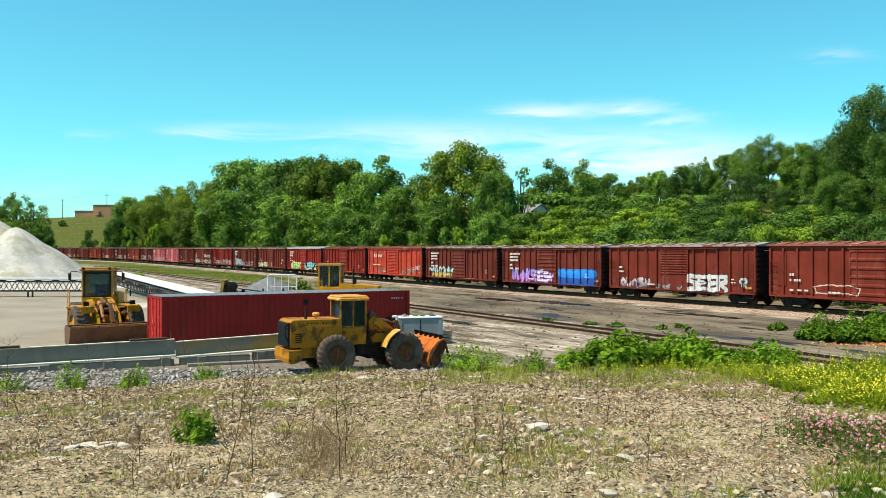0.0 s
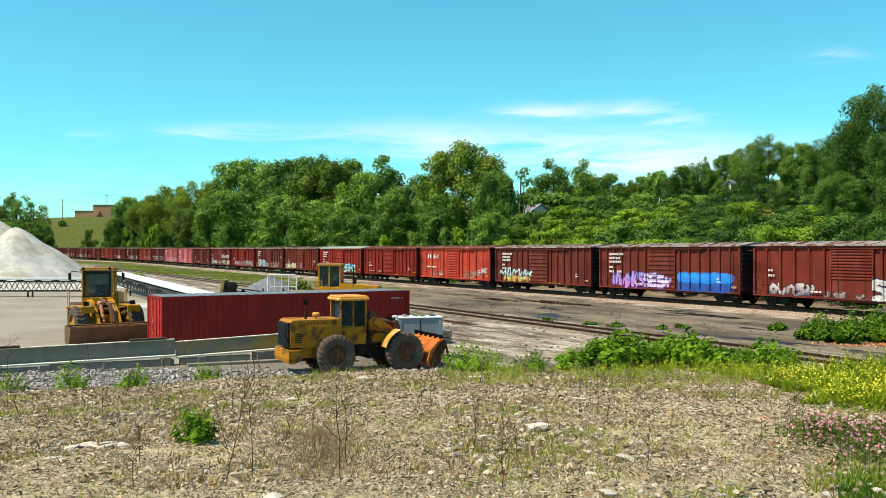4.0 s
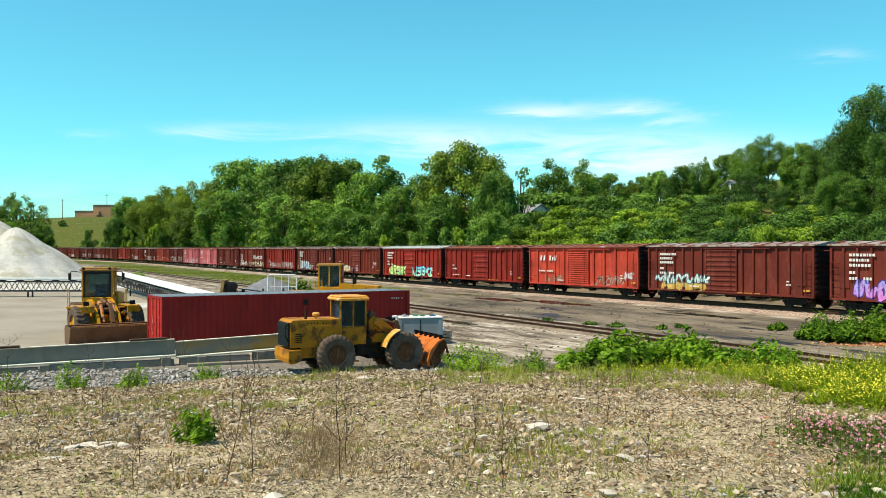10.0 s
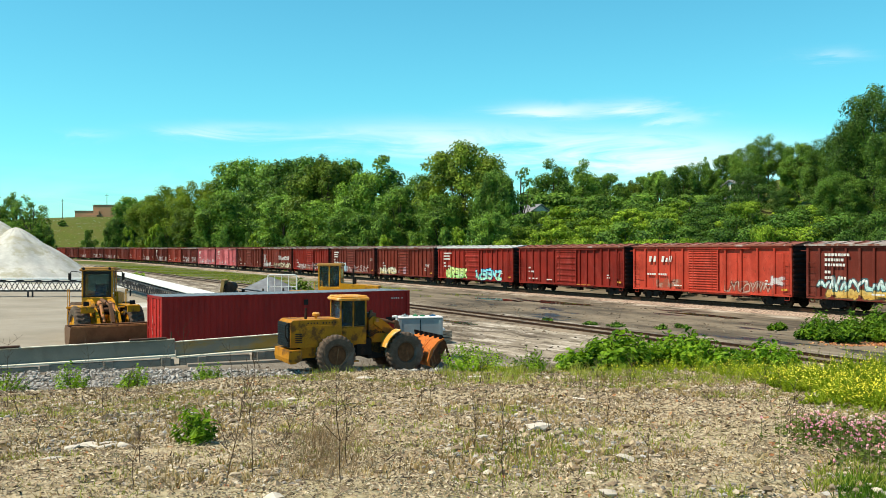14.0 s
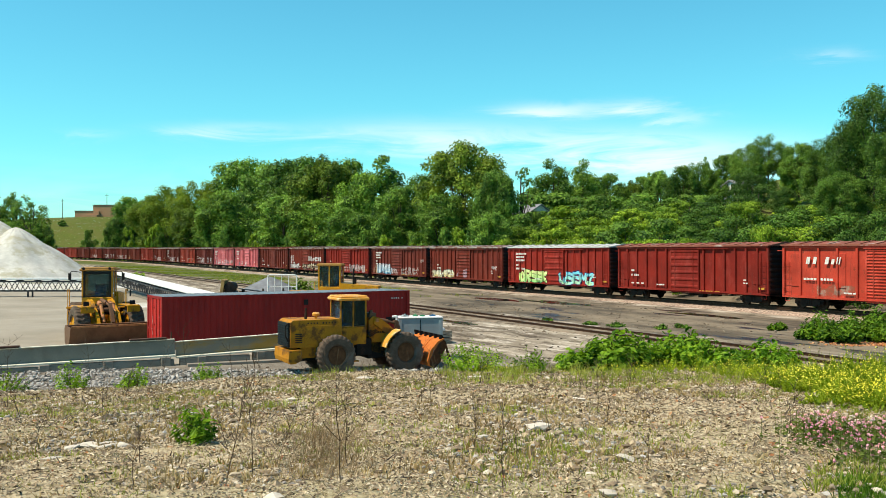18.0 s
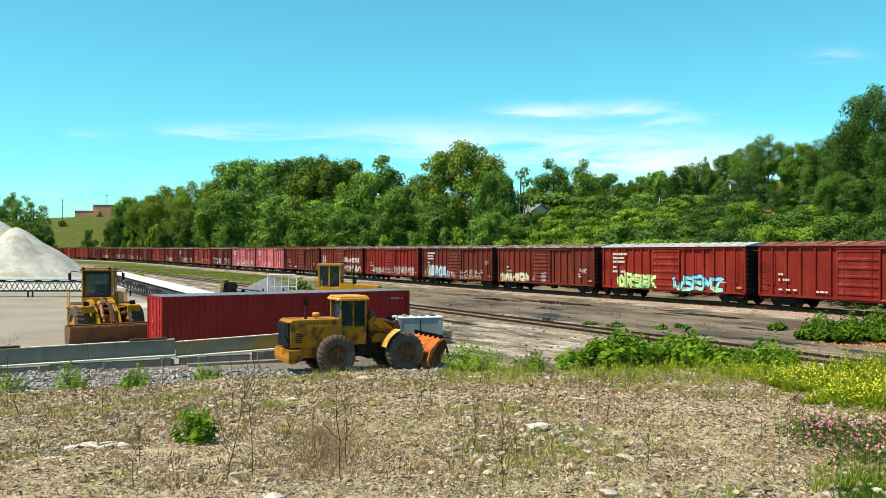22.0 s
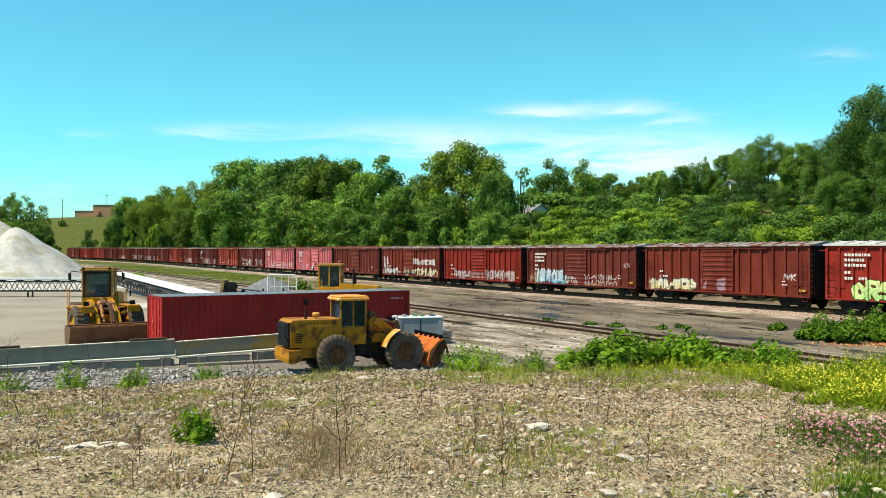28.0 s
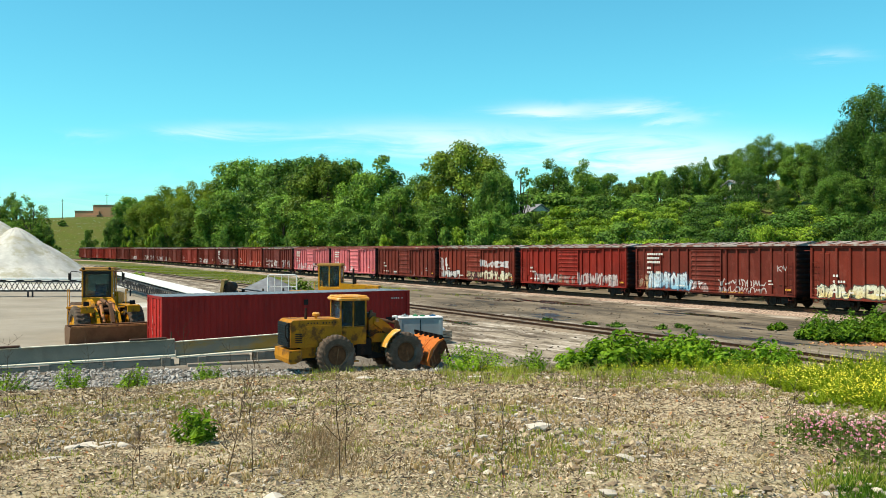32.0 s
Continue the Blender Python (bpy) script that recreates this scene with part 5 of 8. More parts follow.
    # loader tower, arms, cylinders
    for y in (-0.42, 0.34):
        part("tower_plate", prism(bmesh.new(), [(1.5, 0.75), (1.42, 1.8), (1.62, 1.96), (1.85, 1.9), (2.35, 1.45), (2.9, 1.1), (2.9, 0.6), (2.2, 0.5)], y, y + 0.08), YELLOW_OLD, c)
        part("lift_arm", prism(bmesh.new(), [(1.6, 1.70), (1.62, 1.9), (1.9, 1.86), (2.55, 1.36), (3.1, 0.78), (3.56, 0.52), (3.5, 0.32), (2.95, 0.42), (2.35, 1.14)], y - 0.12, y - 0.04), YELLOW_OLD, c)
        b2 = tube(bmesh.new(), (1.75, y + 0.2, 1.05), (2.35, y + 0.2, 1.12), 0.07)
        part("lift_cylinder", tube(b2, (2.35, y + 0.2, 1.12), (2.75, y + 0.2, 1.16), 0.04), STEEL_DARK, c)
    b2 = tube(bmesh.new(), (1.65, 0, 1.85), (2.35, 0, 1.72), 0.085)
    part("tilt_cylinder", tube(b2, (2.35, 0, 1.72), (2.8, 0, 1.62), 0.05), BROWN_STEEL, c)
    part("tilt_lever", prism(bmesh.new(), [(2.6, 1.75), (2.75, 1.75), (3.0, 0.9), (2.85, 0.85)], -0.09, 0.09), BROWN_STEEL, c)
    for x, z, r in ((1.72, 1.82, 0.07), (2.5, 1.28, 0.06), (3.5, 0.42, 0.06)):
        part("pivot_pin", tube(bmesh.new(), (x, -0.58, z), (x, 0.5, z), r, n=12), COPPER_DIRT, c, "worn pivot pin")
    part("valve_block", boxes((1.5, 1.78, -0.3, 0.2, 1.9, 2.06), (1.56, 1.66, -0.2, -0.1, 2.04, 2.16), (1.68, 1.76, 0.0, 0.1, 2.04, 2.14), bevel=0.015), BROWN_STEEL, c, "greasy brown valve block")
    part("unit_marks", boxes(*[(1.78 + k * 0.09, 1.84 + k * 0.09, -0.43, -0.418, 1.34, 1.42) for k in range(4)]), BLACK_PAINT, c, "small dark unit marks")
    # bucket tipped forward: a long curved back plate, its toothed lip high, open ribs in front
    w = 1.22
    shell = [(3.44, 0.34), (3.52, 0.16), (3.72, 0.10), (3.78, 0.15), (3.60, 0.24), (3.56, 0.38), (3.68, 0.70), (3.92, 0.97), (4.13, 1.09), (4.11, 1.15), (3.86, 1.03), (3.58, 0.74)]
    bucket = part("bucket", prism(bmesh.new(), shell, -w, w), RUST_ORANGE, c, "rusty orange bucket tipped forward")
    for y in (-w - 0.03, w):
        part("bucket_cheek", prism(bmesh.new(), [(3.54, 0.16), (3.72, 0.10), (3.96, 0.30), (4.16, 0.78), (4.12, 1.10), (3.90, 0.98), (3.66, 0.66), (3.52, 0.36)], y, y + 0.03), RUST_SHADED, bucket, "rusted cheek plate, darkened for shadow")
        part("cheek_rib", prism(bmesh.new(), [(4.10, 1.06), (4.17, 1.02), (4.46, 0.12), (4.38, 0.10)], y - 0.02, y + 0.05), RUST_SHADED, bucket)
    for y in (-0.55, 0.5):
        part("back_rib", prism(bmesh.new(), [(3.43, 0.36), (3.57, 0.76), (3.85, 1.05), (4.08, 1.16), (3.85, 1.06), (3.55, 0.76), (3.42, 0.37)], y - 0.02, y + 0.02), RUST_ORANGE, bucket)
    for k in range(6):
        y = -w + 0.12 + k * (2 * w - 0.24) / 5
        part("tooth", prism(bmesh.new(), [(4.00, 1.10), (4.14, 1.14), (4.08, 1.26), (3.94, 1.28)], y - 0.06, y + 0.06), STEEL_DARK, bucket)


def big_loader(m, label, facing=True, steer=0.0):
    """A big loader with its front frame swung by steer degrees round the middle joint."""
    swing = pose(1.55, 0, 0, 0, 0, steer) @ pose(-1.55, 0, 0)
    c = thing("wheel_loader", m, label, "wheel loader", "wheel loaders in the yard")
    for x in (0.0, 3.1):
        for y in (-1.24, 1.24):
            put_wheel(c, x, y, 0.88, 0.68, False)
        part("axle", tube(bmesh.new(), (x, -1.0, 0.78), (x, 1.0, 0.78), 0.2), YELLOW_NEW, c)
    part("frame", boxes((-1.6, 1.4, -0.55, 0.55, 0.6, 1.2), (1.2, 2.0, -0.35, 0.35, 0.6, 1.1), (1.9, 3.5, -0.5, 0.5, 0.55, 1.2), bevel=0.02), YELLOW_NEW, c)
    part("counterweight", boxes((-2.2, -1.4, -1.2, 1.2, 0.6, 1.25), bevel=0.06), YELLOW_NEW, c)
    part("hood", prism(bmesh.new(), [(-2.1, 1.2), (-2.0, 2.05), (0.4, 2.25), (0.4, 1.2)], -0.8, 0.8), YELLOW_NEW, c)
    part("exhaust", tube(bmesh.new(), (-0.4, 0.25, 2.1), (-0.4, 0.25, 3.15), 0.06), BLACK_PAINT, c, "black exhaust stack")
    part("air_cleaner", tube(bmesh.new(), (-0.4, -0.3, 2.1), (-0.4, -0.3, 2.55), 0.12), BLACK_PAINT, c)
    cab_parts(c, 0.35, 1.75, 0.72, 1.25, 2.02, 3.3, YELLOW_NEW, TAN_ROOF, 0.09, 0.09)
    part("window_seal", boxes((1.752, 1.766, -0.64, -0.56, 2.04, 3.28), (1.752, 1.766, 0.56, 0.64, 2.04, 3.28), (1.752, 1.766, -0.56, 0.56, 3.16, 3.28), (1.752, 1.766, -0.56, 0.56, 2.04, 2.10)), BLACK_PAINT, c)
    for y in (-1.05, 1.05):
        part("fender", boxes((2.35, 3.85, y - 0.3, y + 0.3, 1.66, 1.72), (3.8, 3.86, y - 0.3, y + 0.3, 1.4, 1.7), bevel=0.015), YELLOW_NEW, c)
        part("platform", boxes((0.0, 1.9, y - 0.35, y + 0.25, 1.5, 1.58), bevel=0.01), YELLOW_NEW, c)
        s = 1 if y > 0 else -1
        bm = bmesh.new()
        for zz in (0.55, 0.85, 1.15, 1.45):
            tube(bm, (1.4, y + s * 0.28, zz), (1.85, y + s * 0.28, zz), 0.022, n=6)
        for xx in (1.4, 1.85):
            tube(bm, (xx, y + s * 0.28, 0.5), (xx, y + s * 0.28, 2.4), 0.022, n=6)
        pipe(bm, [(1.4, y + s * .28, 2.4), (1.85, y + s * .28, 2.4)], 0.022, 6)
        part("handrail_ladder", bm, YELLOW_NEW, c, "yellow ladder with handrails")
        bm = bmesh.new()
        pipe(bm, [(1.78, s * 0.75, 3.25), (1.95, s * 1.12, 3.3), (1.95, s * 1.22, 3.2)], 0.02, 6)
        arm = part("mirror_arm", bm, STEEL_DARK, c)
        part("mirror", boxes((1.93, 1.97, min(s * 1.15, s * 1.29), max(s * 1.15, s * 1.29), 2.86, 3.2), bevel=0.01), STEEL_DARK, arm)
        part("lamp", tube(bmesh.new(), (1.86, s * 0.6, 3.42), (1.94, s * 0.6, 3.42), 0.07), BLACK_PAINT, c, "round work lamp")
        part("headlight", boxes((3.86, 3.9, y - 0.2, y + 0.05, 1.75, 1.95), bevel=0.01), BLACK_PAINT, c)
    for y in (-0.52, 0.44):
        if not facing:
            part("tower_plate", prism(bmesh.new(), [(2.0, 0.7), (1.95, 1.3), (2.6, 1.25), (3.4, 1.0), (3.4, 0.6)], y, y + 0.08), YELLOW_NEW, c)
            part("lift_arm", prism(bmesh.new(), [(2.1, 1.15), (2.9, 1.25), (3.9, 1.0), (4.5, 0.4), (4.3, 0.3), (3.6, 0.8)], y - 0.16, y - 0.04), YELLOW_NEW, c)
            continue
        part("tower_plate", prism(bmesh.new(), [(2.0, 0.9), (1.95, 1.85), (2.2, 1.98), (2.6, 1.85), (3.4, 1.25), (3.4, 0.7)], y, y + 0.08), YELLOW_NEW, c)
        part("lift_arm", prism(bmesh.new(), [(2.1, 1.72), (2.2, 1.96), (2.9, 1.92), (3.9, 1.34), (4.55, 0.5), (4.5, 0.25), (4.25, 0.3), (3.6, 1.15)], y - 0.16, y - 0.04), YELLOW_NEW, c)
        part("lift_cylinder", tube(tube(bmesh.new(), (2.3, y + 0.2, 1.2), (3.2, y + 0.2, 1.3), 0.09), (3.2, y + 0.2, 1.3), (3.7, y + 0.2, 1.4), 0.05), YELLOW_NEW, c)
    if not facing:
        return c
    part("tilt_cylinder", tube(tube(bmesh.new(), (2.2, 0, 1.9), (3.1, 0, 1.8), 0.1), (3.1, 0, 1.8), (3.7, 0, 1.7), 0.055), BROWN_STEEL, c)
    part("tilt_lever", prism(bmesh.new(), [(3.55, 1.85), (3.75, 1.85), (4.3, 1.0), (4.1, 0.9)], -0.07, 0.07), BROWN_STEEL, c)
    if facing:
        w = 2.12
        clutter = bmesh.new()
        for k in range(6):
            pipe(clutter, [(2.1, -0.3 + k * 0.12, 1.3), (2.5 + 0.05 * k, -0.34 + k * 0.13, 1.75 + 0.06 * (k % 3)), (3.1, -0.3 + k * 0.12, 1.45)], 0.025, 5)
        part("hose", clutter, BLACK_PAINT, c, "black hydraulic hoses")
        for y in (-0.24, 0.22):
            part("tilt_link", tube(tube(bmesh.new(), (2.7, y, 1.8), (3.2, y * 1.2, 1.72), 0.12), (3.2, y * 1.2, 1.72), (4.0, y * 1.5, 0.95), 0.085), COPPER_DIRT, c, "rust-brown tilt link")
        part("cross_tube", tube(bmesh.new(), (3.3, -0.55, 1.5), (3.3, 0.55, 1.5), 0.11), BROWN_STEEL, c)
        part("pivot_block", boxes((2.6, 3.0, -0.3, 0.3, 1.25, 1.7), bevel=0.04), STEEL_DARK, c, "greasy dark pivot block")
        shell = [(4.28, 0.30), (4.36, 0.12), (4.6, 0.03), (5.05, 0.05), (5.38, 0.88), (5.33, 0.9), (5.0, 0.13), (4.62, 0.11), (4.45, 0.18), (4.38, 0.32), (4.34, 0.8), (4.4, 0.93), (4.34, 0.95), (4.26, 0.8)]
        bucket = part("bucket", prism(bmesh.new(), shell, -w, w), BROWN_STEEL, c, "wide worn brown bucket lowered to the ground")
        for y in (-w - 0.04, w):
            part("bucket_cheek", prism(bmesh.new(), [(4.3, 0.25), (4.6, 0.02), (5.06, 0.04), (5.38, 0.88), (4.4, 0.95), (4.27, 0.8)], y, y + 0.04), BROWN_STEEL, bucket)
        part("cutting_edge", boxes((5.32, 5.40, -w, w, 0.86, 0.95), bevel=0.01), COPPER_DIRT, bucket)
    turn_front(c, swing)
    return c


FRONT = ("tower_plate", "lift_arm", "lift_cylinder", "tilt_cylinder", "tilt_link", "tilt_lever", "fender", "headlight", "bucket", "hose", "cross_tube", "pivot_block")


def turn_front(c, swing):
    for o in list(c.children):
        kind = o.name.split(".")[0]
        if kind in FRONT or (kind in ("wheel",) and o.matrix_basis.translation.x > 2):
            o.matrix_basis = swing @ o.matrix_basis


old_loader()
big_loader(pose(-17.15, 46.6, YARD, 0, 0, -78), "large yellow wheel loader with its worn brown bucket down", True, 23)
big_loader(pose(-6.0, 58.2, YARD, 0, 0, 178), "yellow wheel loader parked behind the red container", False)


# ---------------------------------------------------------------- container, girders, tank
def build_container():
    p0, p1 = Vector((-12.0, 39.5)), Vector((-1.66, 45.96))
    ang = math.degrees(math.atan2(p1.y - p0.y, p1.x - p0.x))
    L, W, H = 12.19, 2.44, 2.59
    c = thing("shipping_container", pose(p0.x, p0.y, YARD - 0.27, 0, 0, ang), "dark red corrugated shipping container with a grey roof, on the lot", "container")
    bm = bmesh.new()
    n = 44
    for y, sgn in ((0.04, 1), (W - 0.04, -1)):
        prev = None
        for k in range(n * 4 + 1):
            ph = k % 4
            x = 0.12 + (L - 0.24) * k / (n * 4)
            d = 0.0 if ph in (0, 1) else 0.036
            a, b = bm.verts.new((x, y + sgn * d, 0.14)), bm.verts.new((x, y + sgn * d, H - 0.1))
            if prev:
                bm.faces.new((prev[0], a, b, prev[1]) if sgn > 0 else (a, prev[0], prev[1], b))
            prev = (a, b)
    part("side_wall", bm, CONTAINER_RED, c, "dark red corrugated side")
    bm = boxes((0, L, 0, 0.1, 0, 0.15), (0, L, W - 0.1, W, 0, 0.15), (0, L, 0, 0.08, H - 0.1, H - 0.005), (0, L, W - 0.08, W, H - 0.1, H - 0.005))
    for x in (0, L - 0.15):
        for y in (0, W - 0.15):
            box(bm, x - 0.002, x + 0.152, y - 0.002, y + 0.152, 0, H - 0.004)
        box(bm, x, x + 0.15, 0.1, W - 0.1, 0, 0.15)
        box(bm, x, x + 0.15, 0.1, W - 0.1, H - 0.12, H - 0.006)
    part("corner_frame", bm, CONTAINER_RED, c)
    roof = bmesh.new()
    for k in range(30):
        x = 0.1 + (L - 0.2) * k / 30
        box(roof, x, x + (L - 0.2) / 30 * 0.6, 0.09, W - 0.09, H - 0.05, H + 0.012)
    box(roof, 0.05, L - 0.05, 0.02, W - 0.02, H - 0.06, H)
    part("roof", roof, CONTAINER_TOP, c, "grey weathered roof sheet")
    for y in (0.15, W / 2 + 0.01):
        d = part("door", boxes((0.02, 0.06, y, y + W / 2 - 0.17, 0.16, H - 0.13), bevel=0.005), DOOR_SUNLIT, c, "container end door, sunlight put into its brighter red")
        for u in (0.28, 0.78):
            part("lock_rod", tube(bmesh.new(), (-0.01, y + u, 0.1), (-0.01, y + u, H - 0.1), 0.022, n=8), RED_HIGHLIGHT, d)
            part("handle", boxes((-0.04, 0.0, y + u - 0.02, y + u + 0.22, 1.1, 1.15), bevel=0.005), RED_HIGHLIGHT, d)
        for zz in (0.55, 1.3, 2.05):
            part("hinge", boxes((0.0, 0.03, y + 0.02, y + 0.2, zz, zz + 0.06)), CONTAINER_RED, d)
    part("end_panel", boxes((L - 0.06, L - 0.02, 0.1, W - 0.1, 0.15, H - 0.12)), CONTAINER_RED, c)
    bm = bmesh.new()
    bars(bm, L - 1.0, H - 0.40, [[.05, .05, .05, .05, -.02, .04]], 0.065, 0.085, 0.022)
    part("code_marks", bm, LETTER_WHITE, c, "small white code marks")
    part("dark_patch", boxes((L - 1.3, L - 0.8, 0.015, 0.038, 1.0, 1.3), (6.55, 6.75, 0.015, 0.038, H - 0.55, H - 0.3)), BLACK_PAINT, c, "dark square patches")


build_container()


def girder(p, q, h, label, flange=0.17, web=None):
    """A long steel girder standing on its bottom flange, tilted a little with its blocks."""
    web = web or GIRDER_GREEN
    a, b = Vector(p), Vector(q)
    L = (b - a).length
    m = Matrix.Translation(a) @ pose(0, 0, 0, 0, -math.degrees(math.asin((b.z - a.z) / L)), math.degrees(math.atan2(b.y - a.y, b.x - a.x)))
    g = thing("steel_girder", m, label, "girder", "girders along the lot edge")
    part("web", boxes((0, L, -0.012, 0.012, 0.03, h - 0.02)), web, g, "grey-green painted web plate")
    part("top_flange", boxes((0, L, -flange / 2, flange / 2, h - 0.03, h), bevel=0.004), GIRDER_LIT, g, "cream top flange, brightened for sunlight")
    part("bottom_flange", boxes((0, L, -flange * 2.0, flange, 0, 0.06), bevel=0.006), GIRDER_LIT, g, "cream bottom flange, brightened for sunlight")
    for k in range(1, int(L / 2.4) + 1):
        part("stiffener", boxes((k * 2.4 - 0.008, k * 2.4 + 0.008, -flange * 0.3, -0.012, 0.05, h - 0.03)), web, g)
    return g


def on(x, y, dz=0.0):
    return (x, y, land_at(x, y) + dz)


G0, G1 = Vector((-15.75, 32.0, 0)), Vector((-5.6, 36.3, 0))
gd = (G1 - G0).normalized()
GIRDER_STAINED = mat("ochre_streaked_girder_paint", (0.21, 0.20, 0.165), 0.25, 0.9, 18, 0.75, 0, 0.15, (0.30, 0.19, 0.05), 0.48, 0.5, (0.5, 1, 1.6))
PLANK_RUST = mat("rusty_plank", (0.10, 0.052, 0.032), 0.4, 2, 24, 0.85, 0, 0.3, (0.05, 0.03, 0.022), 0.55, 2)
SPANS = ((-3.0, 6.26, 0.63, -0.19, 0.0, GIRDER_GREEN), (6.29, 11.4, 0.60, -0.07, 0.13, GIRDER_STAINED))
for s0, s1, hh, za, zb, mt in SPANS:
    a, b = G0 + gd * s0, G0 + gd * s1
    girder((a.x, a.y, za), (b.x, b.y, zb), hh, "long grey-green steel girder with cream, sunlit-coloured flanges, lying along the lot", 0.17, mt)
heading = math.degrees(math.atan2(gd.y, gd.x))
for s in (-2.8, -0.6, 1.8, 3.9, 5.9, 7.2, 9.4, 11.1):
    p = G0 + gd * s
    s0, s1, hh, za, zb, mt = SPANS[0 if s < 6.2 else 1]
    single("timber_block", boxes((-0.16, 0.16, -0.4, 0.12, -0.2, za + (zb - za) * (s - s0) / (s1 - s0) + 0.34), bevel=0.02), TIMBER_GREY,
           pose(p.x, p.y, -0.34, 0, 0, heading), "grey weathered timber block under a girder", "timber block", "timber blocks under the girders")
# rusty planks left lying on the first girder's top flange
for s0, s1 in ((-1.2, 1.0), (4.65, 5.95)):
    p = G0 + gd * s0
    z = -0.19 + 0.19 * (s0 + 3.0) / 9.26 + 0.63
    single("plank", boxes((0, s1 - s0, -0.12, 0.14, 0.002, 0.07), bevel=0.01), PLANK_RUST, pose(p.x, p.y, z, 0, -1.17, heading), "rusty brown plank lying on a girder", "plank", "planks on the girders")
single("stake", tube(bmesh.new(), (0, 0, -0.6), (0.06, 0, 0.62), 0.03, 0.025, 6), PLANK_RUST, pose(*(G0 + gd * 6.1 + Vector((-0.1, 0.25, 0.25)))), "short rusty stake beside the girders", "stake")
# low timbers in front of the girders
n_sill = Vector((gd.y, -gd.x, 0))
for s0, s1, hh, off, mt in ((-3.0, 1.6, 0.17, 0.20, TIMBER_GREY), (1.7, 6.2, 0.24, 0.20, TIMBER_GREY), (6.4, 9.0, 0.28, 0.20, TIMBER_GREY), (9.1, 11.4, 0.36, 0.20, TIMBER_GREY), (6.6, 11.6, 0.12, 0.8, TIMBER_GREY)):
    a, b = G0 + gd * s0 + n_sill * off, G0 + gd * s1 + n_sill * off
    single("timber_sill", boxes((0, (b - a).length, -0.13, 0.13, -0.12, hh), bevel=0.02), mt,
           pose(a.x, a.y, -0.34, 0, 0, heading), "long weathered timber lying in gravel before the girders", "timber", "timbers before the girders")


def build_tank():
    c = thing("generator_box", pose(-1.72, 36.0, land_at(-1, 36) - 0.03, 0, 0, 10) @ Matrix.Diagonal((1.18, 1, 1.15, 1)), "white-topped grey steel equipment box behind the old loader", "equipment box")
    part("body", boxes((0, 1.45, 0, 0.95, 0.1, 1.42), bevel=0.02), GREY_TANK, c)
    part("lid", boxes((-0.03, 1.48, -0.03, 0.98, 1.42, 1.46), bevel=0.012), WHITE_SHEET, c, "white lid")
    part("corner_post", boxes((1.34, 1.47, -0.02, 0.1, 0.1, 1.42), bevel=0.01), GREY_TANK, c)
    part("corner_post", boxes((-0.02, 0.1, -0.02, 0.1, 0.1, 1.42), bevel=0.01), GREY_TANK, c)
    part("panel_seam", boxes((0.7, 0.73, -0.012, 0.002, 0.15, 1.38)), BLACK_GRILLE, c)
    part("skid", boxes((0.0, 1.45, 0.1, 0.3, 0, 0.1), (0.0, 1.45, 0.7, 0.9, 0, 0.1)), STEEL_DARK, c)
    part("guard_pipe", pipe(bmesh.new(), [(-0.25, -0.3, 1.5), (-0.1, -0.35, 1.52), (-0.1, -0.35, 0.9), (0.35, -0.35, 0.92), (0.5, -0.35, 0.75), (0.5, -0.35, 0.1)], 0.045, 8), WHITE_PIPE, c, "bent white guard pipe")
    for k, (x, y, s) in enumerate(((-1.2, 42.3, 0.40), (-0.75, 42.9, 0.34), (-0.2, 42.5, 0.30), (-0.45, 43.4, 0.34))):
        bm = bmesh.new()
        bmesh.ops.create_icosphere(bm, subdivisions=2, radius=s)
        for v in bm.verts:
            v.co *= 1 + 0.35 * noise.noise(v.co * 2.3 + Vector((k, 0, 0)))
            v.co.z = max(v.co.z * (0.45 + 0.3 * noise.noise(v.co * 4)), -s * 0.3)
        single("tarp_bundle", bm, BLUE_SCRAP if k % 2 else WHITE_SHEET, pose(x, y, YARD + s * 0.32 + 0.6, 0, 0, k * 40), "crumpled blue or white tarp bundle on pallets", "tarp bundle", "tarp bundles", smooth=True)
    for k, (u, v, s, mt) in enumerate(((0.25, 0.5, 0.10, GREY_TANK), (0.62, 0.62, 0.09, GREEN_SCRAP), (0.84, 0.5, 0.07, GREEN_SCRAP), (1.2, 0.5, 0.09, BLUE_SCRAP))):
        single("loose_fitting", prism(prism(bmesh.new(), [(-s * 1.5, 0), (s * 1.6, 0), (s * 0.9, s * 0.55), (-s * 0.7, s * 0.7)], -s, s * 0.8), [(-s * 0.3, s * 0.5), (s * 0.4, s * 0.45), (s * 0.2, s * 1.1)], -s * 0.3, s * 0.2), mt,
               pose(-1.72, 36.0, land_at(-1, 36) - 0.03, 0, 0, 10) @ pose(u * 1.18, v, 1.682, 0, 0, 20 + 50 * k), "small loose fitting lying on the equipment box", "machine part", "loose fittings on the equipment box")
    p = thing("pallet_stack", pose(-0.7, 42.8, YARD, 0, 0, 20), "stack of grey wooden pallets behind the equipment box", "pallets")
    for k in range(4):
        for u in range(5):
            part("board", boxes((-0.9 + u * 0.4, -0.62 + u * 0.4, -0.6, 0.6, k * 0.16 + 0.1, k * 0.16 + 0.125)), TIMBER_GREY, p)
        for y in (-0.55, 0, 0.5):
            part("runner", boxes((-0.9, 1.0, y, y + 0.06, k * 0.16, k * 0.16 + 0.1)), TIMBER_GREY, p)


build_tank()


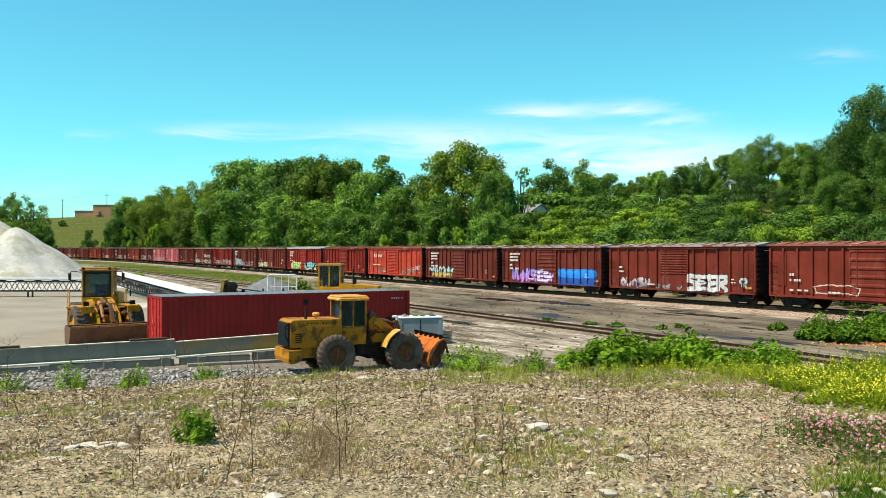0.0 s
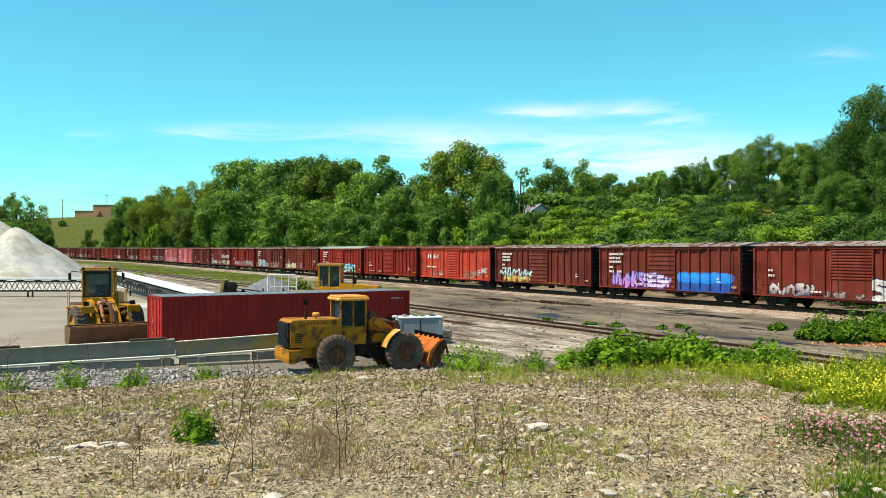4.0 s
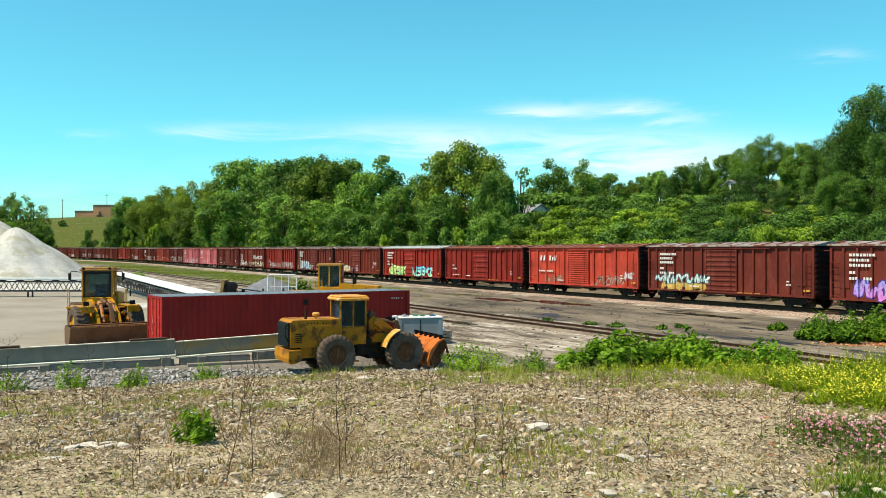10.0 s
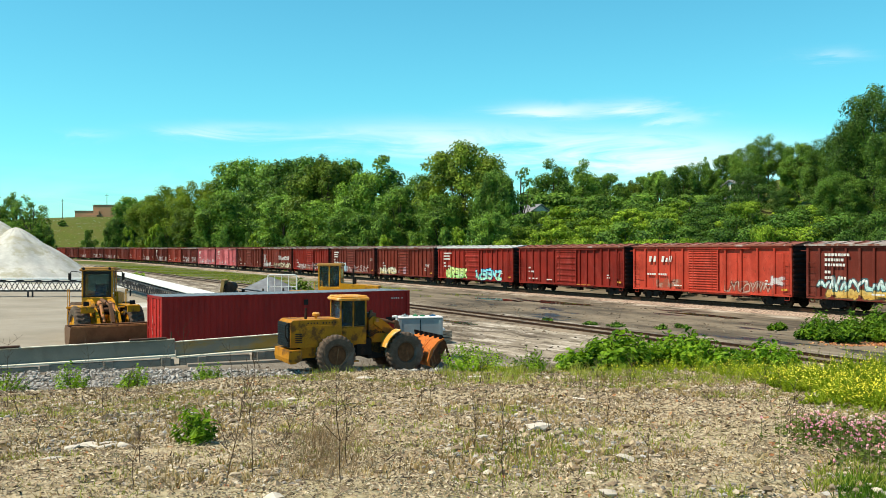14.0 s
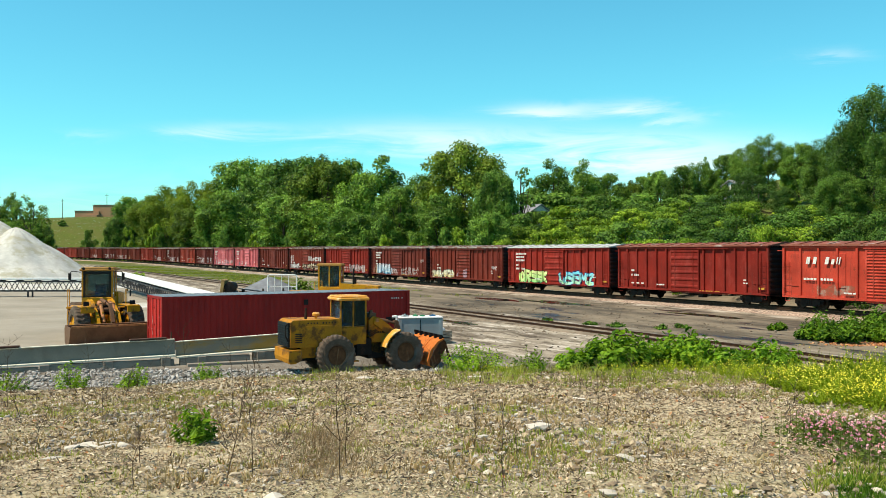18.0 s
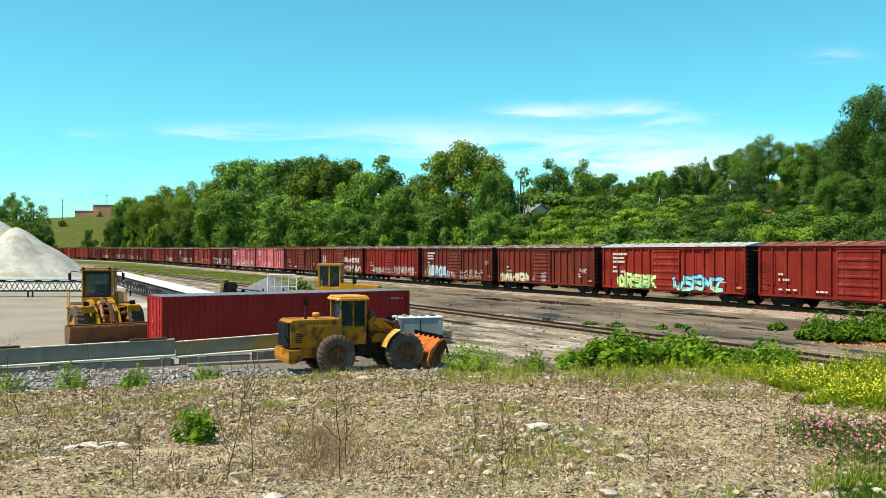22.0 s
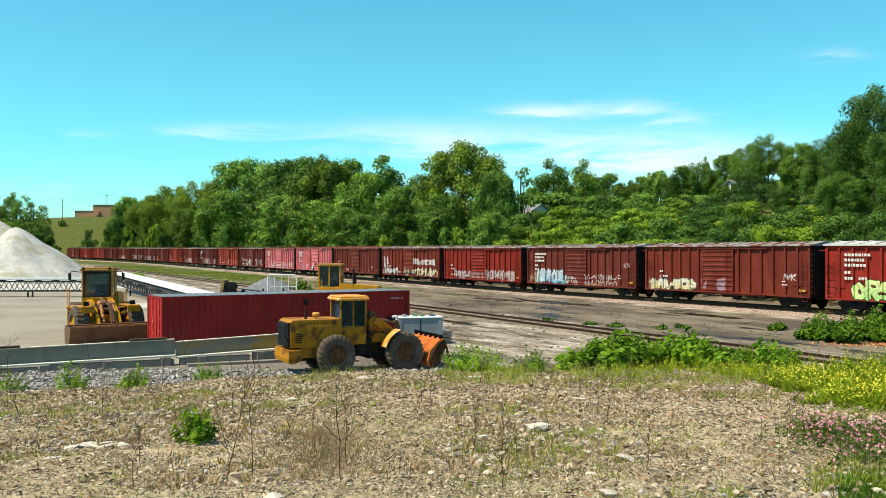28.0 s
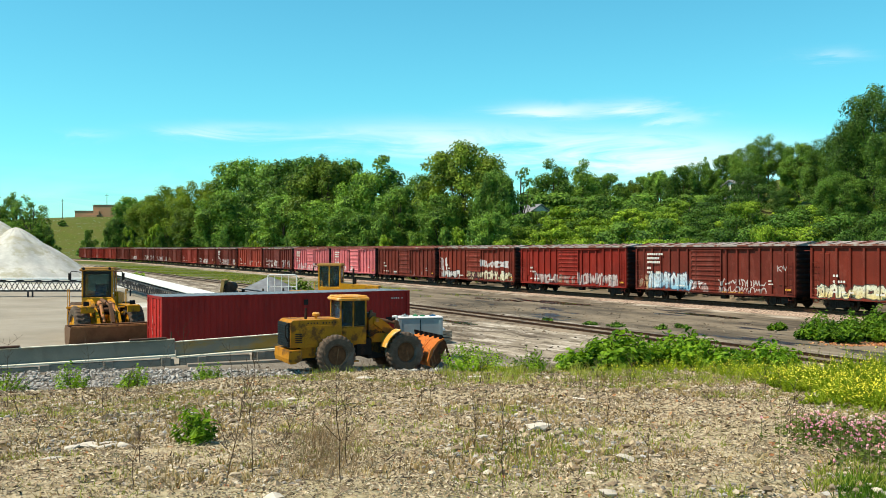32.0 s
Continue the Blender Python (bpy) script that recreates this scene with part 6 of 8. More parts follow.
# ---------------------------------------------------------------- conveyors, salt, distance
def conveyor(p, q, width, depth, label, belt_mat, legs=()):
    a, b = Vector(p), Vector(q)
    L = (b - a).length
    d = (b - a).normalized()
    m = Matrix.Translation(a) @ d.to_track_quat("X", "Z").to_matrix().to_4x4()
    c = thing("conveyor", m, label, "conveyor", "conveyors in the yard")
    w = width / 2
    for y in (-w, w):
        for z in (0, depth):
            part("chord", boxes((0, L, y - 0.05, y + 0.05, z - 0.05, z + 0.05)), TRUSS_STEEL, c)
        n = max(2, int(L / depth / 1.1))
        for k in range(n):
            x0, x1 = L * k / n, L * (k + 1) / n
            bm = bmesh.new()
            tube(bm, (x0, y, 0), ((x0 + x1) / 2, y, depth), 0.035, n=5)
            tube(bm, ((x0 + x1) / 2, y, depth), (x1, y, 0), 0.035, n=5)
            part("brace", bm, TRUSS_STEEL, c)
    part("belt", boxes((0, L, -w + 0.05, w - 0.05, depth + 0.16, depth + 0.34), bevel=0.03), belt_mat, c, "belt covered with white salt")
    for k in range(int(L / 1.6)):
        part("idler", boxes((k * 1.6 + 0.5, k * 1.6 + 0.75, -w - 0.02, w + 0.02, depth + 0.04, depth + 0.16)), TRUSS_STEEL, c)
    for s in legs:
        x = L * s
        z = (Matrix.Translation(a) @ d.to_track_quat("X", "Z").to_matrix().to_4x4() @ Vector((x, 0, 0))).z
        for y in (-w, w):
            part("leg", boxes((x - 0.06, x + 0.06, y - 0.06, y + 0.06, -(z - YARD), 0)), TRUSS_STEEL, c)
    return c


conveyor((-52, 84, 0.15), (-31.5, 84.5, 0.15), 1.0, 0.85, "long dark truss conveyor with a white salt-covered belt", WHITE_SHEET, (0.02, 0.35, 0.7, 0.98))
conveyor((-34.0, 97, 0.45), (-15.0, 60.3, -0.1), 1.5, 0.75, "dark truss conveyor with a wide white belt", WHITE_SHEET, (0.02, 0.3, 0.6))
TAN_PLATE = mat("weathered_tan_paint", (0.34, 0.23, 0.08), 0.3, 2, 20, 0.8, 0, 0.15, (0.14, 0.09, 0.04), 0.56, 2)
hop = thing("feed_hopper", pose(-14.75, 61.5, YARD), "tan hopper plate with a dark drive at the conveyor's foot", "hopper")
part("side_plate", prism(bmesh.new(), [(-0.15, 0), (0.02, 0), (0.36, 2.3), (0.16, 2.36)], -0.6, 0.6), TAN_PLATE, hop, "leaning tan plate")
part("drive_drum", tube(tube(bmesh.new(), (0.65, -0.5, 1.85), (0.65, 0.5, 1.85), 0.34, n=16), (0.65, -0.6, 1.85), (0.65, 0.6, 1.85), 0.1), STEEL_DARK, hop, "dark drive drum")
part("motor", boxes((0.5, 1.05, -0.4, 0.4, 1.2, 1.6), bevel=0.05), BLACK_GRILLE, hop)
for u in (0.45, 1.0):
    part("leg", boxes((u, u + 0.09, -0.5, -0.41, 0, 1.3), (u, u + 0.09, 0.41, 0.5, 0, 1.3)), STEEL_DARK, hop)
boom = thing("loading_boom", pose(-14.0, 63.6, YARD), "rusty brown steel boom resting behind the container", "steel boom")
part("beam", prism(bmesh.new(), [(0, 1.1), (0, 1.5), (2.9, 1.15), (2.9, 0.95)], -0.16, 0.16), BROWN_STEEL, boom)
part("top_rail", prism(bmesh.new(), [(0, 1.62), (0, 1.67), (2.9, 1.3), (2.9, 1.25)], -0.25, 0.25), TRUSS_STEEL, boom)
for u in (0.2, 2.6):
    part("leg", boxes((u, u + 0.12, -0.2, 0.2, 0, 1.62 - u * 0.12)), STEEL_DARK, boom)


def pile(name, cx, cy, r, h, seed, material, label, category, sharp=1.0):
    bm = bmesh.new()
    rings, n = 26, 72
    rows = []
    for i in range(rings + 1):
        t = i / rings
        row = []
        for k in range(n):
            a = 2 * math.pi * k / n
            rr = r * t * (1 + 0.07 * noise.noise((math.cos(a) * 1.5, math.sin(a) * 1.5, seed)))
            x, y = rr * math.cos(a), rr * math.sin(a)
            z = h * (1 - math.sqrt(t * t + 0.003)) / (1 - math.sqrt(0.003)) + 0.05 * h * noise.noise((x * 0.35, y * 0.35, seed)) * min(1, 3 * t) + 0.02 * h * noise.noise((a * 5, t * 1.5, seed + 4)) * (1 - t)
            if i == rings:
                z = -0.25
            row.append(bm.verts.new((x, y, z)))
        rows.append(row)
    for p, q in zip(rows, rows[1:]):
        for k in range(n):
            j = (k + 1) % n
            bm.faces.new((p[k], q[k], q[j], p[j]))
    bmesh.ops.remove_doubles(bm, verts=bm.verts, dist=0.001)
    return single(name, bm, material, pose(cx, cy, YARD), label, category, smooth=True)


pile("salt_heap", -55.0, 119, 11.0, 7.1, 3, SALT, "huge white road salt heap in the yard", "salt heap", 0.98)
pile("salt_heap", -58.4, 120.5, 12.6, 8.2, 8, SALT, "huge white road salt heap in the yard", "salt heap", 0.98)
pile("salt_spill", -50.0, 108, 15.0, 0.22, 11, SALT, "thin white salt spill spread round the heaps", "salt spill")
pile("salt_spill", -24.0, 72, 3.6, 0.12, 13, SALT, "thin white salt spill by the conveyor", "salt spill")
pile("gravel_pile", -18.0, 96, 3.3, 1.5, 5, mat("grey_gravel", (0.20, 0.21, 0.225), 0.35, 1.5, 12, 0.95, 0, 0.6), "small grey gravel pile beside the siding", "gravel pile")

fr = thing("pipe_barrier", pose(-14.2, 75, YARD, 0, 0, 6), "white pipe barrier frame standing behind the container", "barrier")
part("outer_pipe", pipe(bmesh.new(), [(0, 0, 0), (0, 0, 2.15), (0.08, 0, 2.27), (2.2, 0, 2.27), (2.3, 0, 2.15), (2.3, 0, 0)], 0.06, 8), WHITE_PIPE, fr)
for u in (0.55, 1.1, 1.65):
    part("bar", tube(bmesh.new(), (u, 0, 0.4), (u, 0, 2.25), 0.025, n=6), WHITE_PIPE, fr)
part("cross_bar", tube(bmesh.new(), (0, 0, 1.3), (2.3, 0, 1.3), 0.025, n=6), WHITE_PIPE, fr)
for x in (-0.25, 2.8):
    single("bollard", tube(bmesh.new(), (0, 0, 0), (0, 0, 1.2), 0.09), POLE_WOOD, pose(-14.2 + x, 74.2, YARD), "short dark wooden post beside the pipe barrier", "post", "posts by the barrier")


def hall():
    c = thing("industrial_hall", pose(-217, 545, land_at(-195, 540) - 0.6), "long flat-roofed tan brick hall on the grassy hill", "building")
    part("wall", boxes((0, 14, 0, 20, -2, 4.0), (10, 36, 2, 24, -2, 7.6)), BRICK_TAN, c)
    part("roof", boxes((-0.3, 10.2, -0.3, 20, 4.0, 4.4), (9.7, 36.3, 1.7, 24.3, 7.6, 8.0)), ROOF_GREY, c)
    part("porch", boxes((6, 14, -3, 0.5, -1, 1.8), bevel=0.05), BRICK_TAN, c, "low entrance block")


hall()


def pole(x, y, h, arm):
    c = thing("utility_pole", pose(x, y, land_at(x, y)), "wooden utility pole on the hill", "utility pole", "utility poles")
    part("mast", tube(bmesh.new(), (0, 0, -0.5), (0, 0, h), 0.20, 0.14, 8), POLE_WOOD, c)
    part("crossarm", boxes((-arm, arm, -0.1, 0.1, h - 1.2, h - 0.95)), POLE_WOOD, c)


pole(-216, 525, 11.0, 1.0)
pole(-209, 575, 15.0, 1.0)


def house(x, y, z, w, d, h, rz, label):
    c = thing("house", pose(x, y, z, 0, 0, rz), label, "house", "houses on the hill")
    part("wall", prism(bmesh.new(), [(-w / 2, -6), (w / 2, -6), (w / 2, h), (0, h + w * 0.3), (-w / 2, h)], 0, d), HOUSE_WHITE, c)
    for s in (-1, 1):
        part("roof", prism(bmesh.new(), [(s * (w / 2 + 0.4), h - 0.25), (s * (w / 2 + 0.4), h - 0.1), (0, h + w * 0.3 + 0.18), (0, h + w * 0.3 + 0.02)], -0.4, d + 0.4), ROOF_GREY, c)
    for u in (-w * 0.25, w * 0.2):
        win = part("window", boxes((u - 0.5, u + 0.5, -0.06, 0.02, 0.9, 2.2)), BLACK_GRILLE, c)
        part("frame", boxes((u - 0.6, u + 0.6, -0.05, 0.01, 2.2, 2.32), (u - 0.6, u + 0.6, -0.05, 0.01, 0.78, 0.9)), HOUSE_WHITE, win)


house(15.8, 150, 7.9, 4, 5, 2.0, 25, "small white house half hidden by trees")
house(46.6, 150, 12.3, 3.4, 4, 1.7, -50, "white house with a grey roof among hillside trees")


# ---------------------------------------------------------------- plants
def leaf_verts(rng, c, nrm, size, bend=0.25, long=1.35):
    """One leaf or leaf spray: a bent quad pair round the point c."""
    n = Vector(nrm).normalized()
    t = n.orthogonal().normalized()
    t = Matrix.Rotation(rng.uniform(0, 6.283), 3, n) @ t
    u = n.cross(t)
    a = t * size * long * 0.5
    b = u * size * 0.5
    k = n * size * bend
    return [c - a, c - b + k * 0.4 - a * 0.1, c + a - k, c + b + k * 0.4 - a * 0.1]


def leaf_mesh(name, quads, material):
    vs, fs = [], []
    for q in quads:
        i = len(vs)
        vs += [tuple(p) for p in q]
        fs.append(tuple(range(i, i + len(q))))
    me = bpy.data.meshes.new(name)
    me.from_pydata(vs, [], fs)
    me.materials.append(material)
    return me


def crown_quads(rng, blobs, per, size, up=0.5, fill=0.16, flat=0.85):
    """Leaves over the surface of many small clumps."""
    quads = []
    for (bx, by, bz, br) in blobs:
        n = int(per * 2.1 * br * br)
        for _ in range(n):
            d = Vector((rng.gauss(0, 1), rng.gauss(0, 1), rng.gauss(0, 1) + 0.25)).normalized()
            r = br * (rng.random() ** fill) * rng.uniform(0.72, 1.22)
            c = Vector((bx, by, bz)) + Vector((d.x * r, d.y * r, d.z * r * flat))
            nn = d * 1.5 + Vector((rng.gauss(0, .42), rng.gauss(0, .42), rng.gauss(0, .35) + up))
            p, q, r, t = leaf_verts(rng, c, nn, size * 0.84 * rng.uniform(0.6, 1.3))
            quads.append((q, r, t))
    return quads


def blobs_for(rng, shape, n):
    """Clump centres for a crown inside a 1 m wide, 1 m tall space (x, y in -.5..+.5, z in 0..1)."""
    out = []
    tries = 0
    while len(out) < n and tries < 9000:
        tries += 1
        x, y, z = rng.uniform(-.5, .5), rng.uniform(-.5, .5), rng.uniform(0.03, 1)
        r = math.hypot(x, y)
        if shape == "round":
            lim = 0.50 * math.sqrt(max(0, 1 - ((z - 0.52) / 0.5) ** 2)) * (0.86 + 0.3 * noise.noise((x * 4, y * 4, z * 4 + n)))
        elif shape == "dome":
            lim = 0.50 * math.sqrt(max(0, 1 - (abs(z - 0.52) / 0.48) ** 2.6))
        elif shape == "cone":
            lim = 0.50 * (1.02 - z) ** 0.6
        elif shape == "tall":
            lim = 0.44 * (1 - abs(z - 0.45) ** 2.2 * 3.0) if z < 0.95 else 0.08
        else:
            lim = 0.5 * math.sqrt(max(0, 1 - z * z)) * (0.8 + 0.5 * noise.noise((x * 5, y * 5, z * 5 + n)))
        if r < lim and (r > lim * 0.45 or z > 0.8):
            out.append((x, y, z))
    return out


def tree_proto(shape, w, h, n, leaf, size, per, seed, blob, base=0.12, flat=0.85, up=0.5):
    """A whole tree at the origin: tapered trunk with limbs, and a crown of clumps."""
    rng = random.Random(seed)
    bl = [(x * w, y * w, h * base + z * h * (1 - base) * 0.94, blob * rng.uniform(0.6, 1.25)) for x, y, z in blobs_for(rng, shape, n)]
    bm = bmesh.new()
    lean = Vector((rng.uniform(-.04, .04) * h, rng.uniform(-.04, .04) * h, 0))
    pts = [Vector((0, 0, -0.6)), Vector((0, 0, h * 0.16)) + lean * 0.3, Vector((0, 0, h * 0.45)) + lean, Vector((0, 0, h * 0.8)) + lean * 1.3]
    rad = [h * 0.022, h * 0.017, h * 0.011, h * 0.004]
    for i in range(3):
        tube(bm, pts[i], pts[i + 1], rad[i], rad[i + 1], 8, False)
    for x, y, z, r in bl[:: max(1, len(bl) // 14)]:
        k = rng.uniform(0.25, 0.75)
        st = pts[1].lerp(pts[2], k)
        end = Vector((x, y, z))
        mid = st.lerp(end, 0.5) + Vector((0, 0, -0.03 * h))
        tube(bm, st, mid, h * 0.007, h * 0.005, 5, False)
        tube(bm, mid, end, h * 0.005, h * 0.002, 5, False)
    trunk = finish(bm, BARK, "trunk")
    crown = leaf_mesh("crown", crown_quads(rng, bl, per, size, up, 0.16, flat), leaf)
    return trunk, crown


def plant_tree(proto, x, y, scale, rz, label, group, dz=0.0, name="tree", squash=1.0):
    t = new(name)
    t.matrix_basis = Matrix.Translation((x, y, land_at(x, y) + dz)) @ pose(0, 0, 0, 0, 0, rz) @ Matrix.Diagonal((scale * squash, scale * squash, scale, 1))
    tagged(t, label, "tree" if name == "tree" else "shrub", group)
    part("trunk", proto[0], None, t)
    part("crown", proto[1], None, t)
    return t


PROTOS = {
    "round_a": tree_proto("round", 12, 15, 120, LEAF_DEEP, 0.38, 72, 11, 1.25),
    "round_f": tree_proto("round", 12, 15, 140, LEAF_SHADED, 0.25, 118, 41, 1.25),
    "round_g": tree_proto("round", 12, 16, 130, LEAF_MID, 0.26, 112, 43, 1.25),
    "mound_f": tree_proto("mound", 9, 5.5, 50, LEAF_SHADED, 0.21, 155, 44, 1.0, 0.0, 0.5, 0.8),
    "mound_g": tree_proto("mound", 9, 5.0, 50, LEAF_SUMAC, 0.22, 150, 45, 1.0, 0.0, 0.42, 0.9),
    "round_b": tree_proto("round", 11, 14, 110, LEAF_MID, 0.38, 72, 12, 1.25),
    "round_y": tree_proto("round", 12, 16, 130, LEAF_YELLOW, 0.38, 72, 13, 1.25),
    "willow": tree_proto("round", 14, 14, 150, LEAF_OLIVE, 0.30, 95, 14, 1.3, 0.02),
    "cone": tree_proto("cone", 7, 15, 150, LEAF_DEEP, 0.36, 80, 15, 0.95, 0.05),
    "tall": tree_proto("tall", 7, 15, 110, LEAF_MID, 0.32, 70, 16, 1.0),
    "thin": tree_proto("tall", 4.5, 10, 16, LEAF_DEEP, 0.34, 60, 17, 0.6, 0.35),
    "dome": tree_proto("dome", 12, 16, 170, LEAF_YELLOW, 0.36, 72, 33, 1.25),
    "dome_d": tree_proto("dome", 12, 15, 160, LEAF_DEEP, 0.36, 72, 34, 1.25),
    "airy": tree_proto("round", 10, 14, 46, LEAF_MID, 0.34, 62, 21, 1.0),
    "mound": tree_proto("mound", 9, 5.0, 50, LEAF_SUMAC, 0.30, 112, 18, 1.05, 0.0, 0.42, 0.9),
    "mound_m": tree_proto("mound", 9, 5.5, 52, LEAF_MID, 0.28, 112, 19, 1.05, 0.0, 0.5, 0.8),
    "mound_d": tree_proto("mound", 8, 5.5, 46, LEAF_DEEP, 0.28, 112, 20, 1.05, 0.0, 0.55, 0.7),
}
HEIGHT = {"round_f": 15, "round_g": 16, "mound_f": 5.5, "mound_g": 5, "round_a": 15, "round_b": 14, "round_y": 16, "willow": 14, "cone": 15, "tall": 15, "thin": 10, "dome": 16, "dome_d": 15, "airy": 14, "mound": 5, "mound_m": 5.5, "mound_d": 5.5}
LABELS = {"round_f": "tall broad tree with dense green leaves, darkened for shade", "round_g": "large green tree in full leaf", "mound_f": "green shrub thicket on the bank, darkened for shade", "mound_g": "bright green leafy thicket on the bank",
          "round_a": "broad deciduous tree with dense dark green leaves", "round_b": "broad green deciduous tree in full leaf", "round_y": "large yellow-green tree in full leaf",
          "willow": "soft olive-green willow-like tree", "cone": "pointed dark green tree", "tall": "slender light green tree", "thin": "thin sapling with sparse dark leaves",
          "airy": "open-crowned green tree with gaps between its limbs",
          "dome": "full round yellow-green tree in leaf", "dome_d": "full round dark green tree in leaf",
          "mound": "bright green leafy thicket on the bank", "mound_m": "green shrub thicket on the bank", "mound_d": "dark green shrub on the bank"}


def tree_at(kind, bearing, back, top, rz=0, squash=1.0):
    """A tree on the ray of the given bearing (sideways metres per metre ahead), back metres behind the main track, whose top reaches
    the height angle top (metres up per metre ahead, seen from the eye)."""
    t0 = C_SIDE / (bearing + math.tan(TH))
    y = t0
    for _ in range(40):
        s, d = beyond(bearing * y, y)
        y += (back - d) * 0.6
    x = bearing * y
    z0 = land_at(x, y)
    h = EYE[2] + top * y - z0
    sc = max(0.25, h / (HEIGHT[kind] * 0.97))
    if "mound" in kind:
        squash = min(squash, max(0.3, (back - 5.2) / (4.7 * sc)))
    plant_tree(PROTOS[kind], x, y, sc, rz, LABELS[kind], "trees behind the train" if "mound" not in kind else "thickets on the bank",
               name="tree" if "mound" not in kind else "shrub", squash=squash)


# kind, bearing, metres behind the track, top angle, turn, width factor
for row in (
    ("round_a", -0.335, 20, 0.056, 20, .9), ("round_b", -0.352, 12, 0.034, 70, .8), ("round_a", -0.318, 26, 0.058, 200, .9), ("willow", -0.300, 14, 0.068, 0, .95),
    ("willow", -0.262, 16, 0.075, 120, .9), ("round_y", -0.272, 9, 0.048, 40, .9), ("dome_d", -0.212, 30, 0.096, 10, 1.0), ("round_b", -0.236, 12, 0.060, 80, 1.1),
    ("round_a", -0.190, 26, 0.092, 250, .85), ("dome_d", -0.150, 18, 0.098, 33, 1.0), ("round_y", -0.128, 14, 0.101, 140, .95), ("round_b", -0.105, 22, 0.094, 300, .8)):
    tree_at(*row)
for row in (
    ("round_a", -0.172, 9, 0.058, 90, 1.1), ("round_b", -0.135, 8, 0.050, 190, 1.2), ("cone", -0.064, 20, 0.102, 0, 1.25), ("round_b", -0.083, 14, 0.080, 77, .9),
    ("round_a", -0.048, 12, 0.068, 160, .9), ("round_a", -0.098, 8, 0.045, 15, 1.1), ("round_b", -0.025, 17, 0.078, 260, .7), ("dome", 0.021, 16, 0.112, 5, .95),
    ("dome_d", 0.056, 15, 0.084, 66, .62), ("round_a", 0.048, 8, 0.040, 166, .9), ("round_b", 0.000, 10, 0.058, 99, .9), ("thin", 0.084, 24, 0.094, 30, .9), ("tall", 0.117, 40, 0.099, 0, 1.0),
    ("round_b", 0.130, 52, 0.076, 44, .7), ("tall", 0.152, 48, 0.098, 130, .9), ("round_a", 0.100, 60, 0.066, 10, .9)):
    tree_at(*row)
for row in (
    ("round_b", 0.180, 56, 0.080, 12, .9), ("round_y", 0.205, 60, 0.074, 150, .9), ("cone", 0.223, 85, 0.083, 0, .8), ("round_a", 0.236, 50, 0.084, 50, .9),
    ("round_b", 0.258, 46, 0.088, 210, .9), ("cone", 0.284, 88, 0.100, 0, .7), ("round_a", 0.306, 70, 0.102, 80, .85), ("round_g", 0.352, 60, 0.121, 10, .95),
    ("round_b", 0.300, 58, 0.074, 15, .8), ("round_b", 0.385, 48, 0.112, 300, .85), ("round_f", 0.330, 34, 0.086, 44, .9), ("round_g", 0.412, 34, 0.116, 60, .9), ("round_f", 0.370, 24, 0.068, 170, .9),
    ("round_g", 0.276, 66, 0.092, 33, 1.0), ("round_g", 0.328, 66, 0.112, 140, .9), ("round_g", 0.386, 60, 0.114, 222, .9), ("round_f", 0.406, 48, 0.108, 70, .9),
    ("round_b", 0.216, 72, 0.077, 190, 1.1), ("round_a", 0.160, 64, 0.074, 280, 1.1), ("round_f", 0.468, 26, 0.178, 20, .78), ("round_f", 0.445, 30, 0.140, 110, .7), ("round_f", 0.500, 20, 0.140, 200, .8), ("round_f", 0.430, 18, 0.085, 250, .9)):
    tree_at(*row)
rng_b = random.Random(77)
for k in range(44):
    b = 0.065 + 0.445 * (k + rng_b.uniform(-.4, .4)) / 44
    back = (8.8, 12.5, 18.0, 24.0)[k % 4] + rng_b.uniform(-1.5, 1.5)
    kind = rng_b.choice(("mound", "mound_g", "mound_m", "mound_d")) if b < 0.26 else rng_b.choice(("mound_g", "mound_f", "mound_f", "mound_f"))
    tree_at(kind, b, back, (0.012, 0.030, 0.046, 0.056)[k % 4] * rng_b.uniform(0.75, 1.1) + (0.012 if b > 0.3 else 0), rng_b.uniform(0, 360), rng_b.uniform(0.8, 1.2))
for k in range(7):
    tree_at(rng_b.choice(("mound_m", "mound_d")), 0.10 + 0.028 * k, 34 + rng_b.uniform(0, 6), 0.060 + rng_b.uniform(-.004, .006), rng_b.uniform(0, 360), 1.3)
for k in range(22):
    b = -0.38 + 0.44 * (k + rng_b.uniform(-.4, .4)) / 22
    tree_at(rng_b.choice(("mound_m", "mound_d", "mound_d", "mound")), b, 6 + rng_b.uniform(0, 2), 0.022 * rng_b.uniform(0.6, 1.3), rng_b.uniform(0, 360), 1.0)
# trees by the salt pile and on the far hill
for x, y, sc, kind in ((-151, 300, 1.85, "airy"), (-141, 305, 1.7, "airy"), (-134, 300, 1.6, "airy"), (-146, 310, 1.6, "airy"), (-129, 296, 0.9, "round_b"), (-140, 298, 0.9, "round_a"), (-160, 310, 1.8, "airy"), (-150, 296, 0.9, "round_b")):
    plant_tree(PROTOS[kind], x, y, sc, x * 7, LABELS[kind], "trees beyond the salt pile")
for x, y, sc, kind in ((-176, 500, .5, "mound_d"), (-196, 470, .5, "mound_m"), (-178, 455, .6, "mound_d"), (-184, 440, .6, "mound_m"), (-168, 430, .8, "mound_d"), (-208, 505, .6, "mound_m"),
                       (-164, 505, .95, "round_a"), (-156, 500, 1.0, "round_b"), (-172, 520, .8, "round_a")):
    plant_tree(PROTOS[kind], x, y, sc, x * 11, LABELS[kind], "trees on the far hill", name="shrub" if "mound" in kind else "tree")


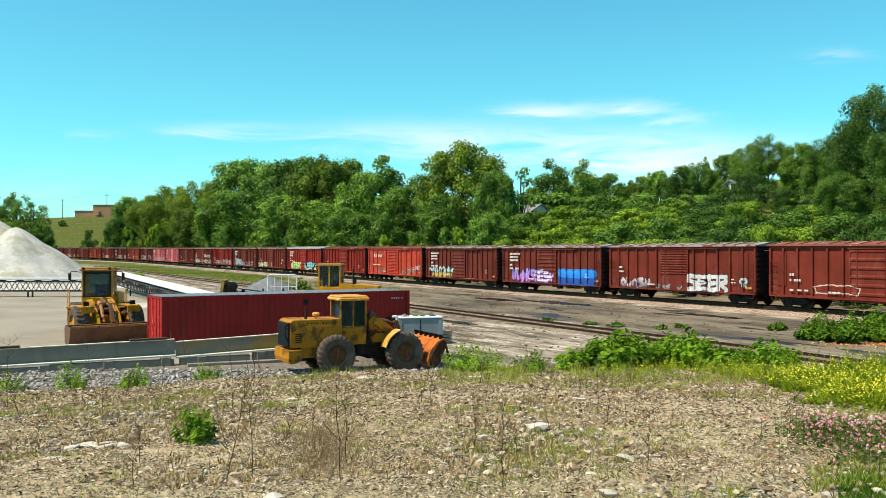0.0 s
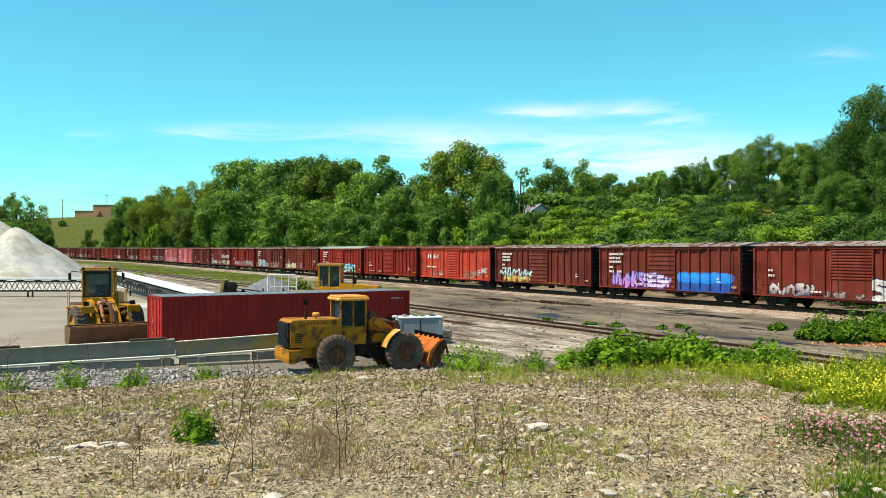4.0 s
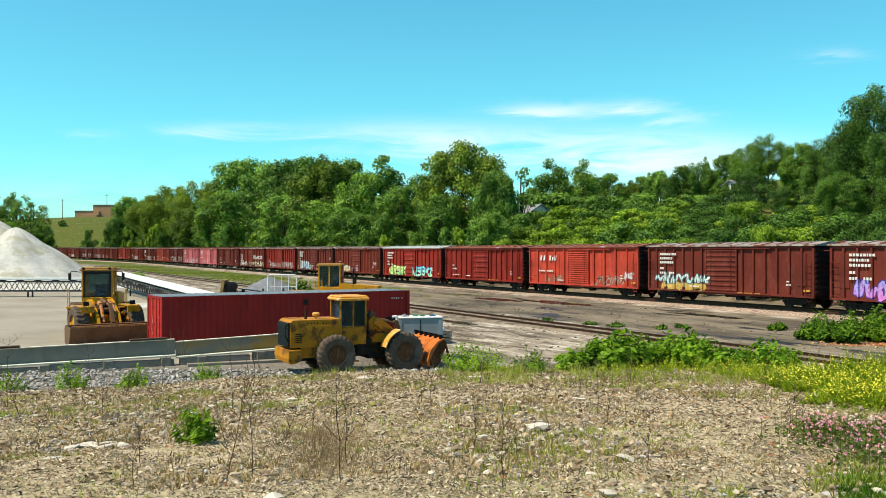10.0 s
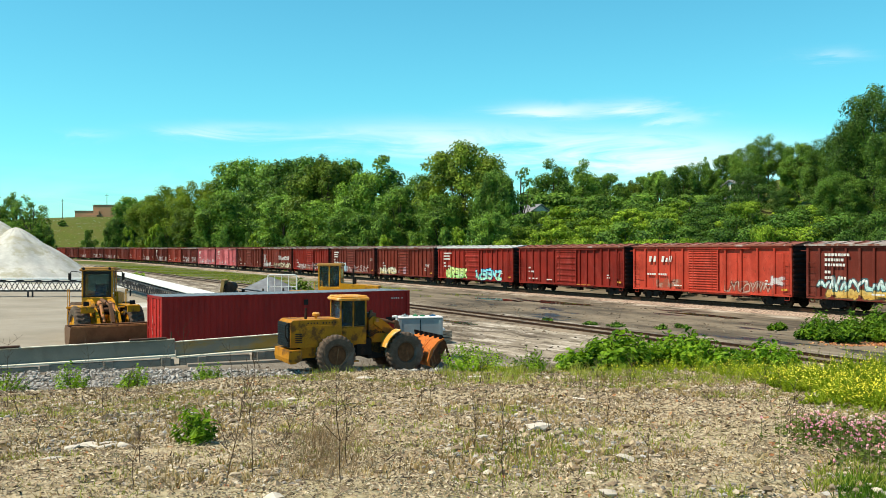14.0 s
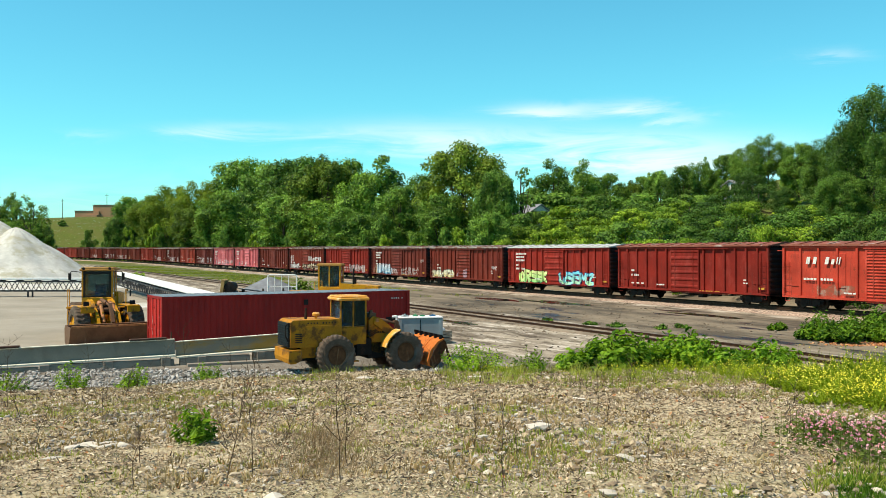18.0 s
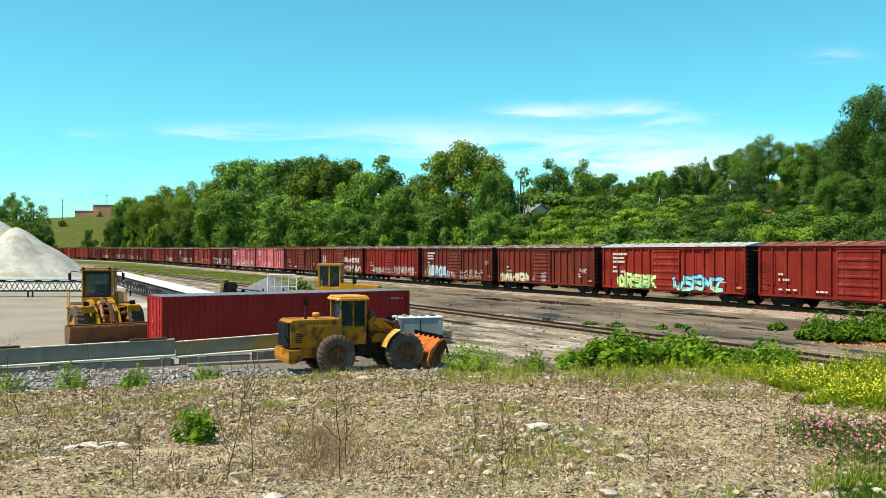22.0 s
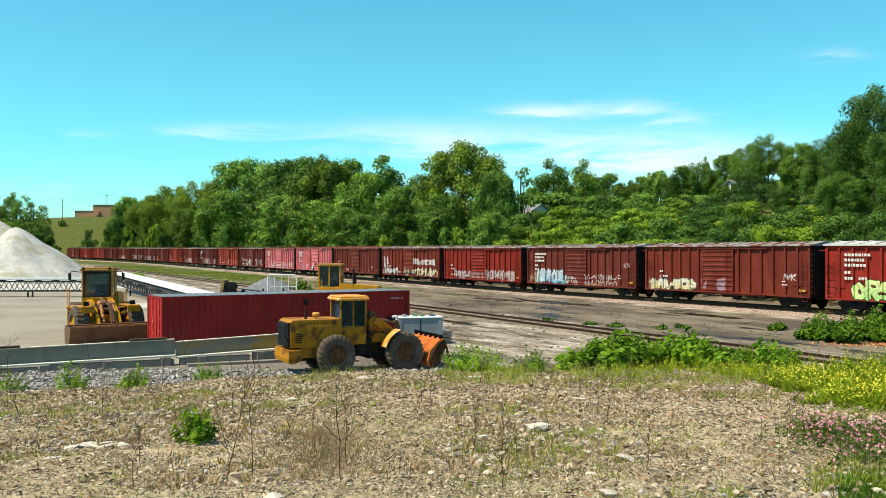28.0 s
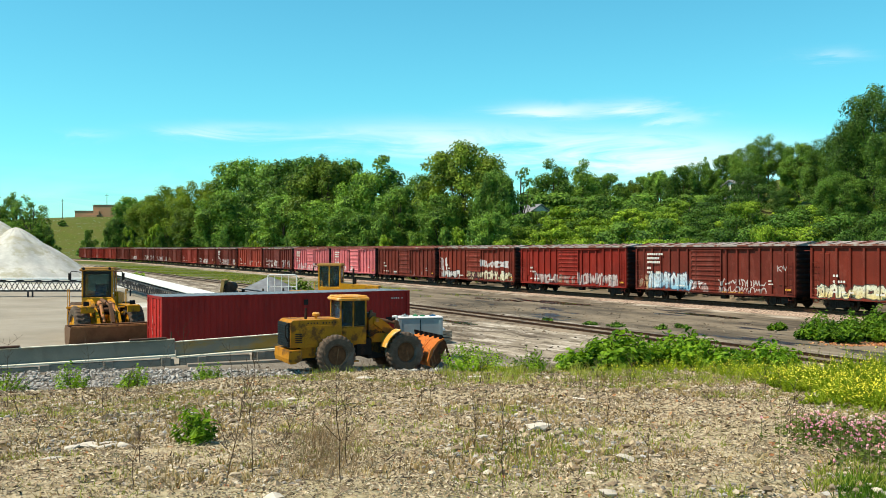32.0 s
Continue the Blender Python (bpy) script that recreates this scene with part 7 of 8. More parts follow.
# ---------------------------------------------------------------- shrubs and weeds near by
def weed_quads(rng, w, h, n, size, up=0.6, long=1.8):
    """Leaves in sprays along shoots that lean outwards, so that gaps and dark hollows stay between them."""
    out = []
    shoots = max(6, n // 12)
    for _ in range(shoots):
        a, r = rng.uniform(0, 6.283), w / 2 * math.sqrt(rng.random())
        root = Vector((r * 0.45 * math.cos(a), r * 0.45 * math.sin(a), 0))
        tip = Vector((r * 1.05 * math.cos(a), r * 1.05 * math.sin(a), h * (1.05 - 0.55 * (2 * r / w) ** 2) * rng.uniform(0.55, 1.1)))
        for k in range(12):
            t = 0.3 + 0.7 * (k + rng.random()) / 12
            c = root.lerp(tip, t) + Vector((rng.gauss(0, 1), rng.gauss(0, 1), rng.gauss(0, .6))) * size * 0.55
            d = Vector((math.cos(a) * 0.6, math.sin(a) * 0.6, up)) + Vector((rng.gauss(0, .5), rng.gauss(0, .5), rng.gauss(0, .35)))
            out.append(leaf_verts(rng, c, d, size * rng.uniform(.6, 1.35), 0.3, long))
    return out


def bramble(name, x, y, w, d, h, n, size, label, material, group, seed):
    """A low leafy bush: woody canes and large leaves in several mounds."""
    rng = random.Random(seed)
    quads, bm = [], bmesh.new()
    for k in range(max(3, int(w * d * 1.5))):
        cx, cy = rng.uniform(-w / 2, w / 2) * 0.85, rng.uniform(-d / 2, d / 2) * 0.8
        mw, mh = rng.uniform(0.9, 1.6) * min(1.2, w / 2), h * rng.uniform(0.55, 1.0) * (1 - 0.5 * (abs(cx) / (w / 2)) ** 3)
        gz = land_at(x + cx, y + cy) - land_at(x, y)
        for q in weed_quads(rng, mw, mh, n, size, 1.1):
            quads.append([p + Vector((cx, cy, gz)) for p in q])
        for _ in range(3):
            tube(bm, (cx, cy, gz - 0.05), (cx + rng.uniform(-.5, .5), cy + rng.uniform(-.4, .4), gz + mh * 0.9), 0.012, 0.005, 4, False)
    b = thing(name, pose(*on(x, y)), label, "shrub", group)
    tagged(part("canes", bm, STALK_DRY, b), kind="stuff")
    part("leaves", leaf_mesh("leaves", quads, material), None, b)
    return b


bramble("bramble_bush", 5.0, 23.2, 3.8, 2.2, 1.32, 900, 0.092, "bright green leafy bramble bush at the field's edge", LEAF_BUSH, "bushes at the field's edge", 1)
bramble("bramble_bush", 7.3, 22.8, 2.6, 2.0, 0.95, 640, 0.088, "bright green leafy bramble bush with trailing shoots", LEAF_KNOT, "bushes at the field's edge", 2)
bramble("bramble_bush", 6.4, 24.6, 3.0, 1.4, 1.3, 640, 0.092, "bright green leafy bramble bush with trailing shoots", LEAF_BUSH, "bushes at the field's edge", 3)
bramble("knotweed_bush", 19.9, 43.5, 5.6, 2.8, 1.65, 800, 0.105, "dark green leafy bush beside the tracks", LEAF_KNOT, "bushes by the tracks", 4)
bramble("knotweed_bush", 23.8, 43.0, 4.0, 2.6, 1.75, 800, 0.105, "dark green leafy bush beside the tracks", LEAF_KNOT, "bushes by the tracks", 5)
bramble("small_weed", 18.0, 49.8, 1.1, 0.9, 0.65, 260, 0.10, "low green weed clump on the dirt strip", LEAF_KNOT, "weeds on the dirt strip", 6)
for k, (x, y, w) in enumerate(((9.8, 52, 1.2), (11.9, 50.5, .8), (8.4, 53, .7), (13.2, 51, .6), (6.3, 55, .7))):
    bramble("small_weed", x, y, w, w, 0.32, 130, 0.09, "low green weed clump on the dirt strip", LEAF_MID, "weeds on the dirt strip", 10 + k)
bramble("small_weed", -12.2, 80, 2.0, 1.6, 1.9, 150, 0.24, "leafy yellow-green sapling behind the container", LEAF_YELLOW, "weeds in the yard", 30)
for k, (x, y, w) in enumerate(((-46, 128, 3), (-42, 126, 2.2), (-51, 140, 3.0))):
    bramble("small_weed", x, y, w, 1.5, 1.1, 90, 0.4, "green weeds growing by the siding", LEAF_BRIGHT, "weeds in the yard", 40 + k)
# single green plants in the field
for k, (x, y, w, h) in enumerate(((-2.27, 8.45, 0.40, 0.40), (-9.55, 20.0, 1.1, 0.62), (-8.05, 20.0, 0.8, 0.68), (-5.2, 20.6, 0.85, 0.55), (-6.75, 20.4, 0.7, 0.55), (-7.2, 20.9, 0.6, 0.3), (0.7, 22.2, 1.7, 0.75), (2.0, 21.4, 0.9, .6))):
    rng = random.Random(60 + k)
    b = thing("leafy_weed", pose(*on(x, y, -0.02)), "bright green leafy weed growing in dry gravel", "weed", "green weeds in the field")
    bm = bmesh.new()
    for _ in range(9):
        tube(bm, (rng.uniform(-.04, .04), rng.uniform(-.04, .04), 0), (rng.uniform(-.4, .4) * w, rng.uniform(-.4, .4) * w, h * rng.uniform(.6, .95)), 0.006, 0.003, 4, False)
    tagged(part("stem", bm, STALK_DRY, b), kind="stuff")
    part("leaves", leaf_mesh("leaves", weed_quads(rng, w, h, 560 if k == 0 else 1500 if k == 6 else 560, 0.026 if k == 0 else 0.034, 1.0, 3.3 if k == 0 else 2.6), LEAF_BUSH), None, b)


def scatter_field(seed, n, x_fn, y_lo, y_hi, power=1.0):
    rng = random.Random(seed)
    for _ in range(n):
        y = y_lo + (y_hi - y_lo) * rng.random() ** power
        x = x_fn(rng, y)
        yield rng, x, y


def wide(rng, y):
    return rng.uniform(-0.55, 0.55) * (y + 2)


# stones: loose rubble over the field, the paler and larger ones as things
def stone_mesh(seed, flat=0.55):
    bm = bmesh.new()
    bmesh.ops.create_icosphere(bm, subdivisions=1, radius=0.5)
    for v in bm.verts:
        v.co *= 1 + 0.8 * noise.noise(v.co * 2.6 + Vector((seed * 5.3, 0, 0)))
        v.co.z *= flat
    return bm


def rubble(name, seed, n, y_lo, y_hi, s_lo, s_hi, material, label, x_fn=wide, power=0.8, flat=0.55):
    shapes = []
    for k in range(6):
        bm = stone_mesh(seed + k, flat)
        shapes.append(([v.co.copy() for v in bm.verts], [[v.index for v in f.verts] for f in bm.faces]))
        bm.free()
    vs, fs = [], []
    for rng, x, y in scatter_field(seed, n, x_fn, y_lo, y_hi, power):
        co, tri = shapes[rng.randrange(6)]
        s = (s_lo + (s_hi - s_lo) * rng.random() ** 3) * min(1.0, 0.45 + y / 22)
        a = rng.uniform(0, 6.283)
        ca, sa = math.cos(a) * s, math.sin(a) * s
        ex = rng.uniform(0.8, 1.6)
        z = land_at(x, y) + s * 0.1
        i = len(vs)
        vs += [(x + v.x * ex * ca - v.y * sa, y + v.x * ex * sa + v.y * ca, z + v.z * s) for v in co]
        fs += [tuple(i + q for q in f) for f in tri]
    me = bpy.data.meshes.new(name)
    me.from_pydata(vs, [], fs)
    me.materials.append(material)
    return tagged(new(name, me), label, "stones", kind="stuff")


def island_mat(name, a, b, c):
    m, nt, bs = shader(name)
    isle = nt.nodes.new("ShaderNodeNewGeometry").outputs["Random Per Island"]
    v = coords(nt, "World")
    n = noise_of(nt, v, 30, 4, 0.65)
    col = mix(nt, span(nt, isle, 0, 0.6), a, b)
    col = mix(nt, span(nt, isle, 0.62, 1.0), col, c)
    col = mix(nt, span(nt, n, 0.3, 0.8, 0, 0.5), col, shade(a, 0.7))
    nt.links.new(col, bs.inputs["Base Color"])
    bs.inputs["Roughness"].default_value = 0.9
    bumped(nt, bs, n, 0.3, 0.01)
    return m


STONE_MIX = island_mat("field_stones", (0.21, 0.165, 0.105), (0.50, 0.41, 0.285), (0.74, 0.66, 0.53))
GRAVEL_MIX = island_mat("grey_gravel_stones", (0.09, 0.082, 0.07), (0.42, 0.39, 0.35), (0.62, 0.59, 0.54))
rubble("rubble", 100, 17000, 4.6, 24.5, 0.014, 0.09, STONE_MIX, "loose brown and pale stones scattered over the dry field")
CLOD_MIX = island_mat("soil_clods", (0.11, 0.08, 0.05), (0.34, 0.25, 0.155), (0.56, 0.44, 0.28))
rubble("soil_clods", 102, 5200, 4.5, 21, 0.02, 0.11, CLOD_MIX, "brown clods of dry soil over the field", power=0.9, flat=0.7)
rubble("gravel", 110, 12000, 21.5, 33.0, 0.05, 0.16, GRAVEL_MIX, "grey crushed stone beside the parked loader", lambda r, y: r.uniform(-17, 2.5), flat=1.0)
rubble("yard_stones", 130, 3000, 30, 75, 0.04, 0.16, island_mat("yard_debris", (0.06, 0.045, 0.03), (0.20, 0.15, 0.10), (0.36, 0.29, 0.20)), "small stones and debris strewn over the dusty yard", lambda r, y: r.uniform(-1, 30) - 0.2 * y, 0.7)
rubble("leaf_litter_heap", 131, 420, 41.5, 43.2, 0.05, 0.2, island_mat("orange_litter", (0.30, 0.10, 0.03), (0.52, 0.20, 0.07), (0.60, 0.34, 0.18)), "orange-brown dry plant litter before the bush", lambda r, y: 19.6 + r.gauss(0, 1.1), 1.0)
PALE_STONE = mat("pale_limestone", (0.60, 0.54, 0.45), 0.2, 6, 40, 0.9, 0, 0.3, None, 0.6, 1.5, None, 0.15)
for k, (x, y, s, fl) in enumerate(((-1.08, 5.85, .20, .4), (1.045, 10.0, .36, .28), (1.07, 5.97, .20, .5), (-1.6, 18.8, .5, .2), (0.6, 19.0, .4, .25),
                                  (-3.2, 7.6, .2, .4), (2.9, 10.2, .3, .3), (2.0, 13.5, .3, .3), (-6.0, 14.5, .35, .2), (-5.4, 14.2, .3, .3), (1.5, 7.6, .2, .4), (-2.2, 13.5, .22, .4), (0.4, 9.1, .15, .4), (3.0, 8.3, .2, .3))):
    s *= 0.72
    bm = stone_mesh(300 + k, fl)
    o = single("pale_stone", bm, PALE_STONE, Matrix.Translation(on(x, y, s * fl * 0.3)) @ pose(0, 0, 0, 0, 0, k * 47) @ Matrix.Diagonal((s * 1.3, s * 0.8, s, 1)),
               "flat pale stone lying on the dry field", "stone", "pale stones in the field")


def grass(name, seed, n, y_lo, y_hi, h_lo, h_hi, material, label, x_fn=wide, blades=7, spread=0.07, wdt=0.006, power=0.8, keep=None):
    vs, fs = [], []
    for rng, x, y in scatter_field(seed, n, x_fn, y_lo, y_hi, power):
        if keep and not keep(x, y):
            continue
        z = land_at(x, y) - 0.02
        hh = rng.uniform(h_lo, h_hi)
        for _ in range(blades):
            a = rng.uniform(0, 6.283)
            r = spread * rng.random()
            bx, by = x + r * math.cos(a), y + r * math.sin(a)
            lx, ly = math.cos(a) * hh * rng.uniform(.1, .7), math.sin(a) * hh * rng.uniform(.1, .7)
            t = rng.uniform(0, 6.283)
            wx, wy = math.cos(t) * wdt * (0.6 + y / 16), math.sin(t) * wdt * (0.6 + y / 16)
            h1 = hh * rng.uniform(.5, 1)
            i = len(vs)
            vs += [(bx - wx, by - wy, z), (bx + wx, by + wy, z), (bx + lx * .4 + wx * .7, by + ly * .4 + wy * .7, z + h1 * .6), (bx + lx * .4 - wx * .7, by + ly * .4 - wy * .7, z + h1 * .6),
                   (bx + lx, by + ly, z + h1)]
            fs += [(i, i + 1, i + 2, i + 3), (i + 3, i + 2, i + 4)]
    me = bpy.data.meshes.new(name)
    me.from_pydata(vs, [], fs)
    me.materials.append(material)
    return tagged(new(name, me), label, "grass", kind="stuff")


def litter(name, seed, n, y_lo, y_hi, s_lo, s_hi, material, label, long=1.6, power=0.75):
    """Dead leaves, straw and chips lying flat on the soil, far too many to count."""
    vs, fs = [], []
    for rng, x, y in scatter_field(seed, n, wide, y_lo, y_hi, power):
        z = land_at(x, y) + 0.09 * noise.noise((x * 0.45, y * 0.45, 1)) + 0.035 * noise.noise((x * 1.7, y * 1.7, 5)) + rng.uniform(0.002, 0.02)
        s = rng.uniform(s_lo, s_hi) * (0.35 + y / 14)
        q = leaf_verts(rng, Vector((x, y, z)), (rng.gauss(0, .45), rng.gauss(0, .45), 1), s, 0.2, long)
        i = len(vs)
        vs += [tuple(p) for p in q]
        fs.append((i, i + 1, i + 2, i + 3))
    me = bpy.data.meshes.new(name)
    me.from_pydata(vs, [], fs)
    me.materials.append(material)
    return tagged(new(name, me), label, "leaf litter", kind="stuff")


LITTER_MIX = island_mat("brown_litter", (0.13, 0.095, 0.055), (0.50, 0.395, 0.245), (0.76, 0.66, 0.48))
litter("leaf_litter", 140, 80000, 4.5, 25, 0.010, 0.032, LITTER_MIX, "dry brown leaf litter and chips on the field", 1.6, 1.0)
litter("leaf_litter", 142, 30000, 4.4, 9.5, 0.008, 0.026, LITTER_MIX, "dry brown leaf litter and chips on the field", 1.9, 0.9)
TWIG_MIX = island_mat("dead_twigs", (0.040, 0.030, 0.022), (0.12, 0.085, 0.06), (0.27, 0.20, 0.14))
litter("twig_litter", 143, 16000, 4.4, 24, 0.007, 0.013, TWIG_MIX, "dark dead twigs strewn over the field", 10.0, 1.0)
litter("bark_chips", 144, 2600, 4.4, 20, 0.016, 0.036, island_mat("orange_bark_chips", (0.26, 0.10, 0.04), (0.50, 0.24, 0.10), (0.62, 0.40, 0.22)), "orange-brown bark chips on the field", 1.7, 1.0)
litter("leaf_litter", 145, 6000, 4.5, 22, 0.026, 0.060, CLOD_MIX, "curled brown dead leaves on the field", 1.5, 0.95)
litter("leaf_litter", 147, 4200, 4.5, 22, 0.022, 0.050, LITTER_MIX, "curled pale dead leaves on the field", 1.8, 0.95)
litter("twig_litter", 146, 1500, 4.5, 20, 0.011, 0.020, TWIG_MIX, "longer dark dead twigs strewn over the field", 16.0, 1.0)
rubble("pebbles", 150, 6500, 4.5, 13, 0.012, 0.06, GRAVEL_MIX, "small grey pebbles scattered over the near field", power=1.0)
litter("straw", 141, 26000, 4.5, 25, 0.008, 0.016, LITTER_MIX, "pale straw lying on the field", 7.0)


def patchy(f, lo, seed):
    return lambda x, y: noise.noise((x * f, y * f, seed)) > lo


# a broken pale slab in overlapping pieces
rng_p = random.Random(15)
for k in range(9):
    x, y = -3.34 + 0.058 * k + rng_p.uniform(-.02, .02), 8.42 + rng_p.uniform(-.13, .13)
    single("pale_stone", stone_mesh(340 + k, 0.3), PALE_STONE, Matrix.Translation(on(x, y, 0.025)) @ pose(0, 0, 0, rng_p.uniform(-8, 8), rng_p.uniform(-8, 8), rng_p.uniform(-40, 40)) @ Matrix.Diagonal((rng_p.uniform(.13, .2), rng_p.uniform(.06, .1), 0.11, 1)),
           "flat broken piece of a pale slab on the dry field", "stone", "pale stones in the field")
grass("dry_grass", 120, 12500, 4.6, 24, 0.02, 0.11, LEAF_DRY, "dry straw-coloured grass tufts", keep=patchy(0.6, -0.15, 3))
grass("short_grass", 121, 15000, 4.8, 24, 0.03, 0.11, LEAF_GRASS, "short patchy green grass", wdt=0.0042, keep=patchy(0.5, -0.02, 9))
grass("edge_grass", 122, 3000, 16.5, 25, 0.10, 0.36, LEAF_GRASS, wdt=0.0032, label= "taller green grass along the field's edge", x_fn=lambda r, y: r.uniform(0.0, 13), power=0.7, keep=patchy(0.7, -0.12, 7))
grass("edge_grass", 123, 2200, 20, 24.5, 0.10, 0.32, LEAF_GRASS, wdt=0.0032, label= "taller green grass along the field's edge", x_fn=lambda r, y: r.uniform(-13, 0), power=0.7, keep=patchy(0.5, 0.0, 4))
grass("strip_grass", 124, 4200, 85, 230, 0.05, 0.2, LEAF_GRASS, "green grass strip between the tracks", x_fn=lambda r, y: C_SIDE - 0.5206 * y - r.uniform(6, 20), blades=6, spread=0.9, wdt=0.009, keep=patchy(0.09, -0.05, 2))


DRY_STEM = leaf_mat("dry_brown_stems", (0.11, 0.075, 0.045), (0.34, 0.25, 0.16), 0.1, 0.8)
grass("dry_stems", 127, 2600, 5.0, 24, 0.10, 0.36, DRY_STEM, "thin dry brown weed stems in loose clusters", blades=4, spread=0.06, wdt=0.0016, keep=patchy(0.9, 0.12, 14))
grass("dry_stems", 128, 260, 6.6, 9.2, 0.12, 0.42, DRY_STEM, "thin dry brown weed stems in loose clusters", x_fn=lambda r, y: -0.13 * y + r.gauss(0, .22), blades=5, spread=0.05, wdt=0.0014, power=1.0)


# dead stalks: thin branching stems standing in the field
def stalk(x, y, h, seed, lean=0.2):
    rng = random.Random(seed)
    bm = bmesh.new()
    d = Vector((rng.uniform(-lean, lean), rng.uniform(-lean, lean), 1))
    p = Vector((0, 0, -0.03))
    n = 5
    for k in range(n):
        q = p + d * (h / n) + Vector((rng.uniform(-.02, .02), rng.uniform(-.02, .02), 0))
        tube(bm, p, q, 0.0042 * (1 - k / n * 0.6) * (0.7 + h * .4), 0.0042 * (1 - (k + 1) / n * 0.7) * (0.7 + h * .4), 5, False)
        if k >= 1:
            for _ in range(3):
                e = q + Vector((rng.uniform(-.16, .16), rng.uniform(-.16, .16), rng.uniform(.05, .22))) * h
                tube(bm, q, e, 0.0022, 0.0013, 4, False)
                tube(bm, q.lerp(e, .6), q.lerp(e, .6) + Vector((rng.uniform(-.06, .06), rng.uniform(-.06, .06), .07)) * h, 0.002, 0.0012, 3, False)
        p = q
    single("dead_stalk", bm, STALK_DRY, pose(*on(x, y)), "thin dry brown weed stalk standing in the field", "dry weed", "dead stalks in the field")


for k, (x, y, h, ln) in enumerate(((-1.55, 6.6, .75, .25), (-1.42, 6.9, .8, .08), (-0.72, 6.5, .85, .3), (-0.75, 7.3, .6, .1), (0.4, 6.3, .55, .1), (-6.3, 13.4, 1.0, .1), (-3.9, 10.6, .7, .1), (-2.7, 11.8, .8, .15),
                                  (-0.15, 11.5, .75, .1), (-0.3, 13, .8, .1), (0.6, 13.2, .6, .1), (-7.4, 19.5, 1.3, .08), (-5.4, 19.5, 1.2, .06), (-8.8, 18.3, 1.0, .1), (-4.4, 8.7, .6, .5), (1.9, 11.4, .6, .1),
                                  (-2.0, 15, .8, .15), (-4.9, 16, .8, .15), (-9.0, 16.4, .9, .3), (2.9, 14.5, .6, .2))):
    stalk(x, y, h, 500 + k, ln)
rng_s = random.Random(9)
for k in range(70):
    y = rng_s.uniform(6, 23)
    stalk(rng_s.uniform(-0.5, 0.42) * y, y, rng_s.uniform(.2, .55), 700 + k, 0.35)


# mustard: tall thin stems with small yellow flowers
def mustard(seed, n, spots):
    rng = random.Random(seed)
    stems, petals = [], []
    for _ in range(n):
        cx, cy, rx, ry, hh = rng.choice(spots)
        x, y = cx + rx * rng.gauss(0, 0.6), cy + ry * rng.gauss(0, 0.6)
        z = land_at(x, y)
        h = hh * rng.uniform(0.35, 1.0) * (0.75 + 0.5 * noise.noise((x * 1.3, y * 1.3, 2)))
        for _ in range(6):
            e = Vector((x + rng.uniform(-.16, .16), y + rng.uniform(-.16, .16), z + h * rng.uniform(.5, 1)))
            w = Vector((rng.uniform(-1, 1), rng.uniform(-1, 1), 0)).normalized() * 0.008
            stems.append([Vector((x, y, z)) - w, Vector((x, y, z)) + w, e + w * .4, e - w * .4])
            for _ in range(2):
                lz = Vector((x, y, z)).lerp(e, rng.uniform(.15, .8))
                stems.append(leaf_verts(rng, lz, (rng.gauss(0, 1), rng.gauss(0, 1), 1), 0.042, 0.3, 2.4))
            if rng.random() < 0.42:
                for _ in range(3):
                    c = e + Vector((rng.gauss(0, .02), rng.gauss(0, .02), rng.gauss(0, .02)))
                    petals.append(leaf_verts(rng, c, (rng.gauss(0, .6), rng.gauss(0, .6), 1), 0.024, 0.2, 1.0))
    base = thing("mustard_patch", pose(0, 0, 0), "dense patch of yellow-flowering mustard weeds", "wildflowers", kind="stuff")
    part("stems", leaf_mesh("stems", stems, LEAF_MUSTARD), None, base)
    part("petals", leaf_mesh("petals", petals, PETAL_YELLOW), None, base, "small yellow flowers")


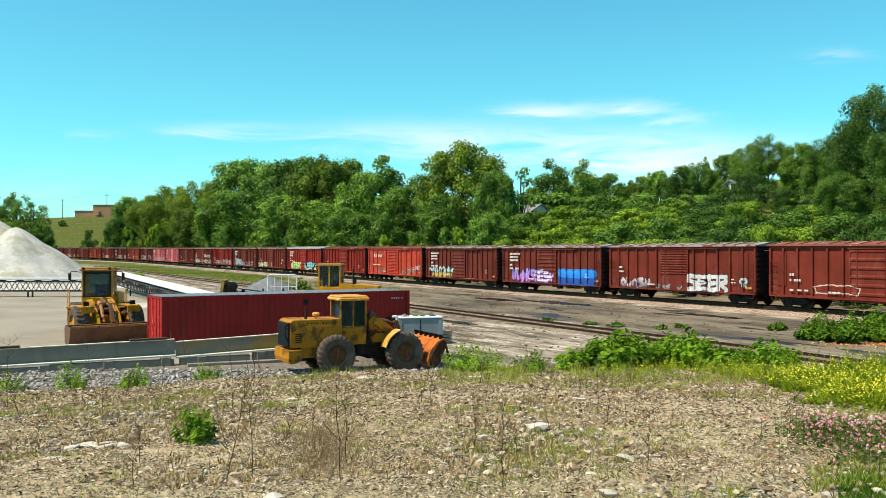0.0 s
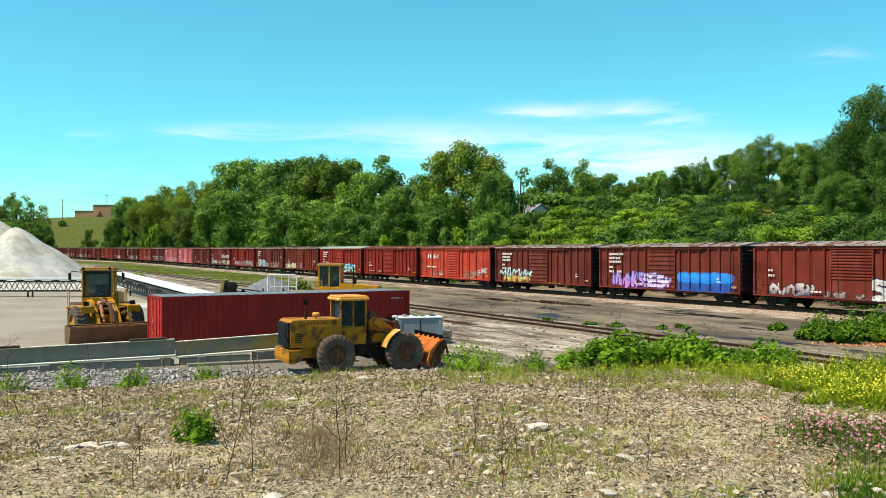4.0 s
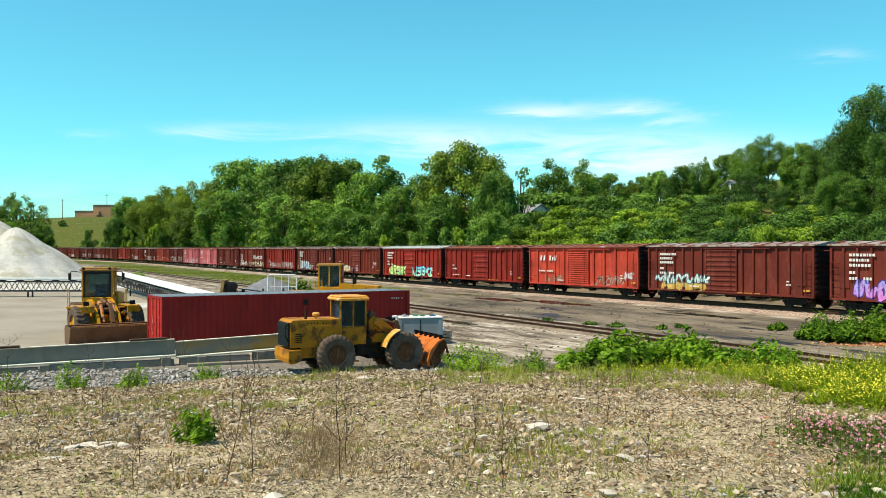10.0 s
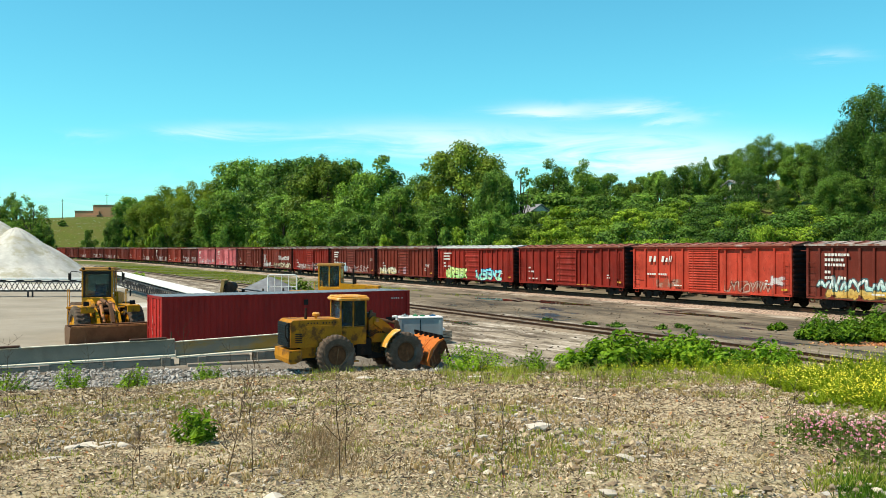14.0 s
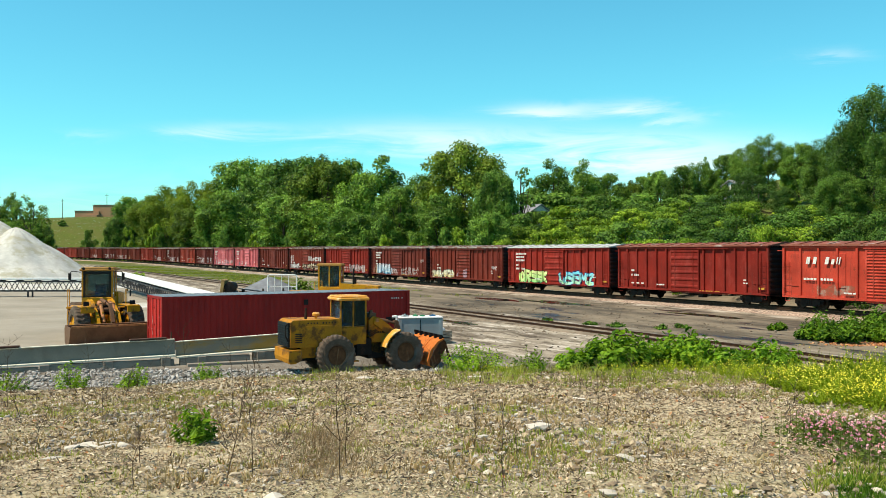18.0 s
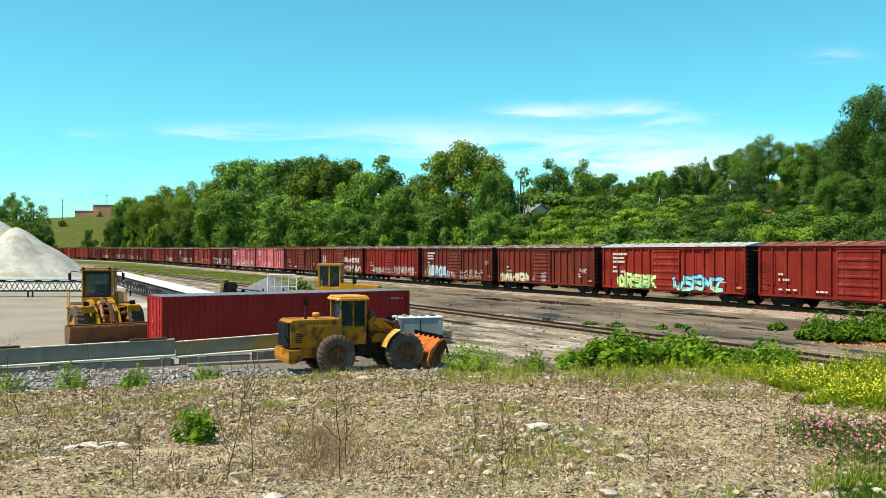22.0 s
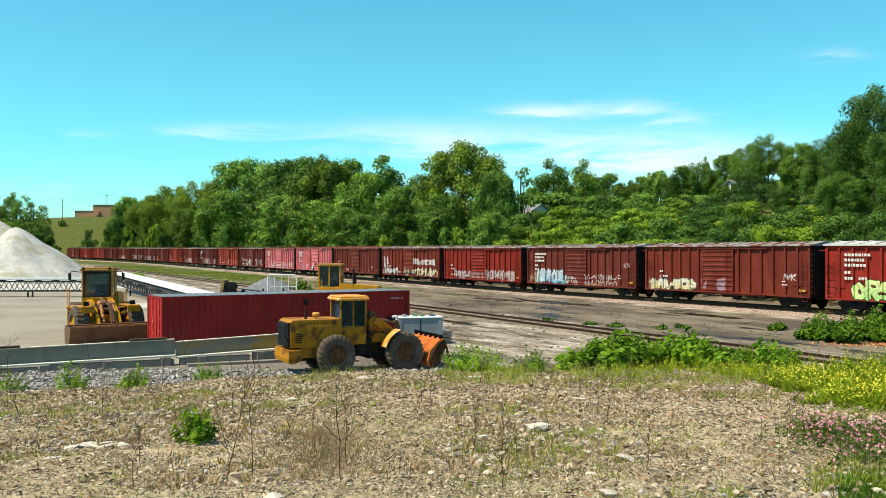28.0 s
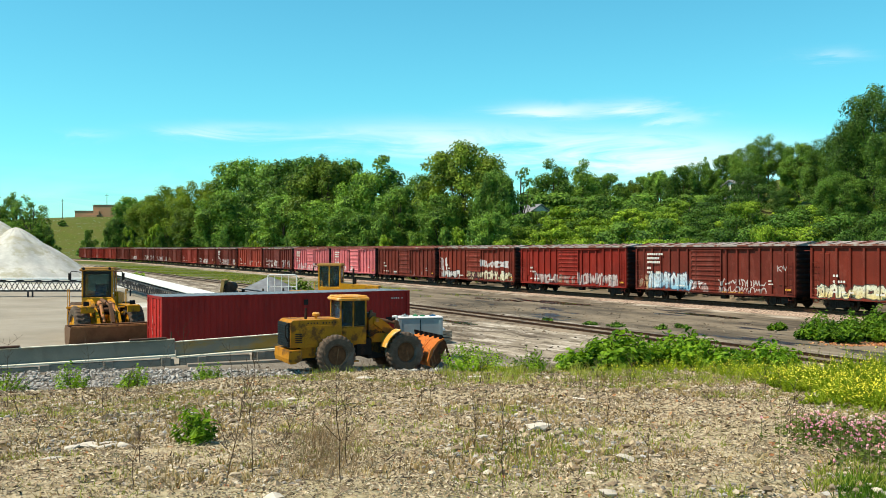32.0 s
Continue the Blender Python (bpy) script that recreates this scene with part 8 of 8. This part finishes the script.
mustard(31, 980, ((6.2, 16.0, .42, .9, 0.55), (6.2, 14.6, .45, 1.0, 0.55), (6.7, 15.4, .6, 1.2, 0.6), (5.75, 12.6, .40, .7, 0.42), (6.5, 12.4, .6, .8, 0.5), (7.2, 14.2, .9, 1.2, 0.6), (8.0, 16.6, 1.0, 1.4, 0.75), (8.8, 18.8, 1.2, 1.2, 0.85), (6.3, 13.3, .5, .8, 0.45)))
mustard(32, 110, ((6.6, 20.4, 1.2, 0.9, 0.6), (5.0, 21.0, 1.2, 0.8, 0.45), (6.6, 19.0, 1.0, 0.9, 0.5), (10.2, 20.5, 1.5, 1.5, 0.9), (1.2, 21.8, .6, .4, .4)))


def clover(seed, n, spots):
    rng = random.Random(seed)
    leaves, petals = [], []
    for _ in range(n):
        cx, cy, rx, ry = rng.choice(spots)
        x, y = cx + rx * rng.gauss(0, 0.75), cy + ry * rng.gauss(0, 0.75)
        z = land_at(x, y)
        h = rng.uniform(0.05, 0.25) * rng.uniform(0.6, 1.15)
        w = Vector((0.002, 0, 0))
        leaves.append([Vector((x, y, z)) - w, Vector((x, y, z)) + w, Vector((x, y, z + h)) + w, Vector((x, y, z + h)) - w])
        for _ in range(5):
            leaves.append(leaf_verts(rng, Vector((x + rng.uniform(-.06, .06), y + rng.uniform(-.06, .06), z + h * rng.uniform(.2, .9))), (rng.gauss(0, .6), rng.gauss(0, .6), 1), 0.032, 0.2, 1.5))
        if rng.random() < 0.5:
            for _ in range(8):
                d = Vector((rng.gauss(0, 1), rng.gauss(0, 1), rng.gauss(0, 1) + .6)).normalized()
                petals.append(leaf_verts(rng, Vector((x, y, z + h)) + d * 0.012, d, 0.017, 0.2, 1.2))
    base = thing("clover_patch", pose(0, 0, 0), "low patch of pink-flowering clover", "wildflowers", kind="stuff")
    part("leaves", leaf_mesh("leaves", leaves, LEAF_CLOVER), None, base)
    part("blossoms", leaf_mesh("blossoms", petals, PETAL_PINK), None, base, "pink blossoms")


clover(41, 900, ((3.6, 8.9, .18, .25), (3.75, 8.9, .2, .25), (3.75, 8.9, .2, .25), (4.0, 8.6, .35, .35), (3.65, 8.4, .35, .4), (4.2, 8.0, .35, .5), (3.6, 7.4, .4, .5), (4.4, 9.0, .3, .4)))
grass("clover_grass", 126, 900, 4.9, 7.4, 0.03, 0.08, LEAF_KNOT, wdt=0.004, label= "green grass among the clover", x_fn=lambda r, y: r.uniform(0.42, 0.52) * y + 0.05 * (7.4 - y), power=1.0)
grass("clover_grass", 125, 420, 6.3, 10, 0.04, 0.13, LEAF_GRASS, "green grass among the clover", x_fn=lambda r, y: r.uniform(0.40, 0.55) * y, power=1.0)

motions()
